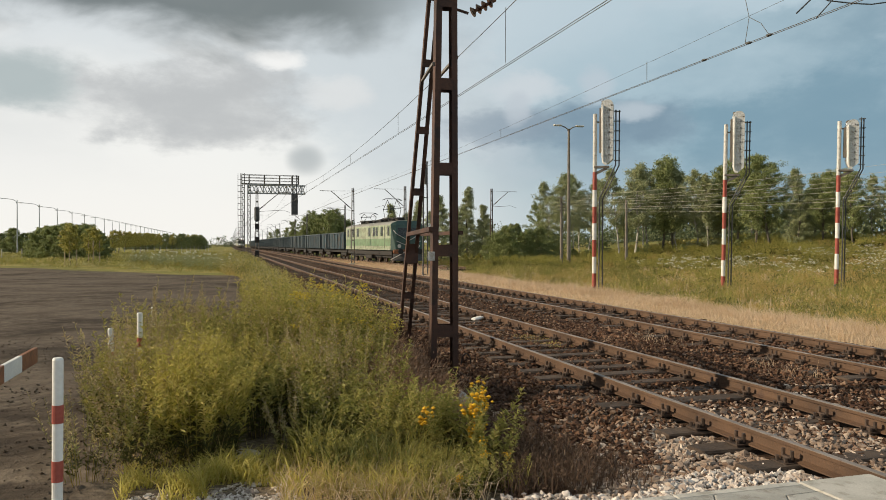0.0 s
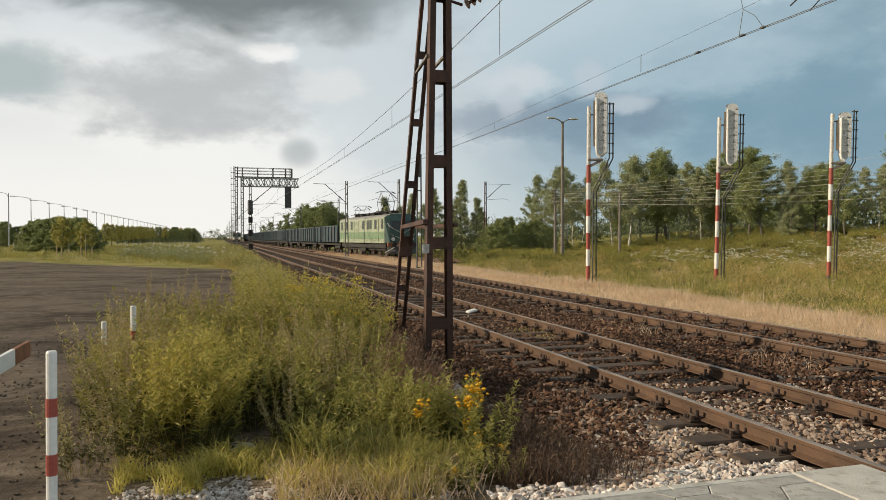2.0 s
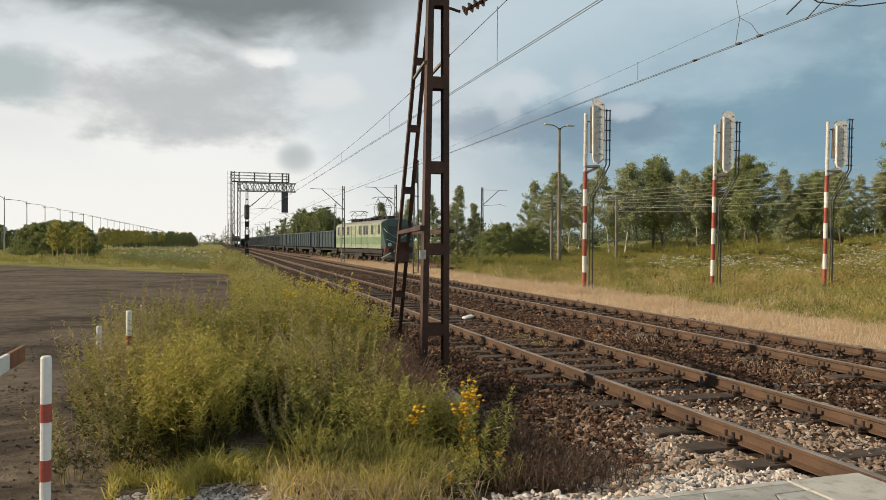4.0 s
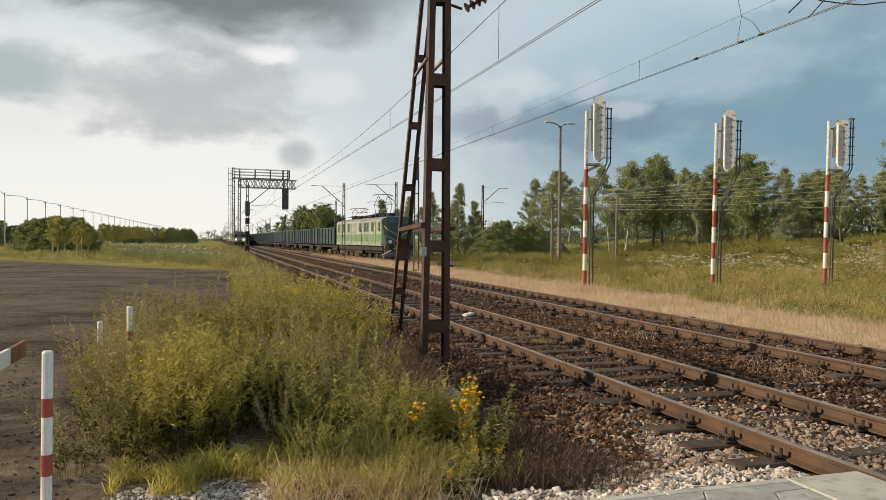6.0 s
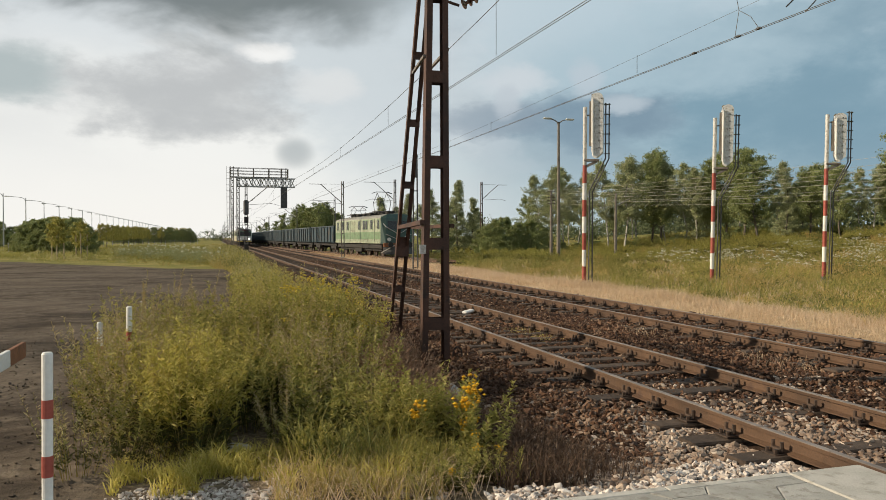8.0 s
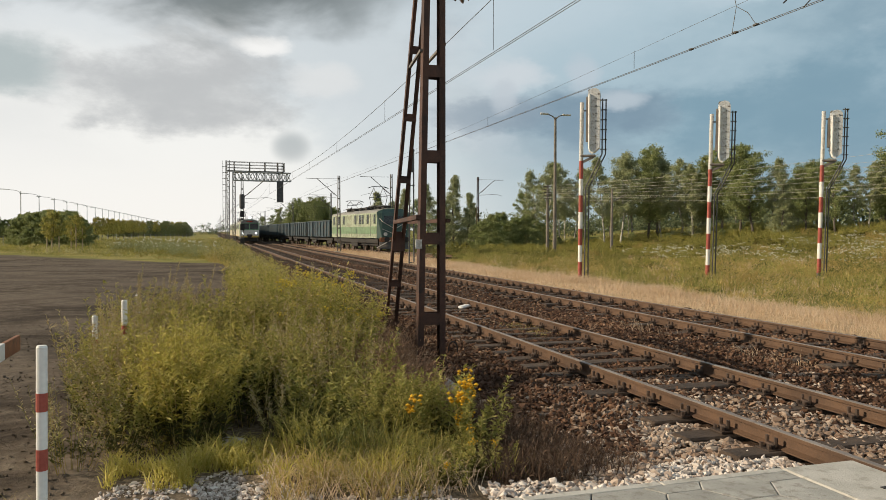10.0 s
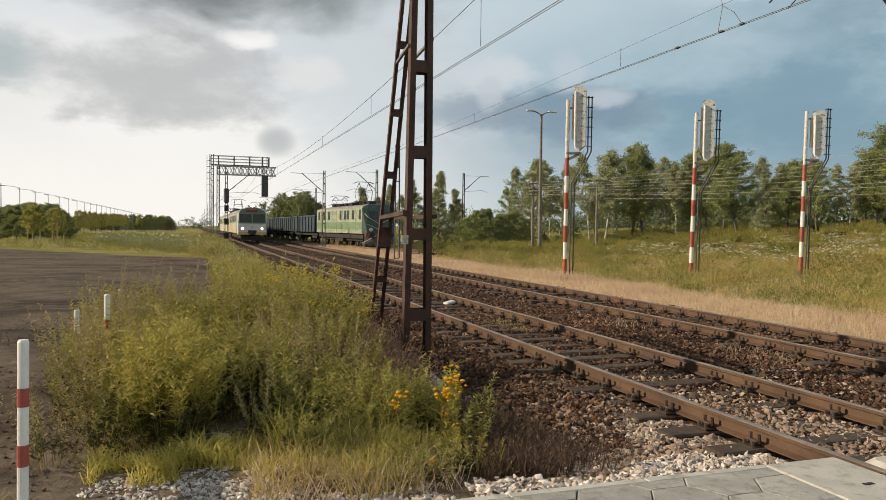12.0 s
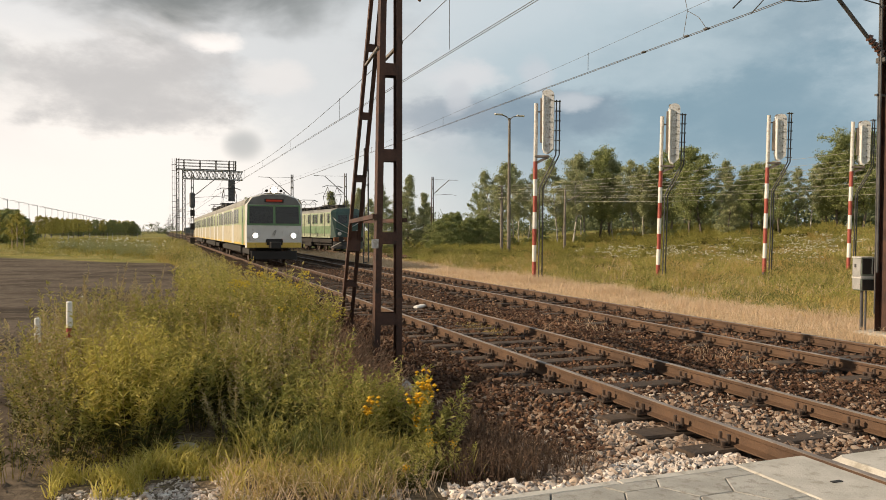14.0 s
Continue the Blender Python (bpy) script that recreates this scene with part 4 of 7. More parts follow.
# ---- striped poles, cabinet, lamps ----
def striped_pole(x, y, z0, lean, tall):
    """tall: the height of the housing at the top."""
    m = thing("striped_pole", "red and white striped steel pole carrying a white ribbed housing", "pole", "row of striped poles", at=pose(x, y, z0, 0, lean, 0) @ pose(0, 0, 0, 0, 0, -34))
    part("post", Shape().tube([(0, 0, 0), (0, 0, 0.24)], 0.10, 14), "dark_steel", m, "dark base of the post")
    zs = [0.24, 0.9, 1.6, 2.3, 3.0, 3.7, 4.4, 5.15]
    for k, (a, b) in enumerate(zip(zs, zs[1:])):
        part("band", Shape().tube([(0, 0, a), (0, 0, b)], 0.088, 14), "white" if k % 2 else "red", m, "white painted band" if k % 2 else "red painted band")
    part("upper_post", Shape().tube([(0, 0, 5.15), (0, 0, 7.6)], 0.084, 14), "paint_grey", m, "plain pale upper post")
    part("foot", Shape().box(0, 0, 0.0, 0.5, 0.5, 0.12, bev=0.03), "concrete", m)
    zb = 5.48
    zt = zb + tall
    dome = [(0.51 + 0.25 * math.cos(a), zt - 0.16 + 0.22 * math.sin(a)) for a in np.linspace(0.0, math.pi, 9)]
    prof = [(0.30, zb + 0.22), (0.40, zb), (0.54, zb), (0.76, zb + 0.20)] + dome
    hs = part("housing", Shape().prism(prof, -0.17, 0.17), "housing_white", m, "white ribbed weathered housing")
    part("side_plate", Shape().box(0.235, 0.02, (zb + zt) / 2 + 0.1, 0.10, 0.20, tall - 0.75), "pole_concrete", hs, "brownish side plate")
    part("bright_tube", Shape().tube([(0.50, -0.21, zb - 0.03), (0.38, -0.21, zb + 0.05), (0.345, -0.21, zb + 0.22), (0.335, -0.21, zt - 0.20)], 0.050, 10), "white", hs, "bright white tube")
    z = zb + 0.35
    while z < zt - 0.2:
        part("hoop", Shape().box(0.51, 0, z, 0.515, 0.352, 0.014), "galv", hs)
        part("bolt", Shape().box(0.60, -0.18, z + 0.03, 0.045, 0.03, 0.05), "dark_steel", hs)
        z += 0.31
    part("cap", Shape().box(0.40, 0, zt - 0.02, 0.26, 0.30, 0.10, bev=0.03).box(0.70, -0.12, zt - 0.20, 0.12, 0.10, 0.10, bev=0.02), "bark", hs, "rusty patch and dark fitting on the dome")
    part("clamp", Shape().box(0.17, 0, 7.25, 0.36, 0.07, 0.05), "dark_steel", m)
    part("bracket", Shape().box(0.28, 0, 5.36, 0.62, 0.20, 0.10, bev=0.02).bar((0.06, 0, 5.10), (0.5, 0, 5.32), 0.10), "mast_far", m, "grey bracket under the housing")
    for dx, dy in ((0.20, -0.07), (0.33, 0.07)):
        part("conduit", Shape().tube([(dx, dy, -0.05), (dx, dy, 4.05), (0.66 + dx, dy, 5.42), (0.66 + dx, dy, 7.72)], 0.028, 8), "dark_steel", m, "dark bent conduit")
    for k in range(6):
        part("clip", Shape().box(0.91, 0, 5.62 + 0.41 * k, 0.26, 0.17, 0.022), "dark_steel", m)
    return m


for x, y, z, lean, tall in ((14.8, 28.0, -0.45, 0.3, 2.62), (21.0, 27.8, -0.64, 1.1, 2.62), (26.4, 27.0, -0.36, 1.2, 2.1), (31.75, 27.0, -0.36, 1.2, 2.1)):
    striped_pole(x, y, z, lean, tall)


def cabinet():
    m = thing("control_cabinet", "grey-green trackside cabinet with a pale sunlit door", "cabinet", at=pose(12.84, 10.62, -0.12, 0, 0, -106))
    for dx, r in ((-0.06, 0.03), (0.06, 0.02)):
        part("post", Shape().tube([(dx, 0, -0.1), (dx, 0, 0.75)], r, 8), "dark_steel", m)
    body = part("body", Shape().box(0, 0, 1.02, 0.26, 0.30, 0.64, bev=0.012), "cabinet", m, "grey-green metal box")
    # doors paler than the body, to paint in the sunlit face
    part("lid", Shape().box(0, -0.155, 1.14, 0.24, 0.012, 0.36, bev=0.003), "galv", body, "pale upper door")
    part("lower_lid", Shape().box(0, -0.155, 0.83, 0.24, 0.012, 0.22, bev=0.003), "galv", body, "pale lower door")
    # flat black plates stand in for the shade of a recess
    part("side_panel", Shape().box(0.134, 0.0, 1.17, 0.012, 0.25, 0.30, bev=0.003).box(0.134, 0.0, 0.81, 0.012, 0.25, 0.20, bev=0.003), "black", body, "black plate in place of a shaded recess")
    part("latch", Shape().box(-0.02, -0.168, 1.18, 0.04, 0.02, 0.07), "dark_steel", body)
    part("rim", Shape().box(0.142, 0.07, 1.17, 0.010, 0.02, 0.30).box(0.0, 0.0, 0.96, 0.285, 0.32, 0.05).box(0.0, 0.0, 1.345, 0.29, 0.33, 0.02), "paint_grey", body, "pale edge strips")


cabinet()


def street_lamp(x, y, z, h, arms, label, group, arm=1.6, head=0.6, mat="galv", thick=0.11):
    m = thing("street_lamp", label, "lamp", group, at=pose(x, y, z))
    part("post", Shape().tube([(0, 0, -0.1), (0, 0, h)], thick, 10, thick * 0.55), mat, m)
    for s in arms:
        part("arm", Shape().tube([(0, 0, h - 0.7), (s * 0.06 * arm, 0, h - 0.25), (s * 0.2 * arm, 0, h), (s * 0.45 * arm, 0, h + 0.12), (s * arm, 0, h + 0.25)], 0.045, 6), mat, m)
        part("lantern", Shape().box(s * (arm + head / 2 - 0.1), 0, h + 0.26, head, 0.28, 0.14, bev=0.05), "paint_grey", m, "grey lantern head")
    return m


street_lamp(27.5, 56.5, -0.34, 11.7, (-1, 1), "twin-arm lamp on a tall brown-grey concrete post", "lamps", 0.75, 0.75, "pole_concrete", 0.17)
for k in range(27):
    street_lamp(-32.6, 133.5 + 14.6 * k, -0.1, 8.95, (-1,), "curved single-arm road lamp on a galvanised post", "road lamps", 2.6, 0.9)
p = thing("wooden_pole", "weathered line pole in the meadow", "pole", "line poles", at=pose(35.2, 60.4, float(level(35.2, 60.4))))
part("post", Shape().tube([(0, 0, -0.2), (0, 0, 6.2)], 0.15, 8, 0.10), "pole_concrete", p)
part("brace", Shape().bar((0.05, 0, 5.0), (1.5, 0, 5.7), 0.08), "pole_concrete", p)
line_mast(29.27, 80.2, 1, 8.1, "mast", "rust-brown catenary mast standing in the meadow")
# telephone wires that hang between two poles across the meadow
LINE_ENDS = ((27.35, 57.6, 6.2, 0.26), (42.5, 28.7, 7.1, 0.66))
for x, y, h, gap in LINE_ENDS:
    p = thing("wooden_pole", "weathered wooden telephone pole with cross-arms", "pole", "line poles", at=pose(x, y, float(level(x, y))))
    part("post", Shape().tube([(0, 0, -0.2), (0, 0, h)], 0.15, 8, 0.10), "pole_concrete", p)
    for k in range(5):
        part("crossarm", Shape().box(0, 0, h - 0.12 - gap * k, 0.7, 0.09, 0.07), "bark", p)
for k in range(8):
    ends = [Vector((x + (-0.3, 0.3)[k % 2], y, float(level(x, y)) + h - 0.08 - gap * (k * 0.62))) for x, y, h, gap in LINE_ENDS]
    sag = 0.35 + 0.05 * (k % 3)
    wire("telephone_wire", "thin sunlit telephone wire", [ends[0].lerp(ends[1], f) - Vector((0, 0, sag * 4 * f * (1 - f))) for f in np.linspace(0, 1, 17)], 0.009, "telephone wires", "phone_wire")


# ---- bollards and guard rail by the yard ----
def bollard(x, y, h, label):
    m = thing("bollard", label, "bollard", "bollards by the yard", at=pose(x, y, float(level(x, y)) - 0.02, random.uniform(-.6, .6), random.uniform(-.6, .6), 30))
    part("post", Shape().tube([(0, 0, 0), (0, 0, h)], 0.028, 16), "white", m, "white painted tube")
    for a, b in ((0.37, 0.485), (0.69, 0.79)):
        part("reflective_band", Shape().tube([(0, 0, h - 1.16 + 0.125 + a), (0, 0, h - 1.16 + 0.125 + b)], 0.0295, 16), "red", m, "red reflective band")
    part("cap", Shape().tube([(0, 0, h), (0, 0, h + 0.012)], 0.029, 16, 0.022), "white", m)
    return m


bollard(-0.90, 4.45, 1.16, "white steel bollard with red reflective bands")
for x, y, h in ((-1.22, 8.7, 0.84), (-0.87, 8.17, 1.06), (-1.02, 11.2, 0.9)):
    bollard(x, y, h, "white steel bollard half hidden by weeds")


def guard_rail():
    m = thing("guard_rail", "red and white wooden barrier board on short posts", "barrier", at=pose(-1.62, 7.2, 0.70))
    for k in range(5):
        part("board", Shape().box(0, -0.50 * k - 0.25, 0, 0.035, 0.498, 0.135, bev=0.004), "white" if k % 2 else "board_red", m, "white painted board" if k % 2 else "red-brown painted board")
    for y in (-1.9, -2.4):
        part("post", Shape().box(-0.05, y, -0.38, 0.06, 0.06, 0.92), "white", m)


guard_rail()


# small loose things
thing("concrete_block", "grey concrete block lying among the weeds", "block", at=pose(0.16, 6.5, float(level(0.16, 6.5)), 0, 14, 25), data=Shape().box(0, 0, 0.0, 0.20, 0.10, 0.10, bev=0.02).mesh("concrete_block", "concrete"))
thing("white_stone", "flat white stone lying between the rails", "stone", at=pose(5.83, 16.95, -0.15, 4, -6, 30), data=Shape().box(0, 0, 0.02, 0.34, 0.16, 0.07, bev=0.025).mesh("white_stone", "white"))


# ---- trains ----
def shell(w, zlo, zhi, zroof, y0, y1, shoulder=0.28):
    """Half-round roofed body profile, from sill to sill."""
    prof = [(-w, zlo), (w, zlo), (w, zhi)]
    prof += [(w - shoulder * (1 - math.cos(a)) * 1.0, zhi + (zroof - zhi) * 0.55 * math.sin(a)) for a in np.linspace(0.3, math.pi / 2, 4)]
    top = prof[-1]
    prof += [(top[0] * (1 - f), top[1] + (zroof - top[1]) * math.sin(f * math.pi / 2)) for f in (0.33, 0.66, 1.0)]
    left = [(-x, z) for x, z in reversed(prof[2:-1])]
    return prof + left


def bogie(parent, y, length, wheels, r):
    b = part("bogie", Shape().box(-1.0, y, 0.62, 0.16, length, 0.30, bev=0.03).box(1.0, y, 0.62, 0.16, length, 0.30, bev=0.03).box(0, y, 0.6, 2.0, 0.5, 0.25), "black", parent, "soot-black bogie frame")
    for k in range(wheels):
        wy = y + (k - (wheels - 1) / 2) * (length - 2 * r) / max(1, wheels - 1)
        for sx in (-1, 1):
            part("wheel", Shape().tube([(sx * 0.69, wy, r), (sx * 0.82, wy, r)], r, 18).tube([(sx * 0.82, wy, r), (sx * 1.04, wy, r)], 0.13, 10), "clip", b)
    return b


def pantograph(parent, y, base, top, mat="dark_steel"):
    s = Shape()
    mid = base + (top - base) * 0.45
    for sx in (-0.55, 0.55):
        s.tube([(sx, y - 0.5, base), (sx * 0.9, y - 1.15, mid), (sx * 0.8, y, top - 0.1)], 0.03, 6)
        s.tube([(sx, y + 0.5, base), (sx * 0.9, y + 1.15, mid), (sx * 0.8, y, top - 0.1)], 0.03, 6)
    s.tube([(-0.5, y - 1.15, mid), (0.5, y - 1.15, mid)], 0.025, 6).tube([(-0.5, y + 1.15, mid), (0.5, y + 1.15, mid)], 0.025, 6)
    for d in (-0.14, 0.14):
        s.tube([(-0.95, y + d, top - 0.14), (-0.6, y + d, top), (0.6, y + d, top), (0.95, y + d, top - 0.14)], 0.025, 6)
    s.box(0, y, base - 0.06, 1.4, 1.6, 0.08)
    for sx in (-0.5, 0.5):
        for d in (-0.6, 0.6):
            s.tube([(sx, y + d, base - 0.3), (sx, y + d, base)], 0.06, 8)
    return part("pantograph", s, mat, parent, "dark diamond pantograph")


def flanks(name, mat, parent, y, w, z, ly, lz, out=0.012, label=""):
    """The same panel on both flanks of a body, each a part of its own."""
    for s in (-1, 1):
        part(name, Shape().box(s * (w + out / 2), y, z, out, ly, lz), mat, parent, label)


def emu():
    """Three-car electric unit; its nose is at y = 0 and it trails towards +y."""
    t = thing("electric_train", "cream and white electric train with green band and lit headlights", "train", at=pose(NEAR, 60, 0))
    w = 1.42
    for c in range(3):
        y0 = 0.0 + 21.4 * c + (0.25 if c == 0 else 0.0)
        y1 = 21.4 * c + 21.0
        body = part("car_body", Shape().prism(shell(w, 0.98, 3.02, 3.66, y0, y1), y0, y1), "cream", t, "cream and white car body")
        part("roof", Shape().prism([(x * 1.004, z + 0.006) for x, z in shell(w, 3.0, 3.02, 3.66, 0, 0)], y0 + 0.01, y1 - 0.01), "roof", body, "grey weathered roof")
        for k, (z, hgt, mat) in enumerate(((2.50, 0.95, "emu_pale"), (1.04, 0.10, "emu_yellow"))):
            flanks("side_band", mat, body, (y0 + y1) / 2, w, z, y1 - y0 - 0.02, hgt, 0.008, "pale green band along the windows" if k == 0 else "ochre sill band")
        doors = (1.35, 6.9, 14.2, 19.4) if c == 0 else (1.4, 7.0, 13.8, 19.4)
        for d in doors:
            yy = 21.4 * c + d
            cab = d < 1.4
            flanks("door", "emu_green" if cab else "emu_white", body, yy, w, 2.0, 0.75 if cab else 1.28, 2.0, 0.02, "green cab door" if cab else "pale double sliding door")
            for dy in ((0,) if cab else (-0.3, 0.3)):
                flanks("door_glass", "glass", body, yy + dy, w + 0.02, 2.45, 0.36, 0.75, 0.008)
        yy = 2.6
        while yy < 20.4:
            if all(abs(yy - d) > 1.35 for d in doors):
                flanks("window", "glass", body, 21.4 * c + yy, w, 2.50, 1.05, 0.78, 0.016)
            yy += 1.45
        for by in (3.3, 17.6):
            bogie(t, 21.4 * c + by, 3.2, 2, 0.46)
        part("underframe", Shape().box(0, (y0 + y1) / 2, 0.72, 2.3, 10.5, 0.5, bev=0.05), "black", t, "dark underfloor equipment")
        if c < 2:
            part("gangway", Shape().box(0, y1 + 0.2, 2.1, 1.3, 0.5, 2.2), "black", t)
    # nose: a slightly raked upper face with two big panes
    nose = part("nose", Shape().poly([(-w, 0.25, 0.86), (w, 0.25, 0.86), (w, 0.25, 3.02), (1.15, 0.25, 3.40), (0.6, 0.25, 3.58), (-0.6, 0.25, 3.58), (-1.15, 0.25, 3.40), (-w, 0.25, 3.02),
                 (-1.36, -0.02, 0.86), (1.36, -0.02, 0.86), (1.36, 0.0, 2.05), (1.32, 0.10, 3.02), (1.08, 0.16, 3.36), (0.55, 0.18, 3.52), (-0.55, 0.18, 3.52), (-1.08, 0.16, 3.36), (-1.32, 0.10, 3.02), (-1.36, 0.0, 2.05)],
                [(8, 9, 10, 17), (17, 10, 11, 16), (16, 11, 12, 13, 14, 15), (0, 8, 17, 16, 7), (9, 1, 2, 11, 10), (7, 16, 15, 6), (6, 15, 14, 5), (5, 14, 13, 4), (4, 13, 12, 3), (3, 12, 11, 2), (0, 1, 9, 8)]), "emu_white", t, "grey-white cab front")
    part("window_band", Shape().poly([(-1.34, -0.012, 1.98), (1.34, -0.012, 1.98), (1.31, 0.078, 3.02), (-1.31, 0.078, 3.02)], [(0, 1, 2, 3)]), "emu_green", nose, "dark green surround of the windscreens")
    for s in (-1, 1):
        xa, xb = s * 0.06, s * 1.24
        part("windscreen", Shape().poly([(min(xa, xb), -0.02, 2.08), (max(xa, xb), -0.02, 2.08), (max(xa, xb) * (0.985 if s > 0 else 1), 0.062, 2.94), (min(xa, xb) * (0.985 if s < 0 else 1), 0.062, 2.94)], [(0, 1, 2, 3)]), "glass", nose, "dark windscreen pane")
        part("headlight_ring", Shape().tube([(s * 0.95, -0.07, 1.47), (s * 0.95, 0.02, 1.47)], 0.18, 16), "paint_grey", nose)
        part("headlight", Shape().tube([(s * 0.95, -0.085, 1.47), (s * 0.95, -0.06, 1.47)], 0.115, 16), "headlight", nose, "lit round headlight")
        part("tail_lamp", Shape().tube([(s * 0.36, 0.12, 3.74), (s * 0.36, 0.30, 3.74)], 0.07, 10), "black", nose)
    part("lower_band", Shape().box(0, -0.035, 0.99, 2.71, 0.02, 0.26), "emu_yellow", nose, "ochre band across the nose")
    part("roof_brow", Shape().poly([(-1.33, 0.09, 3.03), (1.33, 0.09, 3.03), (1.09, 0.14, 3.37), (0.55, 0.165, 3.53), (-0.55, 0.165, 3.53), (-1.09, 0.14, 3.37)], [(0, 1, 2, 3, 4, 5)]), "roof_dark", nose, "dark grey roof brow")
    part("destination_box", Shape().box(0, 0.10, 3.24, 0.95, 0.07, 0.16, bev=0.01), "black", nose)
    part("destination_lamp", Shape().box(0, 0.055, 3.24, 0.80, 0.02, 0.10), "sign_red", nose, "dim red destination strip")
    part("roof_light_case", Shape().tube([(0, 0.10, 3.78), (0, 0.36, 3.78)], 0.20, 16), "paint_grey", nose)
    part("roof_light", Shape().tube([(0, 0.08, 3.78), (0, 0.10, 3.78)], 0.155, 16), "headlight", nose, "lit roof headlight")
    part("coupler", Shape().box(0, -0.22, 0.98, 0.55, 0.5, 0.36, bev=0.05).box(0, -0.02, 1.12, 0.85, 0.06, 0.36, bev=0.05), "black", nose, "black automatic coupler")
    part("emblem", Shape().bar((-0.10, -0.03, 1.52), (0.06, -0.03, 1.74), 0.035, 0.02).bar((0.0, -0.03, 1.50), (0.10, -0.03, 1.72), 0.035, 0.02), "dark_steel", nose, "small dark emblem")
    part("snow_plough", Shape().box(0, 0.1, 0.48, 2.3, 0.12, 0.45, bev=0.03), "black", nose)
    pantograph(t, 26.5, 4.05, 5.30)
    pantograph(t, 38.5, 3.95, 4.35)
    box = Shape()
    for k in range(7):
        box.box(0.0, 23.2 + 2.6 * k, 3.75, 1.1, 1.2, 0.32, bev=0.05)
    part("roof_equipment", box, "black", t, "dark roof equipment")
    return t


def loco():
    """Six-axle goods locomotive, its near nose at y = 0."""
    t = thing("electric_locomotive", "old green six-axle electric goods locomotive with white-striped nose", "locomotive", at=pose(siding(62.6), 62.6, 0, 0, 0, 5.2))
    w, L = 1.48, 16.6
    body = part("body", Shape().prism(shell(w, 1.15, 3.30, 3.78, 0, L), 0.35, L - 0.35), "loco_pale", t, "pale green upper body")
    flanks("side_band", "loco_green", body, L / 2, w, 1.86, L - 0.8, 0.66, 0.012, "faded mid-green band")
    flanks("sill", "loco_pale", body, L / 2, w, 1.24, L - 0.72, 0.14, 0.03, "pale green sill strip")
    part("roof", Shape().prism([(x * 0.99, z + 0.008) for x, z in shell(w, 3.30, 3.32, 3.80, 0, 0)], 0.4, L - 0.4), "roof", body, "sooty grey roof")
    for y, ly in ((0.95, 0.5), (3.0, 0.62), (4.6, 0.62), (5.5, 0.62), (7.1, 0.5), (11.3, 0.7), (13.2, 0.5), (15.2, 0.6)):
        flanks("window_frame", "loco_green", body, y, w, 2.84, ly + 0.10, 0.88, 0.016, "green window frame")
        flanks("window_pane", "glass", body, y, w + 0.016, 2.84, ly, 0.80, 0.008)
    for y in (2.1, 8.6, 10.1, 14.3):
        flanks("seam", "dark_steel", body, y, w, 2.28, 0.05, 2.1, 0.02)
    nose = part("nose", Shape().poly([(-w, 0.35, 1.15), (w, 0.35, 1.15), (w, 0.35, 3.40), (0.9, 0.35, 3.72), (-0.9, 0.35, 3.72), (-w, 0.35, 3.40), (-1.15, -0.15, 1.15), (1.15, -0.15, 1.15), (1.15, -0.12, 2.2), (1.05, 0.12, 3.35), (-1.05, 0.12, 3.35), (-1.15, -0.12, 2.2)],
                [(6, 7, 8, 11), (11, 8, 9, 10), (0, 6, 11, 10, 5), (7, 1, 2, 9, 8), (10, 9, 3, 4), (5, 10, 4), (9, 2, 3), (0, 1, 7, 6)]), "loco_teal", t, "dark teal cab front")
    for s in (-1, 1):
        part("cab_window", Shape().poly([(s * 0.10, -0.11, 2.42), (s * 0.95, -0.11, 2.42), (s * 0.92, 0.06, 3.12), (s * 0.10, 0.06, 3.12)], [(0, 1, 2, 3) if s > 0 else (3, 2, 1, 0)]), "glass", nose)
        part("stripe", Shape().bar((s * 1.16, -0.16, 2.62), (0.0, -0.20, 1.98), 0.10, 0.03).bar((s * 1.3, 0.10, 2.9), (s * 1.12, -0.14, 2.6), 0.10, 0.03).bar((s * 1.16, -0.18, 1.98), (0.0, -0.20, 1.50), 0.08, 0.03), "paint_grey", nose, "white chevron stripe")
        part("headlight", Shape().tube([(s * 0.85, -0.24, 1.52), (s * 0.85, -0.12, 1.52)], 0.16, 14), "paint_grey", nose)
        part("buffer", Shape().tube([(s * 0.875, -0.65, 1.05), (s * 0.875, -0.1, 1.05)], 0.10, 10).tube([(s * 0.875, -0.7, 1.05), (s * 0.875, -0.65, 1.05)], 0.24, 14), "black", nose)
    part("bumper_beam", Shape().box(0, -0.12, 1.05, 2.7, 0.2, 0.36, bev=0.03), "board_red", nose, "dull red buffer beam")
    part("plough", Shape().poly([(-1.35, 0.1, 0.85), (0, -0.75, 0.85), (1.35, 0.1, 0.85), (-1.35, 0.05, 0.22), (0, -0.95, 0.22), (1.35, 0.05, 0.22)], [(0, 1, 4, 3), (1, 2, 5, 4)]), "dark_steel", nose, "dark snow plough")
    part("plough_edge", Shape().bar((-1.55, 0.05, 0.35), (-0.55, -0.75, 1.0), 0.12, 0.05), "paint_grey", nose, "white plough edge")
    bogie(t, 4.0, 5.4, 3, 0.58)
    bogie(t, 12.4, 5.4, 3, 0.58)
    part("underframe", Shape().box(0, L / 2, 0.9, 2.6, L - 1.2, 0.42, bev=0.04), "black", t)
    part("equipment_box", Shape().box(0, L / 2, 0.62, 2.5, 2.2, 0.6, bev=0.06), "black", t)
    pantograph(t, 4.6, 4.15, 5.9)
    pantograph(t, 12.6, 4.1, 4.9)
    eq = Shape()
    for k in range(9):
        eq.box(0.15 * (k % 3 - 1), 1.8 + 1.6 * k, 3.92, 0.7 + 0.2 * (k % 2), 0.75, 0.3, bev=0.06)
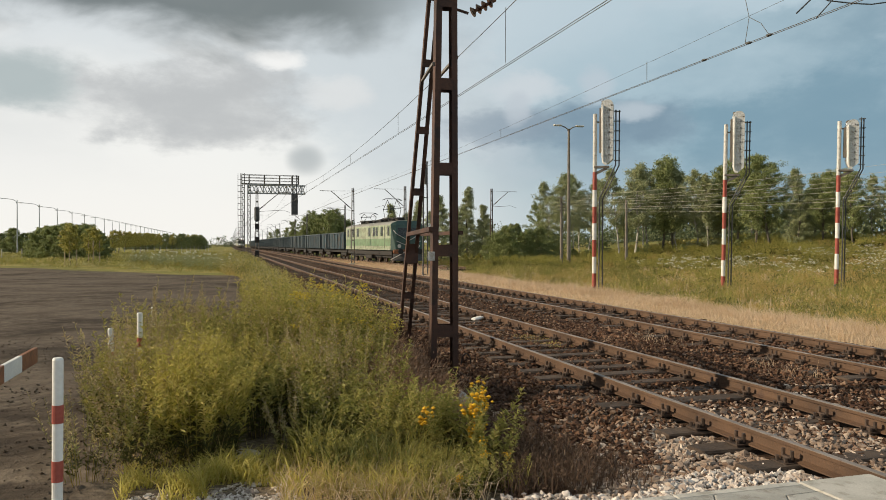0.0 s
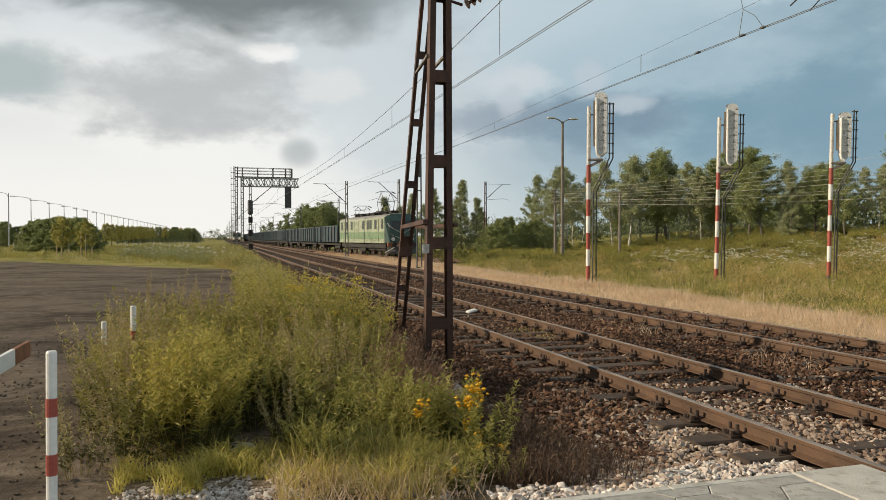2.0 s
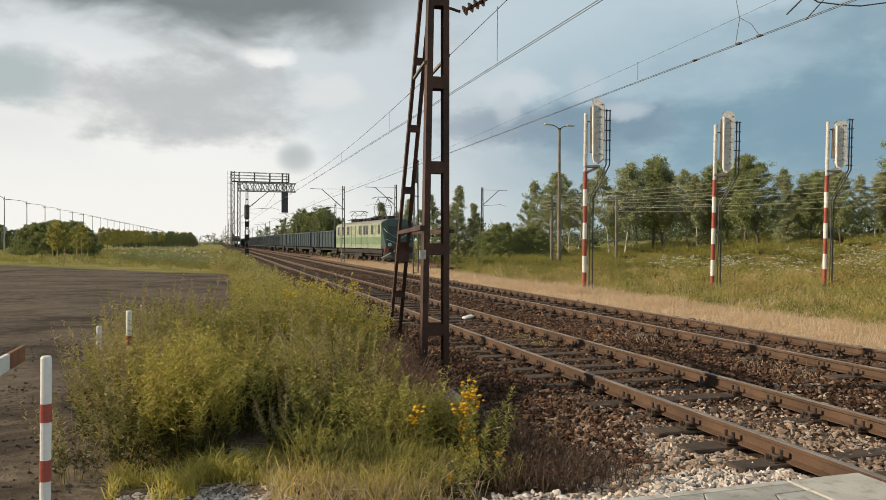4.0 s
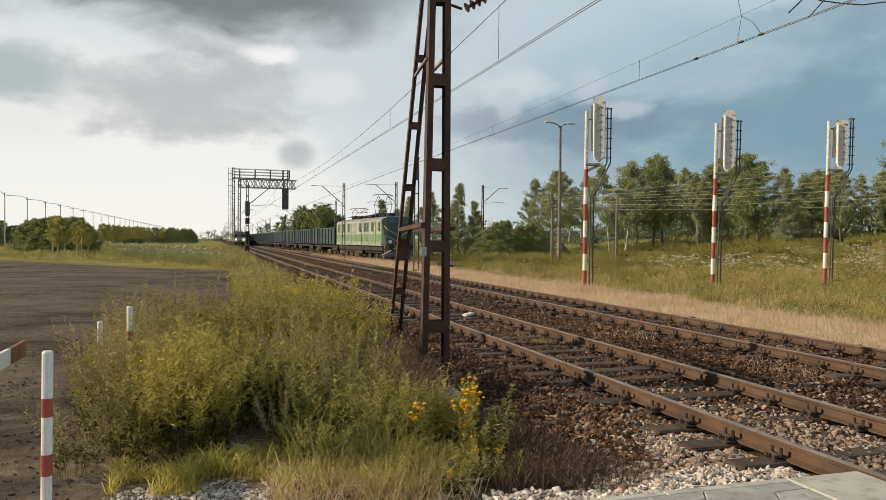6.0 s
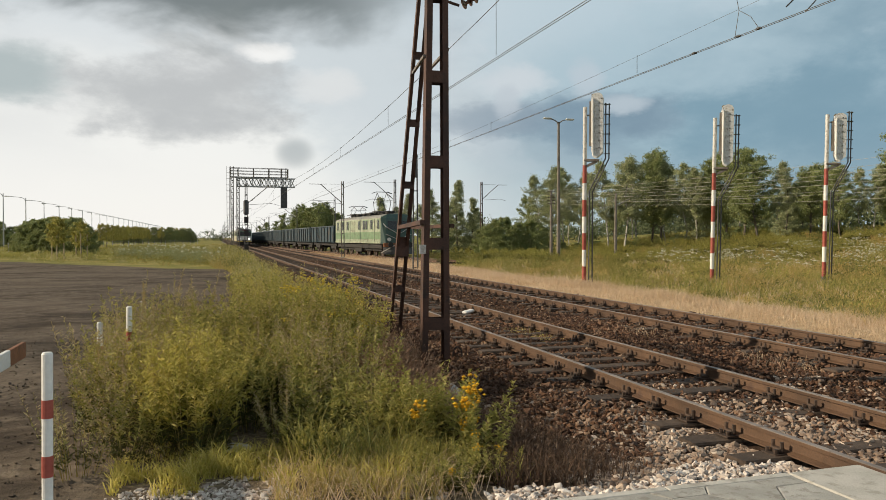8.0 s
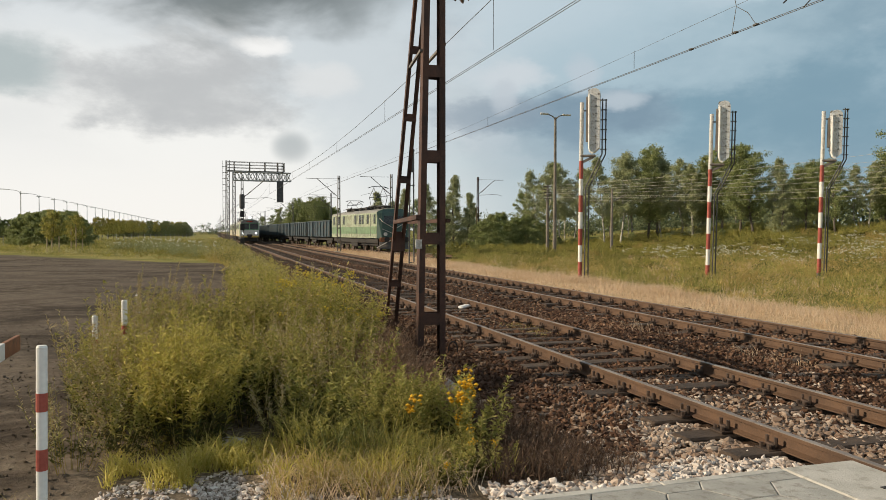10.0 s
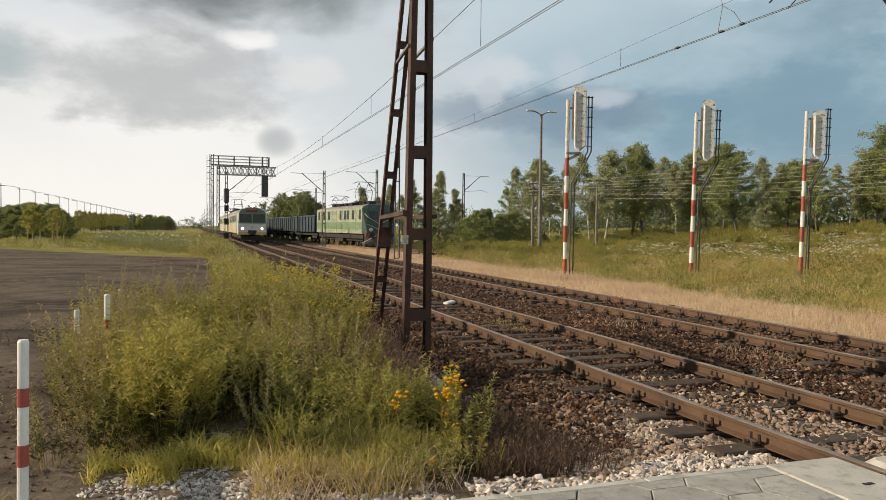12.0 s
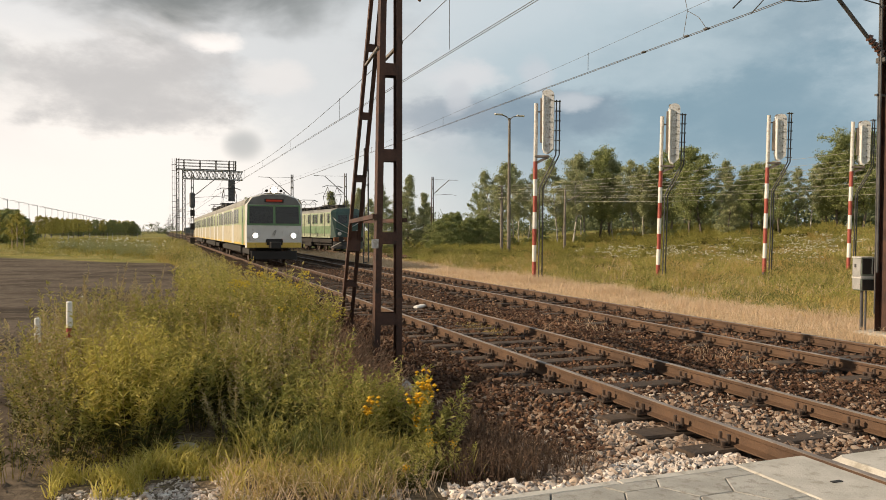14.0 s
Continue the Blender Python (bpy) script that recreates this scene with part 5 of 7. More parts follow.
    eq.tube([(0.5, 1.2, 4.05), (0.5, 15, 4.05)], 0.03, 6).tube([(-0.55, 1.2, 4.0), (-0.55, 15, 4.0)], 0.03, 6)
    part("roof_equipment", eq, "black", t, "dark insulators and resistors on the roof")
    return t


def wagon():
    t = thing("coal_wagon", "dark blue steel open coal wagon with ribbed sides", "wagon", "goods train wagons", at=pose(0, 0, 0))
    L, w = 13.2, 1.45
    body = part("body", Shape().box(-w, L / 2, 2.05, 0.06, L, 1.7).box(w, L / 2, 2.05, 0.06, L, 1.7).box(0, 0.03, 2.05, 2 * w, 0.06, 1.7).box(0, L - 0.03, 2.05, 2 * w, 0.06, 1.7).box(0, L / 2, 1.2, 2 * w, L, 0.1), "wagon", t, "dark blue wagon tub")
    for k in range(9):
        y = 0.08 + k * (L - 0.16) / 8
        for s in (-1, 1):
            part("rib", Shape().box(s * (w + 0.07), y, 2.02, 0.11, 0.17, 1.66, bev=0.01), "rib", body)
    part("rim", Shape().box(-w, L / 2, 2.93, 0.16, L + 0.1, 0.12).box(w, L / 2, 2.93, 0.16, L + 0.1, 0.12).box(0, 0, 2.93, 2 * w, 0.14, 0.12).box(0, L, 2.93, 2 * w, 0.14, 0.12), "rib", body, "worn blue-grey top rim")
    part("load", Shape().poly([(-w + .05, .1, 2.6), (w - .05, .1, 2.6), (w - .05, L - .1, 2.6), (-w + .05, L - .1, 2.6), (0, 2.5, 2.82), (0, L - 2.5, 2.8)], [(0, 1, 4), (1, 2, 5, 4), (2, 3, 5), (3, 0, 4, 5)]), "coal", t, "heap of coal")
    part("underframe", Shape().box(0, L / 2, 0.95, 2.3, L - 0.3, 0.3), "black", t)
    bogie(t, 2.2, 2.6, 2, 0.46)
    bogie(t, L - 2.2, 2.6, 2, 0.46)
    for y in (-0.3, L + 0.3):
        for s in (-1, 1):
            part("buffer", Shape().tube([(s * 0.875, y - 0.28, 1.05), (s * 0.875, y + 0.28, 1.05)], 0.17, 10), "black", t)
    return t


def along(y):
    a = math.degrees(math.atan2(-(siding(y + 6.6) - siding(y - 0.0)), 6.6))
    return pose(siding(y), y, 0, 0, 0, a)


loco()
first = wagon()
y = 80.2
first.matrix_basis = along(y)
for k in range(1, 16):
    y += 14.3
    copy_thing(first, along(y))
TRAIN = emu()


# ---- plants ----
def blade_arrays(px, py, pz, h, w, lean, rng):
    """Curved tapering blades: five points and three faces each."""
    n = len(px)
    a, b = rng.uniform(0, 2 * np.pi, n), rng.uniform(0, 2 * np.pi, n)
    dx, dy = np.cos(a) * lean * h, np.sin(a) * lean * h
    sx, sy = np.cos(b) * w / 2, np.sin(b) * w / 2
    v = np.empty((n, 5, 3))
    v[:, 0] = np.stack([px - sx, py - sy, pz], -1)
    v[:, 1] = np.stack([px + sx, py + sy, pz], -1)
    mx, my, mz = px + dx * 0.3, py + dy * 0.3, pz + h * 0.58
    v[:, 2] = np.stack([mx - sx * 0.8, my - sy * 0.8, mz], -1)
    v[:, 3] = np.stack([mx + sx * 0.8, my + sy * 0.8, mz], -1)
    v[:, 4] = np.stack([px + dx, py + dy, pz + h * (1 - 0.25 * np.minimum(lean, 1.5) ** 2)], -1)
    f = np.array([(0, 1, 3), (0, 3, 2), (2, 3, 4)])
    return v.reshape(-1, 3), (f[None] + 5 * np.arange(n)[:, None, None]).reshape(-1, 3)


def leaf_arrays(c, d, n_dir, length, width):
    """Folded lance-shaped leaves from c along d."""
    n = len(c)
    side = np.cross(d, n_dir)
    side /= np.linalg.norm(side, axis=1, keepdims=True) + 1e-9
    up = np.cross(side, d)
    v = np.empty((n, 4, 3))
    v[:, 0] = c
    v[:, 1] = c + d * (length * 0.45)[:, None] - side * (width / 2)[:, None] + up * (width * 0.15)[:, None]
    v[:, 2] = c + d * length[:, None] - up * (length * 0.12)[:, None]
    v[:, 3] = c + d * (length * 0.45)[:, None] + side * (width / 2)[:, None] + up * (width * 0.15)[:, None]
    f = np.array([(0, 1, 2), (0, 2, 3)])
    return v.reshape(-1, 3), (f[None] + 4 * np.arange(n)[:, None, None]).reshape(-1, 3)


def joined(*pieces):
    vs, fs, o = [], [], 0
    for v, f in pieces:
        vs.append(v)
        fs.append(f + o)
        o += len(v)
    return np.concatenate(vs), np.concatenate(fs)


def unit(v):
    return v / (np.linalg.norm(v, axis=-1, keepdims=True) + 1e-9)


def stems(rng, count, spread, h, lean):
    """Foot and tip of the stems of one plant."""
    a, r = rng.uniform(0, 2 * np.pi, count), spread * np.sqrt(rng.uniform(0, 1, count))
    foot = np.stack([np.cos(a) * r, np.sin(a) * r, np.zeros(count)], -1)
    tall = h * rng.uniform(0.62, 1.05, count) * (1 - 0.25 * r / spread)
    tip = foot + np.stack([np.cos(a) * lean * (0.2 + r / spread) * tall + rng.normal(0, 0.05, count), np.sin(a) * lean * (0.2 + r / spread) * tall + rng.normal(0, 0.05, count), tall], -1)
    return foot, tip


def stem_arrays(foot, tip, w, rng):
    """Thin three-cornered stems."""
    n = len(foot)
    v = np.empty((n, 6, 3))
    for k in range(3):
        o = np.array([math.cos(2.1 * k), math.sin(2.1 * k), 0]) * w
        v[:, k], v[:, 3 + k] = foot + o, tip + o * 0.4
    f = np.array([(0, 1, 4), (0, 4, 3), (1, 2, 5), (1, 5, 4), (2, 0, 3), (2, 3, 5)])
    return v.reshape(-1, 3), (f[None] + 6 * np.arange(n)[:, None, None]).reshape(-1, 3)


def weed(seed, count, spread, h, leaf_mat, per=42, length=0.09, width=0.02, lean=0.25, flowers=0, name="weed_bush", label="", flower="flower_yellow", low=0.12, blob=1.0):
    """A bushy weed: stems, leaves all along them and, on some, flat flower heads."""
    rng = np.random.default_rng(seed)
    t = thing(name, label, "weed", "weeds by the line")
    foot, tip = stems(rng, count, spread, h, lean)
    tagged(part("stem", arrays("stem", *stem_arrays(foot, tip, 0.0035, rng), "grass_green"), "", t), kind="stuff")
    f = rng.uniform(low, 1.0, (count, per)) ** 0.8
    c = (foot[:, None] + (tip - foot)[:, None] * f[..., None]).reshape(-1, 3)
    a = rng.uniform(0, 2 * np.pi, len(c))
    d = unit(np.stack([np.cos(a), np.sin(a), rng.uniform(0.1, 1.3, len(c))], -1))
    up = unit(np.stack([rng.normal(0, 0.3, len(c)), rng.normal(0, 0.3, len(c)), np.ones(len(c))], -1))
    size = (1.15 - 0.6 * f.ravel()) * rng.uniform(0.7, 1.2, len(c))
    # leaves darkened for base shade, the plant's own green, fresh tips paled as sunlit
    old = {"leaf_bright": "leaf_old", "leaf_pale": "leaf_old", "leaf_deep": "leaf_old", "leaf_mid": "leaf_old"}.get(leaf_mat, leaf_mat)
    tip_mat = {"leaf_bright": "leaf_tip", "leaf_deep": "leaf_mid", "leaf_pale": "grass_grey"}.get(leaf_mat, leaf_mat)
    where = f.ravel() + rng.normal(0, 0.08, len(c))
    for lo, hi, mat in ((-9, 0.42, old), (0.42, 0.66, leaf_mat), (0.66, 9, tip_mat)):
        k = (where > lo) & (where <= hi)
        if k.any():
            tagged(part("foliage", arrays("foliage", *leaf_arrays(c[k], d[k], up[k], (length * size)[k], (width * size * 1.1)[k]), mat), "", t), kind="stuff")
    if flowers:
        pick = rng.choice(count, min(count, flowers), replace=False)
        heads = []
        for p in tip[pick]:
            for k in range(11):
                o = p + rng.normal(0, 1, 3) * (0.036, 0.036, 0.026)
                k6 = np.linspace(0, 2 * np.pi, 6, endpoint=False)
                r = rng.uniform(0.010, 0.016) * blob
                ring = np.stack([o[0] + r * np.cos(k6), o[1] + r * np.sin(k6), np.full(6, o[2])], -1)
                v = np.concatenate([ring, [o + (0, 0, 0.75 * r)], [o - (0, 0, 0.9 * r)]])
                heads.append((v, np.array([(i, (i + 1) % 6, 6) for i in range(6)] + [((i + 1) % 6, i, 7) for i in range(6)])))
        tagged(part("blossom", arrays("blossom", *joined(*heads), flower), "", t, "flat flower heads"), kind="stuff")
    return t


def spread_plants(protos, spots, rng):
    """Put the first plants down once, then copies, each turned and sized."""
    used = set()
    for k, (x, y, s) in enumerate(spots):
        p = protos[k % len(protos)]
        m = pose(x, y, float(level(x, y)) - 0.02, rng.uniform(-5, 5), rng.uniform(-5, 5), rng.uniform(0, 360)) @ Matrix.Scale(s, 4)
        if id(p) not in used:
            used.add(id(p))
            p.matrix_basis = m
        else:
            c = copy_thing(p, pose(0, 0, 0))
            c.matrix_basis = m


def jitter(x0, x1, y0, y1, gap, rng):
    out = []
    y = y0
    while y < y1:
        x = x0
        while x < x1:
            out.append((x + rng.uniform(-0.45, 0.45) * gap, y + rng.uniform(-0.45, 0.45) * gap))
            x += gap
        y += gap
    return out


def build_weeds():
    rng = random.Random(21)
    bright = [weed(100 + k, 34, 0.30, 1.28, "leaf_bright", 46, 0.12, 0.024, lean=0.3, low=0.04, label="yellow-green bushy weed with narrow leaves") for k in range(3)]
    deep = [weed(110 + k, 26, 0.27, 1.15, "leaf_deep", 40, 0.145, 0.038, low=0.04, label="dark green leafy weed beside the line") for k in range(3)]
    pale = [weed(115 + k, 24, 0.24, 1.25, "leaf_pale", 48, 0.075, 0.020, lean=0.3, low=0.1, label="pale grey-green seeding weed") for k in range(2)]
    gold = [weed(120 + k, 30, 0.26, 1.38, "leaf_mid", 44, 0.12, 0.028, flowers=8, flower="flower_gold", low=0.05, label="tall green goldenrod with yellow flower heads") for k in range(2)]
    grey = [weed(140 + k, 26, 0.26, 1.05, "grass_grey", 50, 0.065, 0.018, lean=0.4, low=0.1, label="grey-brown withering weed beside the yard") for k in range(2)]
    mugwort = [weed(144 + k, 14, 0.26, 1.42, "leaf_deep", 90, 0.10, 0.034, lean=0.22, low=0.1, label="tall dark green mugwort with upright spires") for k in range(2)]
    spire = [weed(147 + k, 11, 0.22, 1.40, "grass_grey", 90, 0.060, 0.020, lean=0.3, low=0.3, label="tall feathery grey seed stalks by the yard") for k in range(2)]
    tansy = [weed(130 + k, 13, 0.17, 0.92, "leaf_mid", 44, 0.105, 0.030, lean=0.4, flowers=2, low=0.05, label="tansy plant with yellow flowers beside stones", blob=1.6) for k in range(2)]
    fresh = [weed(180 + k, 24, 0.26, 1.22, "leaf_mid", 46, 0.10, 0.026, lean=0.28, low=0.05, label="mid-green upright weed with narrow leaves") for k in range(2)]
    b, d, g, q, p, f = [], [], [], [], [], []
    for x, y in jitter(-1.4, 1.9, 6.1, 10.6, 0.33, rng):
        if rng.random() < 0.2 or x > 0.188 * y + rng.uniform(-0.1, 0.1) or x < -1.15:
            continue
        s = rng.uniform(0.78, 1.04) * (0.78 + 0.42 * float(patch(x * 3.1, y * 3.1, 1.0, 4)))
        if 0.28 < x - 0.045 * (y - 6.3) < 0.41 and 6.5 < y < 8.0:
            continue
        lime = math.hypot((x + 0.22) / 0.46, (y - 7.15) / 1.05)
        if lime < 1:
            b.append((x, y, rng.uniform(0.86, 1.06) * (1.0 - 0.22 * lime * lime)))
        elif x < -0.5:
            (q, q, p, f)[rng.randrange(4)].append((x, y, s * 0.9 if y > 6.7 else s * 0.72))
        elif x < 0.62:
            if y > 6.3:
                (d, d, f, p)[rng.randrange(4)].append((x, y, s * (0.95 if y > 6.9 else 0.7)))
        elif y > 8.7 and x > 0.85:
            g.append((x, y, s * 1.0))
        elif y > 7.3:
            (p, p, f, f, d)[rng.randrange(5)].append((x, y, s * 0.96))
        elif y > 6.25:
            (d, f, p)[rng.randrange(3)].append((x, y, s * 0.74))
    for x, y in jitter(-1.2, 2.0, 10.6, 17, 0.58, rng):
        if x < 0.5:
            if rng.random() < 0.22:
                q.append((x, y, rng.uniform(0.5, 0.8)))
        else:
            (b, d, f, p, p)[rng.randrange(5)].append((x, y, rng.uniform(0.6, 1.12)))
    for x, y in jitter(1.2, 1.75, 6.15, 6.95, 0.27, rng):
        (p, f, d)[rng.randrange(3)].append((x, y, rng.uniform(0.48, 0.74)))
    for x, y in jitter(0.7, 1.75, 5.9, 6.6, 0.42, rng):
        d.append((x, y, rng.uniform(0.30, 0.46)))
    for x, y in jitter(1.0, 2.0, 4.95, 5.6, 0.29, rng):
        (p if rng.random() < 0.3 else d).append((x, y, rng.uniform(0.2, 0.36)))
    spread_plants(mugwort, [(0.28, 9.9, 1.0), (0.52, 10.3, 1.05), (0.74, 10.0, 0.96), (0.40, 11.0, 1.0), (0.66, 9.4, 0.9), (1.05, 10.6, 1.0), (0.95, 11.6, 1.05)], rng)
    spread_plants(spire, [(-0.95, 9.7, 1.0), (-0.80, 10.1, 1.08), (-0.62, 10.6, 0.95), (-0.72, 9.3, 0.85), (-0.25, 11.2, 1.0), (-0.10, 11.6, 0.95), (0.05, 11.0, 0.9), (-1.05, 8.9, 0.8), (-0.45, 9.9, 0.9)], rng)
    spread_plants(bright, b, rng)
    spread_plants(fresh, f, rng)
    spread_plants(deep, d, rng)
    spread_plants(pale, p, rng)
    spread_plants(gold, g, rng)
    spread_plants(grey, q, rng)
    spread_plants(tansy, [(1.95, 6.0, 1.0), (2.10, 6.05, 0.94), (1.80, 5.9, 0.84), (2.08, 5.75, 0.74), (2.0, 5.5, 0.56), (2.15, 5.35, 0.34), (1.62, 4.85, 0.3), (1.8, 5.2, 0.44)], rng)
    # herbs and low shrubs standing in the meadow
    shrub = [weed(150 + k, 30, 0.55, 0.85, ("leaf_herb", "leaf_mid", "leaf_ochre", "leaf_herb")[k], 44, 0.13, 0.038, lean=0.5, name="meadow_shrub", label=("low olive herb clump in the meadow", "low green shrub in the meadow", "ochre seeding herb clump in the meadow", "low olive herb clump in the meadow")[k]) for k in range(4)]
    sp = [(rng.uniform(15.5, 60), rng.uniform(15, 70)) for _ in range(150)]
    spread_plants(shrub, [(x, y, rng.uniform(0.5, 1.25) * (0.75 if y < 30 else 1.1)) for x, y in sp if 15 + 0.05 * y < x < 16 + 1.0 * y], rng)
    thicket = [weed(160 + k, 34, 0.75, 1.0, "leaf_mid", 46, 0.15, 0.045, lean=0.5, name="meadow_shrub", label="dense green shrub below the trees") for k in range(2)]
    sp = [(rng.uniform(26, 64), rng.uniform(38, 80)) for _ in range(240)]
    spread_plants(thicket, [(x, y, rng.uniform(0.8, 1.4)) for x, y in sp if math.hypot(x, y) > 60 and x < 1.15 * y], rng)
    # grey-green thistles at the far corner of the yard
    thistle = [weed(170 + k, 30, 0.5, 1.25, "leaf_birch", 44, 0.10, 0.03, lean=0.4, flowers=3, flower="flower_white", blob=2.0, label="grey-green thistles at the edge of the yard") for k in range(2)]
    sp = [(rng.uniform(-9, 0.4), rng.uniform(46, 74)) for _ in range(110)]
    spread_plants(thistle, [(x, y, rng.uniform(0.6, 1.15)) for x, y in sp if 49 - 2.6 * x < y + 1.0 and y < 62 - 2.6 * x], rng)


def scatter(n, x0, x1, y0, y1, rng, keep=None, near=None):
    """Random spots; with near, thicker towards that y."""
    u = rng.uniform(0, 1, n)
    y = y0 + (y1 - y0) * (u ** near if near else u)
    x = rng.uniform(x0, x1, n)
    if keep is not None:
        k = keep(x, y)
        x, y = x[k], y[k]
    return x, y


def patch(x, y, scale, seed):
    """Soft patchiness from 0 to 1."""
    return 0.5 + 0.25 * (np.sin(x * scale + seed) + np.sin(y * scale * 0.83 + 2 * seed + np.sin(x * scale * 0.6)) )


def lump(x, y, size, seed):
    """Uneven patches of about that size in metres, from 0 to 1."""
    table = np.random.default_rng(seed).uniform(0, 1, (64, 64))
    u, v = x / size, y / size
    i, j = np.floor(u).astype(int), np.floor(v).astype(int)
    a, b = step(u - i, 0, 1), step(v - j, 0, 1)
    q = lambda di, dj: table[(i + di) % 64, (j + dj) % 64]
    return (q(0, 0) * (1 - a) + q(1, 0) * a) * (1 - b) + (q(0, 1) * (1 - a) + q(1, 1) * a) * b


def grass(name, label, x, y, h, w, lean, mat, rng, sink=0.02):
    me = arrays(name, *blade_arrays(x, y, level(x, y) - sink, h, w, lean, rng), mat)
    return thing(name, label, "grass", kind="stuff", data=me)


def tufts(name, label, x, y, h, per, mat, rng, leaf=0.05):
    """Bushy tufts: many small leaves that fan out and up from each foot."""
    n = len(x)
    f = rng.uniform(0.08, 1.0, (n, per)) ** 0.75
    a = rng.uniform(0, 2 * np.pi, (n, per))
    r = np.sqrt(rng.uniform(0, 1, (n, per))) * (0.25 + 0.45 * h[:, None]) * (0.45 + 0.55 * f)
    top = h[:, None] * f * (1.05 - 0.5 * (r / (0.25 + 0.45 * h[:, None])) ** 2)
    c = np.stack([x[:, None] + r * np.cos(a), y[:, None] + r * np.sin(a), level(x, y)[:, None] + top - 0.03], -1).reshape(-1, 3)
    b = a.ravel() + rng.normal(0, 0.7, n * per)
    d = unit(np.stack([np.cos(b), np.sin(b), rng.uniform(0.1, 2.2, n * per)], -1))
    size = (leaf + 0.0018 * np.repeat(np.hypot(x, y), per)) * rng.uniform(0.7, 1.4, n * per)
    me = arrays(name, *leaf_arrays(c, d, unit(rng.normal(0, 0.5, (n * per, 3)) + (0, 0, 1)), size, size * rng.uniform(0.18, 0.36, n * per)), mat)
    return thing(name, label, "herbs", kind="stuff", data=me)


def build_grass():
    rng = np.random.default_rng(31)
    n_of = len
    # fresh grass in front of the weeds
    x, y = scatter(15000, -0.75, 2.2, 4.75, 6.4, rng, lambda x, y: (lump(x, y, 0.28, 3) > 0.36) & (y > 5.05 + 0.42 * step(0.6 - x, 0, 0.4) + 0.12 * np.sin(x * 5)) & (rng.uniform(0, 1, n_of(x)) < 0.35 + patch(x, y, 4, 1)))
    grass("verge_grass", "fresh green grass in front of the weeds", x, y, rng.uniform(0.06, 0.26, n_of(x)) * (0.5 + 0.8 * lump(x, y, 0.35, 4)), rng.uniform(0.006, 0.013, n_of(x)), rng.uniform(0.3, 1.3, n_of(x)), "leaf_tip", rng)
    x, y = scatter(900, 0.35, 1.75, 4.65, 5.75, rng)
    grass("flattened_grass", "flattened straw-coloured grass", x, y, rng.uniform(0.08, 0.30, n_of(x)), rng.uniform(0.004, 0.008, n_of(x)), rng.uniform(0.6, 1.5, n_of(x)), "grass_dry", rng)
    x, y = scatter(1900, 0.3, 1.8, 4.65, 5.95, rng, lambda x, y: lump(x, y, 0.25, 11) > 0.4)
    grass("verge_grass", "mixed ochre and green grass at the pavement", x, y, rng.uniform(0.08, 0.34, n_of(x)), rng.uniform(0.005, 0.011, n_of(x)), rng.uniform(0.3, 1.4, n_of(x)), "grass_green", rng)
    x, y = scatter(700, -1.3, -0.7, 4.3, 5.0, rng, lambda x, y: rng.uniform(0, 1, n_of(x)) < patch(x, y, 5, 2))
    grass("verge_grass", "sparse green grass by the bollard", x, y, rng.uniform(0.08, 0.28, n_of(x)), rng.uniform(0.006, 0.010, n_of(x)), rng.uniform(0.2, 0.9, n_of(x)), "grass_green", rng)
    x, y = scatter(2200, 0.45, 1.75, 5.4, 6.5, rng, lambda x, y: patch(x, y, 7, 7) > 0.56)
    grass("long_grass", "long light green grass before the weeds", x, y, rng.uniform(0.15, 0.48, n_of(x)), rng.uniform(0.006, 0.013, n_of(x)), rng.uniform(0.25, 0.95, n_of(x)), "leaf_deep", rng)
    x, y = scatter(350, 0.45, 1.6, 5.4, 6.4, rng, lambda x, y: patch(x, y, 8, 3) > 0.6)
    grass("long_grass", "long light green grass before the weeds", x, y, rng.uniform(0.2, 0.6, n_of(x)), rng.uniform(0.006, 0.012, n_of(x)), rng.uniform(0.25, 0.95, n_of(x)), "leaf_tip", rng)
    x, y = scatter(90, -0.9, 1.6, 6.6, 10.5, rng)
    grass("grass_plumes", "tall thin grass stems above the weeds", x, y, rng.uniform(0.8, 1.32, n_of(x)), rng.uniform(0.004, 0.009, n_of(x)), rng.uniform(0.05, 0.4, n_of(x)), "grass_green", rng)
    # pale grass plumes among the weeds
    x, y = scatter(420, 0.3, 2.0, 7.5, 13, rng, lambda x, y: x < 0.165 * y)
    grass("grass_plumes", "pale seeding grass among the weeds", x, y, rng.uniform(0.6, 1.2, n_of(x)), rng.uniform(0.003, 0.007, n_of(x)), rng.uniform(0.1, 0.6, n_of(x)), "grass_dry", rng)
    # withered brown growth round the mast and the stay
    x, y = scatter(6500, 1.75, 3.1, 7.6, 17, rng, lambda x, y: x < 2.5 + 0.5 * step(y, 8, 12))
    grass("withered_grass", "withered red-brown grass round the mast", x, y, rng.uniform(0.12, 0.62, n_of(x)) * (1.15 - 0.35 * step(x, 2.2, 3.0)), rng.uniform(0.004, 0.009, n_of(x)), rng.uniform(0.1, 0.8, n_of(x)), "grass_brown", rng)
    x, y = scatter(7000, 1.9, 3.1, 4.75, 7.6, rng, lambda x, y: (rng.uniform(0, 1, n_of(x)) < 1.2 - 0.75 * (x - 1.9)))
    grass("withered_grass", "withered dark brown weeds on the stones", x, y, rng.uniform(0.06, 0.32, n_of(x)), rng.uniform(0.004, 0.010, n_of(x)), rng.uniform(0.2, 1.0, n_of(x)), "weed_dead", rng)
    x, y = scatter(3600, 1.35, 2.75, 7.2, 12.5, rng, lambda x, y: x > 0.185 * y)
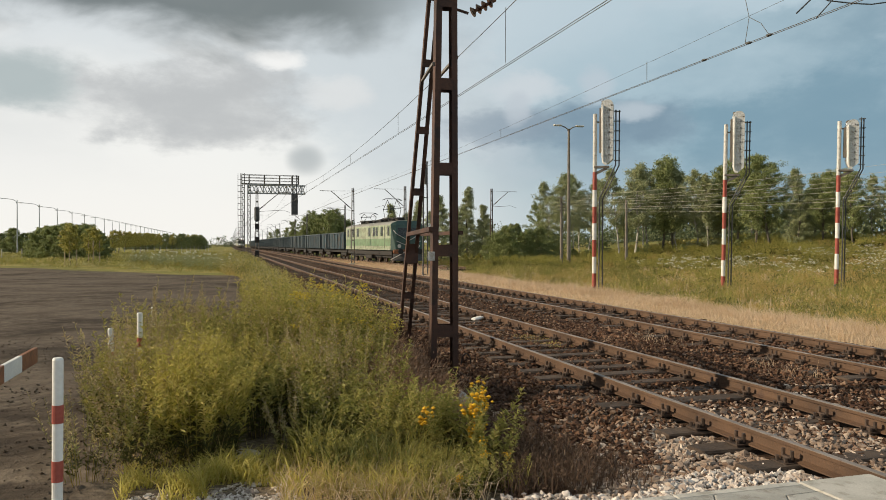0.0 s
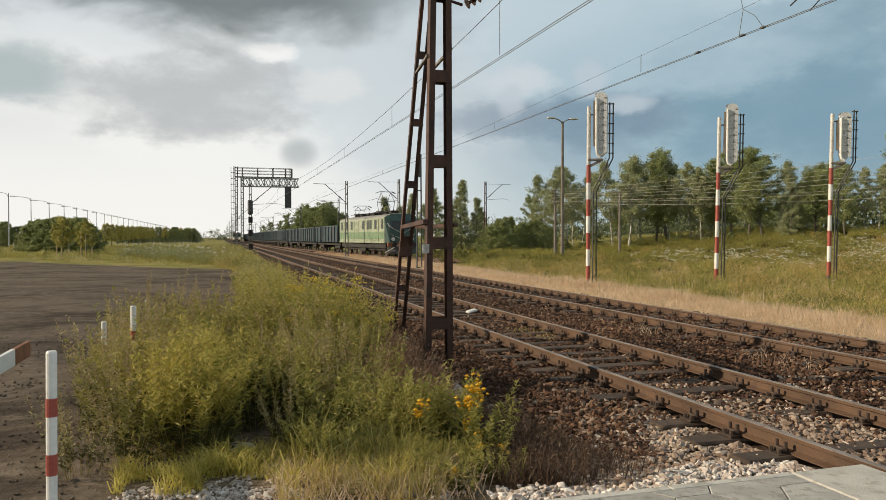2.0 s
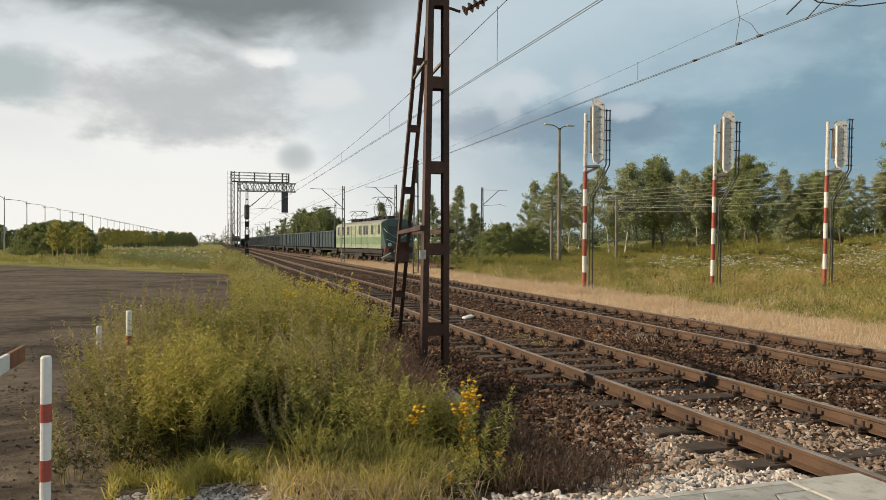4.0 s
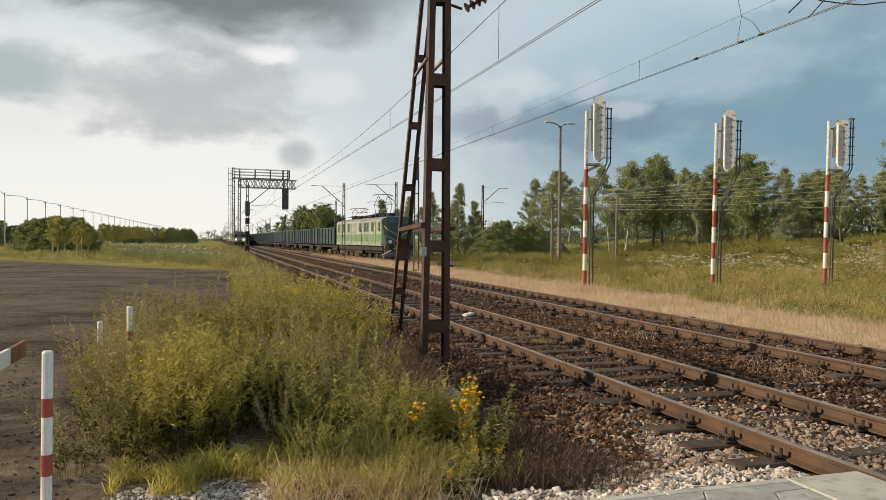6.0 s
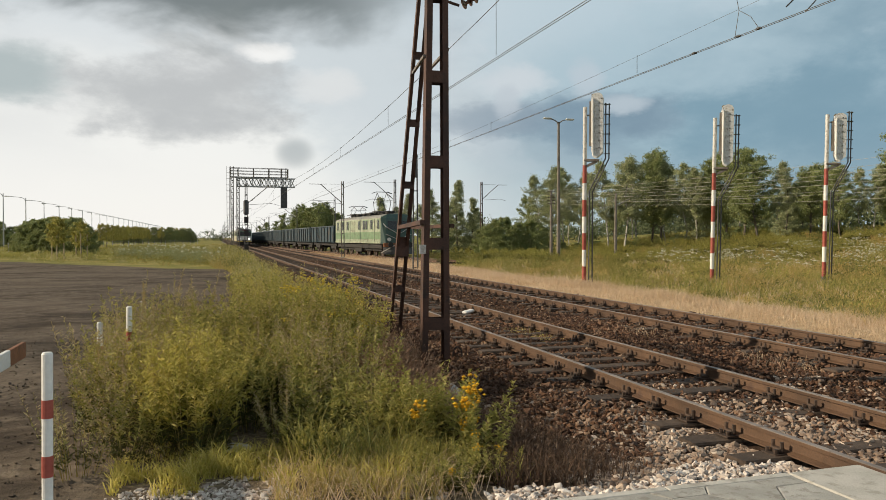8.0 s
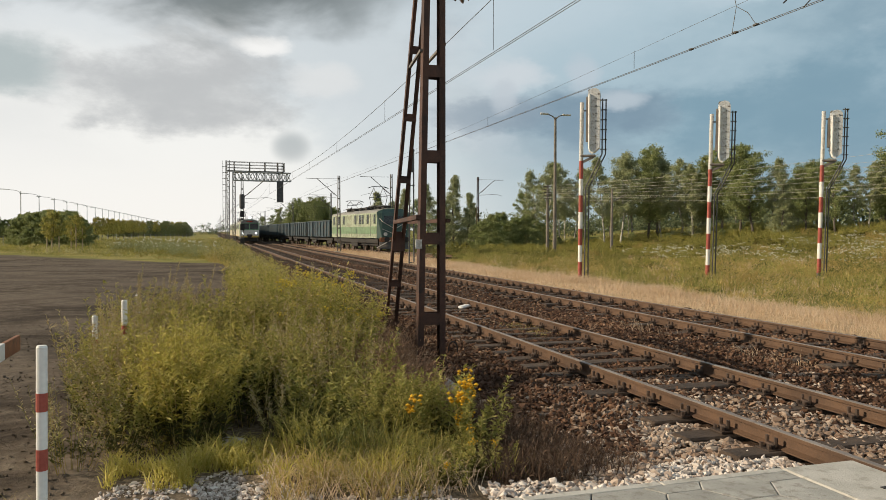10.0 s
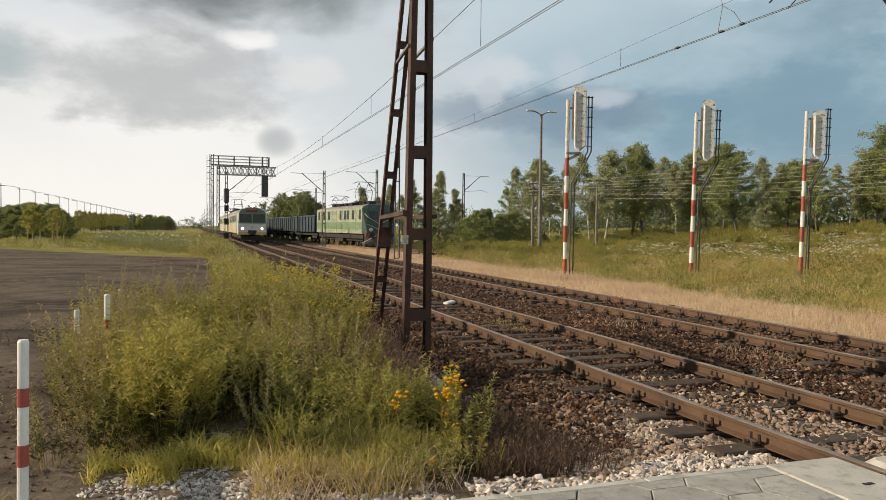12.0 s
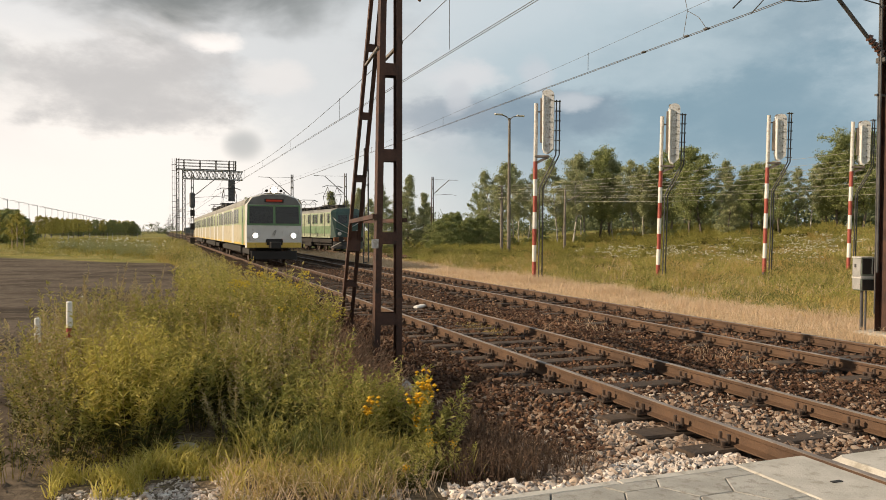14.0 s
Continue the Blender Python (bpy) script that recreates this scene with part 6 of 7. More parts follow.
    grass("withered_grass", "tall withered red-brown grass by the stay", x, y, rng.uniform(0.12, 0.62, n_of(x)) * (1.1 - 0.4 * step(x, 2.2, 2.75)), rng.uniform(0.004, 0.008, n_of(x)), rng.uniform(0.2, 1.1, n_of(x)), "grass_brown", rng)
    x, y = scatter(60, 2.0, 2.75, 4.9, 6.3, rng)
    tufts("dead_weeds", "dead dark brown weeds in the hollow", x, y, rng.uniform(0.12, 0.36, n_of(x)), 70, "weed_dead", rng, 0.03)
    x, y = scatter(90, 1.75, 2.6, 8.0, 13.0, rng, lambda x, y: x < 2.5)
    tufts("withered_weeds", "withered red-brown weeds round the mast", x, y, rng.uniform(0.25, 0.70, n_of(x)), 90, "grass_brown", rng, 0.04)
    x, y = scatter(110, 1.45, 2.3, 7.1, 9.8, rng, lambda x, y: (x > 0.178 * y) & (x < 0.262 * y))
    tufts("withered_weeds", "withered red-brown weeds beside the stay", x, y, rng.uniform(0.35, 0.80, n_of(x)), 110, "grass_brown", rng, 0.035)
    # green tuft between the rails, straw between the lines
    x, y = scatter(700, 5.45, 6.0, 12.0, 13.8, rng)
    grass("track_moss", "low green tuft between the rails", x, y, rng.uniform(0.05, 0.14, n_of(x)), rng.uniform(0.01, 0.02, n_of(x)), rng.uniform(0.3, 1.0, n_of(x)), "grass_green", rng)
    x, y = scatter(1500, 6.6, 8.1, 6, 15, rng, lambda x, y: patch(x, y, 2.1, 9) > 0.62)
    grass("track_straw", "straw tufts between the two lines", x, y, rng.uniform(0.06, 0.26, n_of(x)), rng.uniform(0.004, 0.008, n_of(x)), rng.uniform(0.2, 0.9, n_of(x)), "grass_dry", rng)
    # long grass on the strip between yard and line
    inside = lambda x, y: (x < 2.5 - 0.5 * patch(x, y, 1.0, 3)) & (x > 0.62 + 0.35 * patch(x, y, 1.3, 6) - 1.4 * step(y, 36, 52))
    x, y = scatter(22000, -0.9, 2.7, 13, 150, rng, inside, 2.0)
    hh = rng.uniform(0.35, 0.95, n_of(x)) * (0.55 + 0.6 * lump(x, y, 0.9, 14))
    grass("strip_grass", "long yellow-green grass between yard and line", x, y, hh, 0.006 + 0.0005 * y, rng.uniform(0.2, 1.1, n_of(x)), "grass_green", rng)
    for k, (count, mat, words) in enumerate(((190, "leaf_bright", "bright yellow-green herbs between yard and line"), (360, "leaf_pale", "pale seeding herbs between yard and line"), (280, "leaf_deep", "green herbs between yard and line"))):
        x, y = scatter(count, -0.8, 2.6, 14, 110, rng, lambda x, y: inside(x, y) & (lump(x, y, 2.0, 90 + k) > 0.4), 1.7)
        tufts("strip_herbs", words, x, y, rng.uniform(0.45, 1.05, n_of(x)), 110, mat, rng, 0.03)
    # dry straw verge beyond the lines
    x, y = scatter(85000, 10.75, 15.5, 6, 95, rng, lambda x, y: (x > 11.0 + 0.5 * patch(x, y, 2, 3)) & (x < 14 + 2.0 * patch(x, y, 0.5, 8)), 1.7)
    grass("straw_verge", "dry straw-coloured grass verge", x, y, rng.uniform(0.08, 0.36, n_of(x)) * (0.55 + 0.8 * step(x, 11.5, 14.5)) * (0.6 + 0.7 * lump(x, y, 0.9, 16)), 0.003 + 0.00045 * y, rng.uniform(0.3, 1.3, n_of(x)), "grass_dry", rng)
    # meadow: tussocks of green, olive and straw, in patches
    reach = lambda x, y: (x > 14.3 - 1.2 * patch(x, y, 0.8, 6)) & (x < 20 + 1.1 * y)
    for k, (count, mat, lo, hi, words) in enumerate(((50000, "grass_green", 0.22, 0.60, "tall green meadow grass"), (80000, "leaf_ochre", 0.22, 0.60, "ochre grass of the meadow"), (60000, "grass_dry", 0.22, 0.58, "dry seed heads standing in the meadow"))):
        take = (lambda x, y: lump(x, y, 3.2, 5) < 0.62, lambda x, y: (lump(x, y, 2.4, 9) > 0.36) & (np.hypot(x, y) < 56), lambda x, y: (lump(x, y, 3.2, 5) > 0.45) & (np.hypot(x, y) < 62))[k]
        x, y = scatter(count, 13.5, 66, 8, 90, rng, lambda x, y: reach(x, y) & take(x, y), 1.35)
        d = np.hypot(x, y)
        h = rng.uniform(lo, hi, n_of(x)) * (0.35 + 0.75 * lump(x, y, 1.3, 21 + k) + 0.45 * lump(x, y, 0.55, 33 + k)) * (0.55 + 0.45 * step(x, 14.5, 19))
        grass("meadow_grass", words, x, y, h, 0.003 + 0.00055 * d, rng.uniform(0.4, 1.5, n_of(x)), mat, rng)
    # bushy herb tufts, thickest where the ground is uneven
    for k, (count, mat, lo, hi, words) in enumerate(((1500, "leaf_herb", 0.35, 0.85, "olive herb tufts of the meadow"), (1900, "leaf_ochre", 0.30, 0.75, "ochre herb tufts of the meadow"), (800, "leaf_mid", 0.35, 0.95, "fresh green herb tufts of the meadow"))):
        x, y = scatter(count, 14.8, 62, 11, 78, rng, lambda x, y: reach(x, y) & (lump(x, y, 4.5, 70 + k) > 0.42) & ((k != 1) | (np.hypot(x, y) < 52)), 1.3)
        h = rng.uniform(lo, hi, n_of(x)) * (0.55 + 0.45 * step(x, 15, 20)) * (0.7 + 0.5 * lump(x, y, 6.0, 80 + k))
        tufts("meadow_herbs", words, x, y, h, 56, mat, rng)
    x, y = scatter(420, 15.2, 58, 14, 70, rng, lambda x, y: reach(x, y) & (lump(x, y, 3.5, 95) > 0.5), 1.2)
    tufts("meadow_herbs", "dark green leafy clumps in the meadow", x, y, rng.uniform(0.4, 1.0, n_of(x)) * (0.5 + 0.5 * step(x, 15, 21)), 90, "leaf_deep", rng)
    # taller growth round the feet of the poles
    for k, mat in enumerate(("grass_green", "leaf_mid", "leaf_herb")):
        x, y = scatter(4200, 16.2, 36, 20.5, 31, rng, lambda x, y: lump(x, y, 1.6, 40 + k) > 0.5)
        grass("tall_meadow_grass", "tall mixed grass and herbs in the meadow", x, y, rng.uniform(0.35, 0.8, n_of(x)) * (0.5 + 0.7 * lump(x, y, 1.1, 50 + k)), rng.uniform(0.010, 0.024, n_of(x)), rng.uniform(0.15, 0.8, n_of(x)), mat, rng)
    # white umbels
    x, y = scatter(5200, 18, 56, 20, 60, rng, lambda x, y: (lump(x, y, 3.0, 61) + 0.6 * lump(x, y, 0.9, 62) > 0.98) & (np.hypot(x, y) > 42) & (np.hypot(x, y) < 64) & (x > 0.60 * y))
    z = level(x, y)
    n = n_of(x)
    hub = np.stack([x, y, z + rng.uniform(0.6, 1.35, n)], -1)
    c = (hub[:, None] + rng.normal(0, 1, (n, 5, 3)) * (0.10, 0.10, 0.03)).reshape(-1, 3)
    a = rng.uniform(0, 2 * np.pi, len(c))
    dirs = np.stack([np.cos(a), np.sin(a), rng.uniform(-0.1, 0.5, len(c))], -1)
    v1 = leaf_arrays(c, dirs, np.tile((0.0, 0.0, 1.0), (len(c), 1)), np.full(len(c), 0.12), np.full(len(c), 0.11))
    tagged(new("white_flowers", arrays("white_flowers", *v1, "flower_white")), "white umbel flowers in the meadow", "flowers", kind="stuff")
    tagged(new("flower_stems", arrays("flower_stems", *stem_arrays(np.stack([x, y, z], -1), hub, 0.008, rng), "grass_green")), "thin green stems of meadow flowers", "flowers", kind="stuff")
    # far verge of the yard and the field behind it
    beyond = lambda x, y: (y > 46 - 1.25 * x * (x > -22) + 1.25 * 22 * (x <= -22) * 0.55) & (y < 150)
    x, y = scatter(16000, -60, 0, 40, 150, rng, beyond, 1.4)
    grass("field_grass", "pale grass at the far side of the yard", x, y, rng.uniform(0.12, 0.34, n_of(x)), 0.008 + 0.0003 * y, rng.uniform(0.5, 1.5, n_of(x)), "grass_green", rng)
    for k, (count, mat, words) in enumerate(((1300, "leaf_herb", "olive herb tufts beyond the yard"), (900, "leaf_pale", "pale herb tufts beyond the yard"), (600, "leaf_mid", "green herb tufts beyond the yard"))):
        x, y = scatter(count, -60, 0, 40, 150, rng, lambda x, y: beyond(x, y) & (lump(x, y, 6.0, 120 + k) > 0.4), 1.3)
        tufts("field_herbs", words, x, y, rng.uniform(0.2, 0.6, n_of(x)), 40, mat, rng)


def tree(kind, seed):
    """Trunk with rising limbs, each bearing sprays of small leaves; one metre high, to be sized when planted."""
    rng = np.random.default_rng(seed)
    #         bark, leaf, bare trunk, half width, limbs, sprays on a limb, leaves in a spray, leaf length
    spec = {"birch": ("bark_birch", "leaf_birch", 0.34, 0.20, 26, 7, 58, 0.0135), "broad": ("bark", "leaf_tree", 0.22, 0.25, 34, 7, 62, 0.0135),
            "cone": ("bark", "leaf_birch", 0.04, 0.21, 40, 6, 60, 0.014), "bush": ("bark", "leaf_tree", 0.02, 0.46, 34, 6, 80, 0.025), "small": ("bark", "leaf_mid", 0.34, 0.26, 20, 5, 40, 0.030)}
    bark, leaf, bare, wide, limbs, sprays, per, long = spec[kind]
    words = {"birch": "slender birch with a pale trunk and thin crown", "broad": "dense dark green broadleaf tree", "cone": "pointed green tree with an uneven crown", "bush": "rounded dense green bush", "small": "young tree with a small crown"}
    t = thing("bush" if kind == "bush" else "tree", words[kind], "bush" if kind == "bush" else "tree", "trees and bushes")
    wood = Shape()
    bend = rng.normal(0, 0.016, (6, 2)).cumsum(0)
    bend -= bend[0]
    line = [Vector((bend[k][0], bend[k][1], z)) for k, z in enumerate(np.linspace(-0.02, 0.93, 6))]
    wood.tube(line, {"birch": 0.0105, "bush": 0.008}.get(kind, 0.014), 7, 0.0025)
    lobes = rng.uniform(0, 2 * math.pi, 3)
    cs, rs = [], []
    for k in range(limbs):
        f = (k + rng.uniform(0, 1)) / limbs
        z = bare + (0.95 - bare) * f
        full = {"cone": (1 - f) ** 0.8 + 0.10, "birch": math.sin(math.pi * min(1, f * 0.86 + 0.16)) ** 0.75, "broad": math.sin(math.pi * (0.17 + 0.76 * f)) ** 0.7, "bush": math.sqrt(max(0.05, 1 - f * f)), "small": math.sin(math.pi * (0.2 + 0.72 * f)) ** 0.7}[kind]
        a = k * 2.4 + rng.uniform(-0.5, 0.5)
        reach = wide * full * rng.uniform(0.6, 1.12) * (1 + 0.28 * math.sin(2 * a + lobes[0]) * math.sin(6 * f + lobes[1]))
        rise = reach * rng.uniform(0.25, 1.0) * (0.5 if kind in ("bush", "cone") else 1.0)
        start = max(0.02, z - rise * 0.6)
        i = min(4, int((start + 0.02) / 0.19))
        root = line[i].lerp(line[i + 1], min(1.0, (start + 0.02) / 0.19 - i))
        end = Vector((root.x + math.cos(a) * reach, root.y + math.sin(a) * reach, min(0.985, start + rise)))
        mid = root.lerp(end, 0.5) + Vector((0, 0, 0.10 * reach))
        wood.tube([root, mid, end], 0.0042 * (1.3 - f), 4, 0.0009)
        for j in range(sprays):
            g = 0.30 + 0.72 * (j + rng.uniform(0, 1)) / sprays
            p = root.lerp(mid, g * 2) if g < 0.5 else mid.lerp(end, g * 2 - 1)
            cs.append((p.x + rng.normal(0, 0.10 * reach), p.y + rng.normal(0, 0.10 * reach), p.z + rng.normal(0, 0.012)))
            rs.append(rng.uniform(0.020, 0.046) * (1.5 if kind in ("bush", "small") else 1.0) * (1.15 if kind == "broad" else 1.0))
    part("trunk", wood, bark, t)
    cs, rs = np.array(cs), np.array(rs)
    c = (cs[:, None] + rng.normal(0, 0.55, (len(cs), per, 3)).clip(-1.1, 1.1) * rs[:, None, None] * (1, 1, 0.75)).reshape(-1, 3)
    c[:, 2] = np.maximum(c[:, 2], 0.01)
    n = len(c)
    d = unit(rng.normal(0, 1, (n, 3)) + (0, 0, -0.5 if kind == "birch" else -0.2))
    size = rng.uniform(0.7, 1.3, n) * long
    part("crown", arrays("crown", *leaf_arrays(c, d, unit(rng.normal(0, 1, (n, 3)) + (0, 0, 0.6)), size, size * 0.72), leaf), "", t, "uneven leafy crown")
    return t


PROTOS, PLANTS, TREE_RNG = {}, {}, random.Random(17)


def plant(kind, *spots):
    """Trees of a kind, each at its east, north and height."""
    if kind not in PROTOS:
        PROTOS[kind] = [tree(kind, 50 + 7 * j + len(kind)) for j in range({"birch": 5, "broad": 5, "bush": 3, "cone": 3}.get(kind, 2))]
        PLANTS[kind] = 0
    for x, y, h in spots:
        i = PLANTS[kind]
        PLANTS[kind] += 1
        p, q = PROTOS[kind][i % len(PROTOS[kind])], TREE_RNG.uniform(0.9, 1.15)
        m = pose(x, y, float(level(x, y)) - 0.05, TREE_RNG.uniform(-4, 4), TREE_RNG.uniform(-4, 4), TREE_RNG.uniform(0, 360)) @ Matrix.Diagonal((h * q, h * q, h, 1))
        ob = p if i < len(PROTOS[kind]) else copy_thing(p, pose(0, 0, 0))
        ob.matrix_basis = m


def build_trees():
    plant("birch", (38.7, 85.0, 10.1), (37.7, 79.7, 10.5), (40.6, 81.9, 10.7), (40.1, 77.5, 9.8), (42.1, 73.7, 10.5), (43.3, 72.6, 10.5), (47.5, 76.7, 10.9), (49.5, 70.3, 9.3), (49.8, 68.5, 8.6), (57.4, 65.4, 8.3), (60.9, 57.7, 6.8), (59.0, 54.4, 6.8), (49.6, 73.8, 9.9))
    plant("broad", (48.6, 75.3, 11.3), (49.4, 74.4, 10.8), (51.8, 68.9, 9.3), (52.6, 67.3, 9.8), (51.6, 63.1, 9.9), (52.3, 61.8, 9.2), (55.8, 58.7, 7.1), (59.5, 60.8, 7.6), (56.6, 55.9, 7.0), (61.2, 54.6, 7.5), (61.3, 53.3, 8.2), (61.0, 51.7, 9.7), (62.1, 51.2, 9.8), (66.2, 52.4, 9.5), (65.3, 49.6, 8.4))
    plant("cone", (53.8, 59.8, 7.0), (55.7, 61.0, 5.7), (50.4, 69.1, 8.1))
    plant("cone", (28.0, 86.2, 9.4), (26.6, 85.0, 7.0), (29.4, 84.6, 7.2), (23.7, 81.7, 8.3), (21.7, 86.3, 7.6), (18.1, 83.3, 7))
    plant("birch", (29, 90.5, 7.1), (32.1, 89.6, 6.2), (21.6, 92.7, 6.4), (25.2, 91.6, 6.6))
    plant("bush", (27.9, 73.1, 4.2), (31.8, 79.2, 4.6), (31.2, 73.9, 3.8), (32.5, 73.6, 4.2), (36.4, 78.8, 3.3), (41.1, 76.5, 2.3), (27.9, 75.5, 3.5))
    plant("broad", (19.1, 217.4, 9.2), (20.8, 205.9, 10.6), (23.2, 208.6, 12), (25.4, 195.8, 11.6), (27.8, 201, 12), (29.6, 210, 11.2), (31.9, 206.6, 9.5), (14.5, 277, 6.8), (17.7, 276.1, 8), (20.9, 275.2, 8.4))
    plant("bush", (20.5, 203, 7.5), (22.8, 204, 9.4), (25.0, 200, 10.6), (27.2, 203, 10.8), (29.3, 206, 10.2), (31.2, 205, 8.6), (17.8, 215, 6.2))
    plant("bush", (-18.2, 92.4, 4.2), (-17, 92, 4.3), (-19.8, 94, 4.1), (-15.8, 90.6, 4.2), (-20.6, 95.6, 3.9), (-14, 88.9, 3.5), (-18.5, 94.5, 4.2))
    plant("bush", (-19, 93, 4.0), (-15.3, 92, 4.2), (-21, 95, 3.6), (-22, 97.8, 3.1), (-20.2, 96.7, 4.1), (-17.6, 91, 4.2), (-16.2, 91.1, 4.1), (-14.5, 89, 3.7), (-13.1, 88.4, 2.9))
    for i in range(13):
        plant("birch" if i % 3 else "broad", (42 + 2.5 * i + 1.5 * math.sin(i * 2.3), 93 - 2.3 * i + 2 * math.cos(i * 1.7), 7.6 + 1.2 * math.sin(i * 1.9)))
    for i in range(22):
        plant("bush", (37 + 1.35 * i + math.sin(i * 3.1), 80 - 1.45 * i + 1.5 * math.cos(i * 2.2), 1.05 + 0.45 * math.sin(i * 1.3)))
    for i in range(16):
        plant("small", (-16.6 - 3.6 * math.sin(i * 0.22) + 0.25 * i * (i > 9), 119 + 13.6 * i, 4.0 + 0.13 * i))
    plant("small", (-12.7, 68.3, 3.6), (-11.5, 72.1, 3.4))
    # dark trees behind the road, and a hedge along the far side of the field
    plant("bush", *[(-50 + 1.9 * i, 176 - 2.0 * i + 3 * math.sin(i * 2.1), 4.7 + 0.6 * math.sin(i * 1.7)) for i in range(9)])
    plant("bush", *[(-30 + 1.7 * i, 246 + 2.2 * i + 3 * math.sin(i * 1.3), 5.0 + 0.6 * math.sin(i * 2.3)) for i in range(14)])
    for x, y in ((-12.7, 68.3), (-11.5, 72.1)):
        for dx, dy in ((-0.45, 0.1), (0.0, -0.35), (0.45, 0.1)):
            k = thing("tree_stake", "pale wooden stake beside a young tree", "stake", "tree stakes", at=pose(x + dx, y + dy, float(level(x, y))))
            part("post", Shape().tube([(0, 0, -0.1), (0, 0, 2.1)], 0.05, 6), "stake_wood", k)
            part("point", Shape().tube([(0, 0, 2.1), (0, 0, 2.16)], 0.05, 6, 0.02), "stake_wood", k)


def far_woods():
    rng = np.random.default_rng(77)
    cs = []
    for x0, x1, y, h, n in ((-420, 10, 520, 7.0, 260), (-160, -62, 190, 3.6, 60), (40, 420, 480, 12, 160), (70, 170, 118, 7.5, 130), (36, 95, 104, 3.2, 120)):
        x = rng.uniform(x0, x1, n)
        hh = h * rng.uniform(0.35, 1.0, n)
        for k in range(4):
            cs.append(np.stack([x + rng.normal(0, 2.0, n), y + rng.normal(0, 4, n), level(x, np.full(n, y)) + hh * rng.uniform(0.1, 1.0, n), np.full(n, h)], -1))
    cs = np.concatenate(cs)
    c = (cs[:, None, :3] + rng.normal(0, 0.13, (len(cs), 22, 3)) * cs[:, None, 3:4] * (1.2, 1.2, 0.8)).reshape(-1, 3)
    s = np.repeat(cs[:, 3], 22) * rng.uniform(0.07, 0.14, len(c))
    d = unit(rng.normal(0, 1, (len(c), 3)))
    tagged(new("far_woods", arrays("far_woods", *leaf_arrays(c, d, unit(rng.normal(0, 1, (len(c), 3))), s, s * 0.8), "far_green")), "distant hedges and woods", "woods", kind="stuff")


def fence():
    t = thing("wire_fence", "low wire fence with pale posts beyond the yard", "fence", at=pose(0, 0, 0))
    pm = Shape().tube([(0, 0, 0), (0, 0, 1.3)], 0.05, 6).mesh("post", "galv")
    for k in range(26):
        part("post", pm, "", t, at=pose(-24 + 0.75 * k, 92 + 5.2 * k, float(level(-24, 92)) - 0.05))
    for z in (0.4, 0.8, 1.15):
        part("strand", Shape().tube([(-24, 92, z - 0.1), (-5.25, 222, z - 0.1)], 0.012, 4), "wire", t)


def stones(name, label, n, x0, x1, y0, y1, size, mat, rng, keep=None, lift=0.0, near=None, coarse=False):
    """Loose angular stones, each a crushed lump of twelve corners, or of six where they lie far off."""
    g = (1 + 5 ** 0.5) / 2
    ico = unit(np.array([(-1, g, 0), (1, g, 0), (-1, -g, 0), (1, -g, 0), (0, -1, g), (0, 1, g), (0, -1, -g), (0, 1, -g), (g, 0, -1), (g, 0, 1), (-g, 0, -1), (-g, 0, 1)]))
    tri = np.array([(0, 11, 5), (0, 5, 1), (0, 1, 7), (0, 7, 10), (0, 10, 11), (1, 5, 9), (5, 11, 4), (11, 10, 2), (10, 7, 6), (7, 1, 8), (3, 9, 4), (3, 4, 2), (3, 2, 6), (3, 6, 8), (3, 8, 9), (4, 9, 5), (2, 4, 11), (6, 2, 10), (8, 6, 7), (9, 8, 1)])
    if coarse:
        ico = np.array([(1, 0, 0), (-1, 0, 0), (0, 1, 0), (0, -1, 0), (0, 0, 1), (0, 0, -1)], float)
        tri = np.array([(0, 2, 4), (2, 1, 4), (1, 3, 4), (3, 0, 4), (2, 0, 5), (1, 2, 5), (3, 1, 5), (0, 3, 5)])
    m = len(ico)
    x, y = scatter(n, x0, x1, y0, y1, rng, keep, near)
    n = len(x)
    q = rng.normal(0, 1, (n, 4))
    q /= np.linalg.norm(q, axis=1, keepdims=True)
    a, b, c, d = q.T
    rot = np.stack([np.stack([1 - 2 * (c * c + d * d), 2 * (b * c - a * d), 2 * (b * d + a * c)], -1), np.stack([2 * (b * c + a * d), 1 - 2 * (b * b + d * d), 2 * (c * d - a * b)], -1), np.stack([2 * (b * d - a * c), 2 * (c * d + a * b), 1 - 2 * (b * b + c * c)], -1)], 1)
    v = ico[None] * rng.uniform(0.5, 1.35, (n, m, 1)) * rng.uniform(0.35, 1.2, (n, 1, 3))
    r = size * rng.lognormal(0, 0.28, n)
    v = np.einsum("nij,nkj->nki", rot, v) * r[:, None, None]
    v[..., 2] *= 0.8
    z = level(x, y) + lift + rng.uniform(-0.4, 0.55, n) * size
    v += np.stack([x, y, z], -1)[:, None]
    me = arrays(name, v.reshape(-1, 3), (tri[None] + m * np.arange(n)[:, None, None]).reshape(-1, 3), mat)
    return thing(name, label, "stones", kind="stuff", data=me)


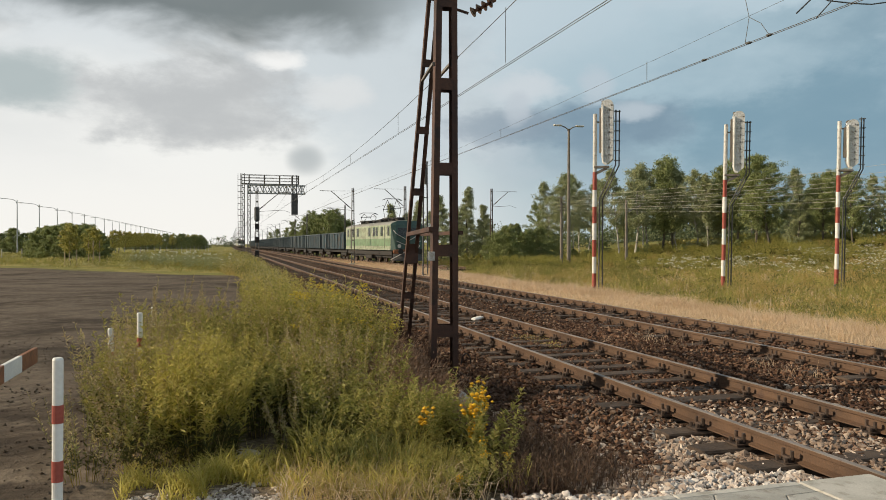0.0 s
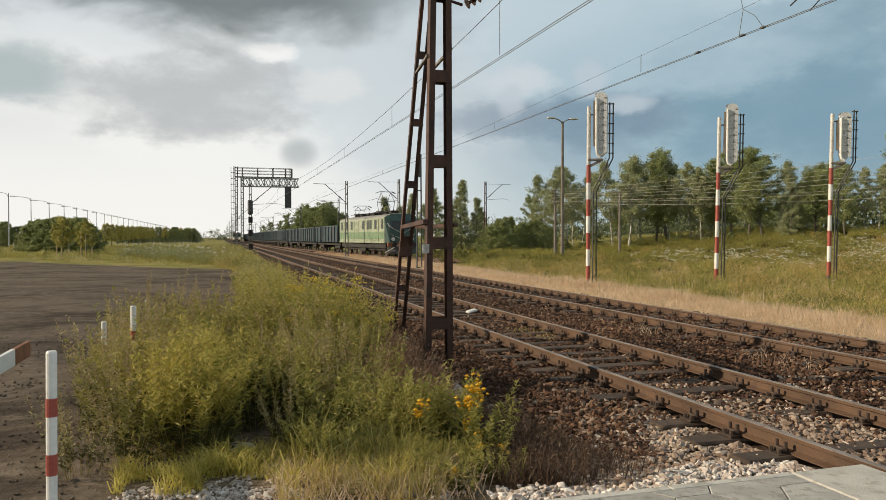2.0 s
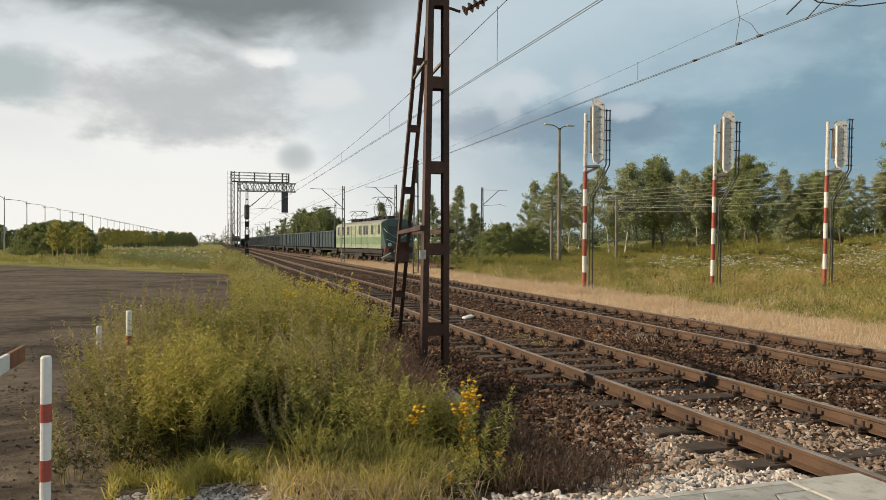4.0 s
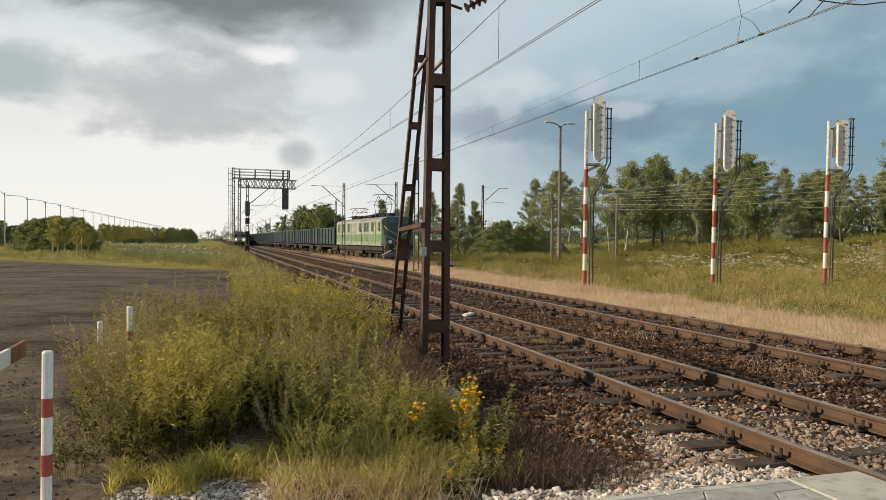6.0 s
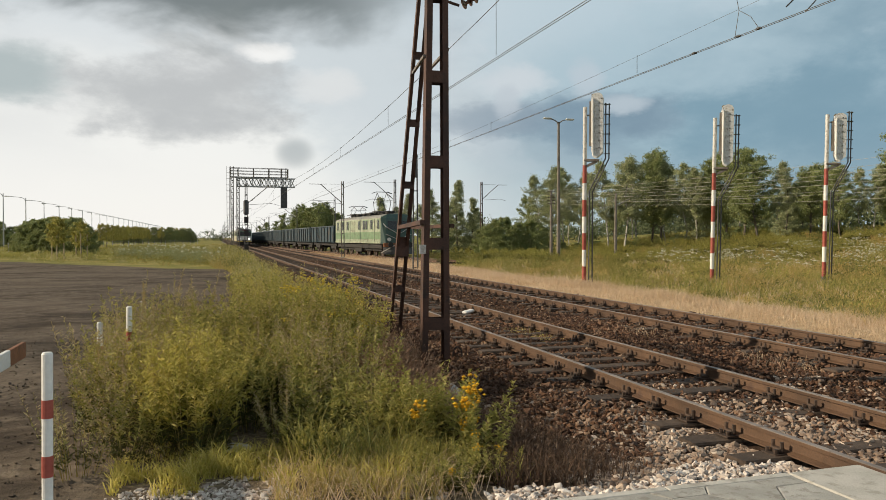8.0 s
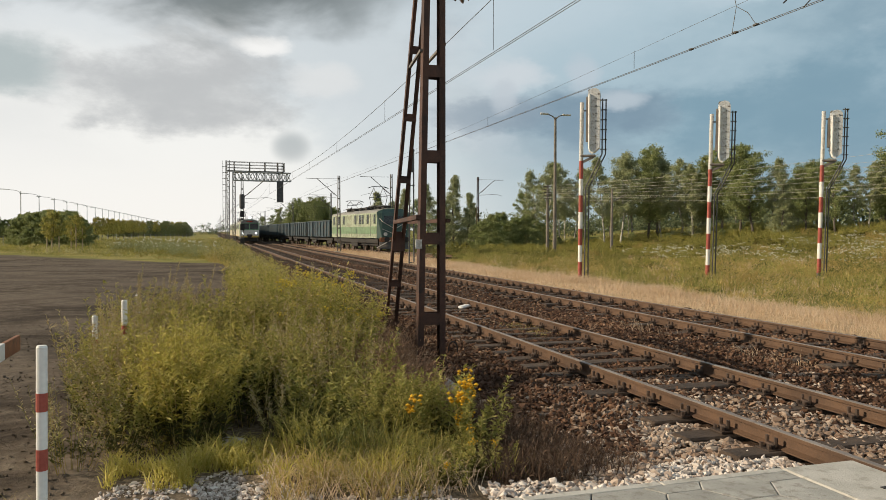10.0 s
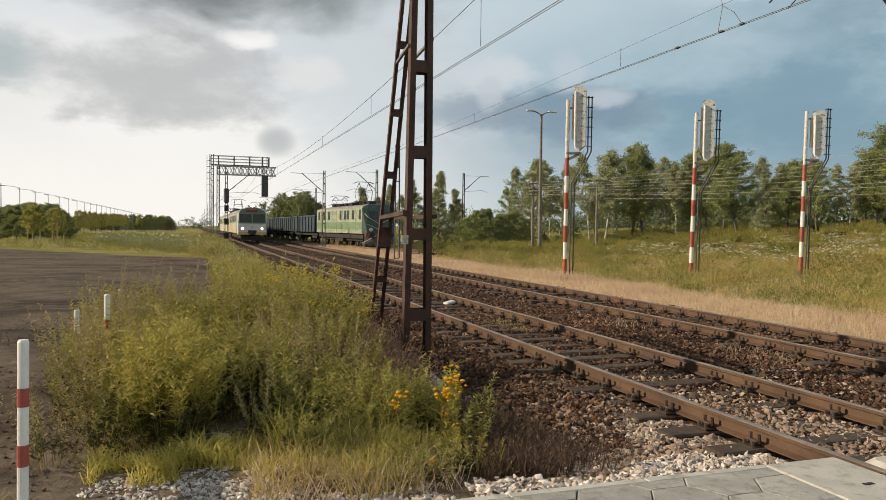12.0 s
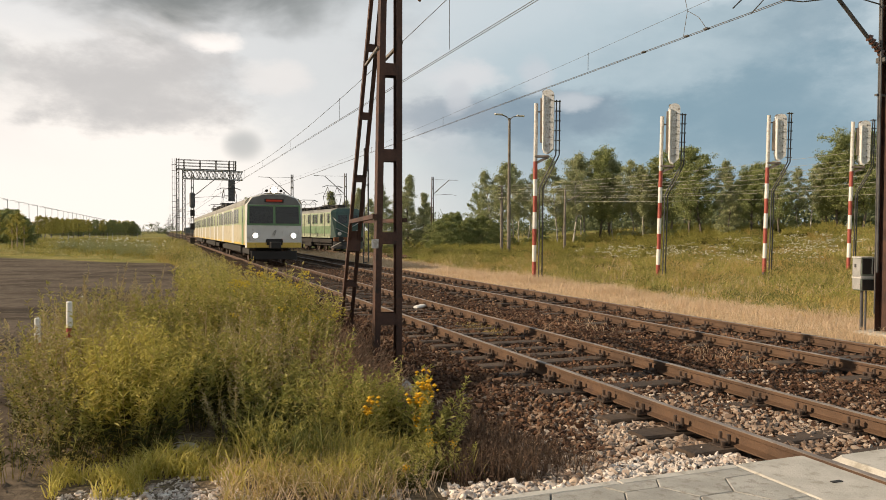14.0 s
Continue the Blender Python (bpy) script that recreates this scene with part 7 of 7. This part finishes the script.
def build_stones():
    rng = np.random.default_rng(41)

    def off_sleeper(x, y):
        """Few stones on the sleepers, none on or beside the rails' feet."""
        on = (np.abs((y + 29.7 + 0.3) % 0.60 - 0.3) < 0.13) & ((np.abs(x - NEAR) < 1.3) | (np.abs(x - FAR) < 1.3))
        rail = np.zeros(len(x), bool)
        for c in (NEAR, FAR):
            for s in (-1, 1):
                rail |= np.abs(x - c - s * GAUGE) < 0.10
        slab = (y < 4.33)
        return ~rail & ~slab & (~on | (rng.uniform(0, 1, len(x)) < 0.35 + 0.55 * step(x, 4.2, 4.9)))

    near_edge = lambda x, y: rng.uniform(0, 1, len(x)) < 1.1 - 0.95 * step(y + 0.25 * np.sin(x * 2.0) - 0.95 * (x - 3.0), 4.9, 6.6)
    stones("pale_ballast", "pale crushed ballast stones beside the crossing", 15000, 1.75, 4.6, 4.3, 8.2, 0.029, "stone_pale", rng, lambda x, y: off_sleeper(x, y) & near_edge(x, y) & (x > 2.2 + 0.3 * np.sin(y * 3) - 1.0 * (y < 4.7)), 0.015)
    stones("pale_ballast", "pale ballast between the rails near the crossing", 8000, 4.5, 7.6, 4.3, 8.0, 0.029, "stone_pale", rng, lambda x, y: off_sleeper(x, y) & (rng.uniform(0, 1, len(x)) < 1.05 - 0.95 * step(y + 0.3 * np.sin(x * 2.2) + 0.7 * (x - 5.3), 5.0, 7.2)), 0.05)
    stones("rusty_ballast", "rust-stained ballast stones between the rails", 30000, 3.0, 11.0, 4.3, 16.0, 0.033, "stone_rust", rng, lambda x, y: off_sleeper(x, y) & ((y > 5.1 + 0.7 * (x - 2.6) + 0.3 * np.sin(x * 5)) | (x > 4.65)), 0.045, coarse=True)
    stones("pale_ballast", "small pale stones heaped against the pavement", 5200, 1.7, 4.47, 4.31, 5.9, 0.026, "stone_white", rng, lambda x, y: (y < 4.62 + 0.62 * step(x, 2.4, 4.4) + 0.12 * np.sin(x * 4)), 0.045)
    stones("rusty_ballast", "rust-stained ballast stones along the lines", 15000, 3.0, 11.0, 14.0, 60.0, 0.042, "stone_rust", rng, off_sleeper, 0.04, 1.7, True)
    # rust-dark stones also stand in for the shadow of mast and weeds
    stones("rusty_ballast", "dark ballast stones standing in for shade round the mast's foot", 5000, 2.0, 3.9, 5.0, 14.0, 0.030, "stone_rust", rng, None, 0.01, coarse=True)
    stones("scattered_stones", "scattered pale stones at the pavement's edge", 8500, -0.75, 1.6, 4.32, 5.75, 0.017, "stone_white", rng, lambda x, y: (lump(x, y, 0.12, 7) > 0.3) & (rng.uniform(0, 1, len(x)) < 1.6 - step(y, 4.7, 5.6)) & (x > -0.62 + 0.2 * np.sin(y * 9)) & (y < 4.95 + 0.7 * step(0.7 - x, 0, 0.4) + 0.1 * np.sin(x * 6)), 0.0)
    stones("scattered_stones", "small clods and pebbles on the yard", 5000, -9, -0.9, 4.4, 16, 0.020, "ground", rng, None, 0.0, 1.6, True)


build_stones()
build_weeds()
build_grass()
build_trees()
far_woods()
fence()


# ---- what moves ----
def motions():
    rows = [(k * 0.25, pose(NEAR, 38.0 + 19.15 * (14.0 - k * 0.25), 0)) for k in range(57)]
    walk(TRAIN, rows)


motions()
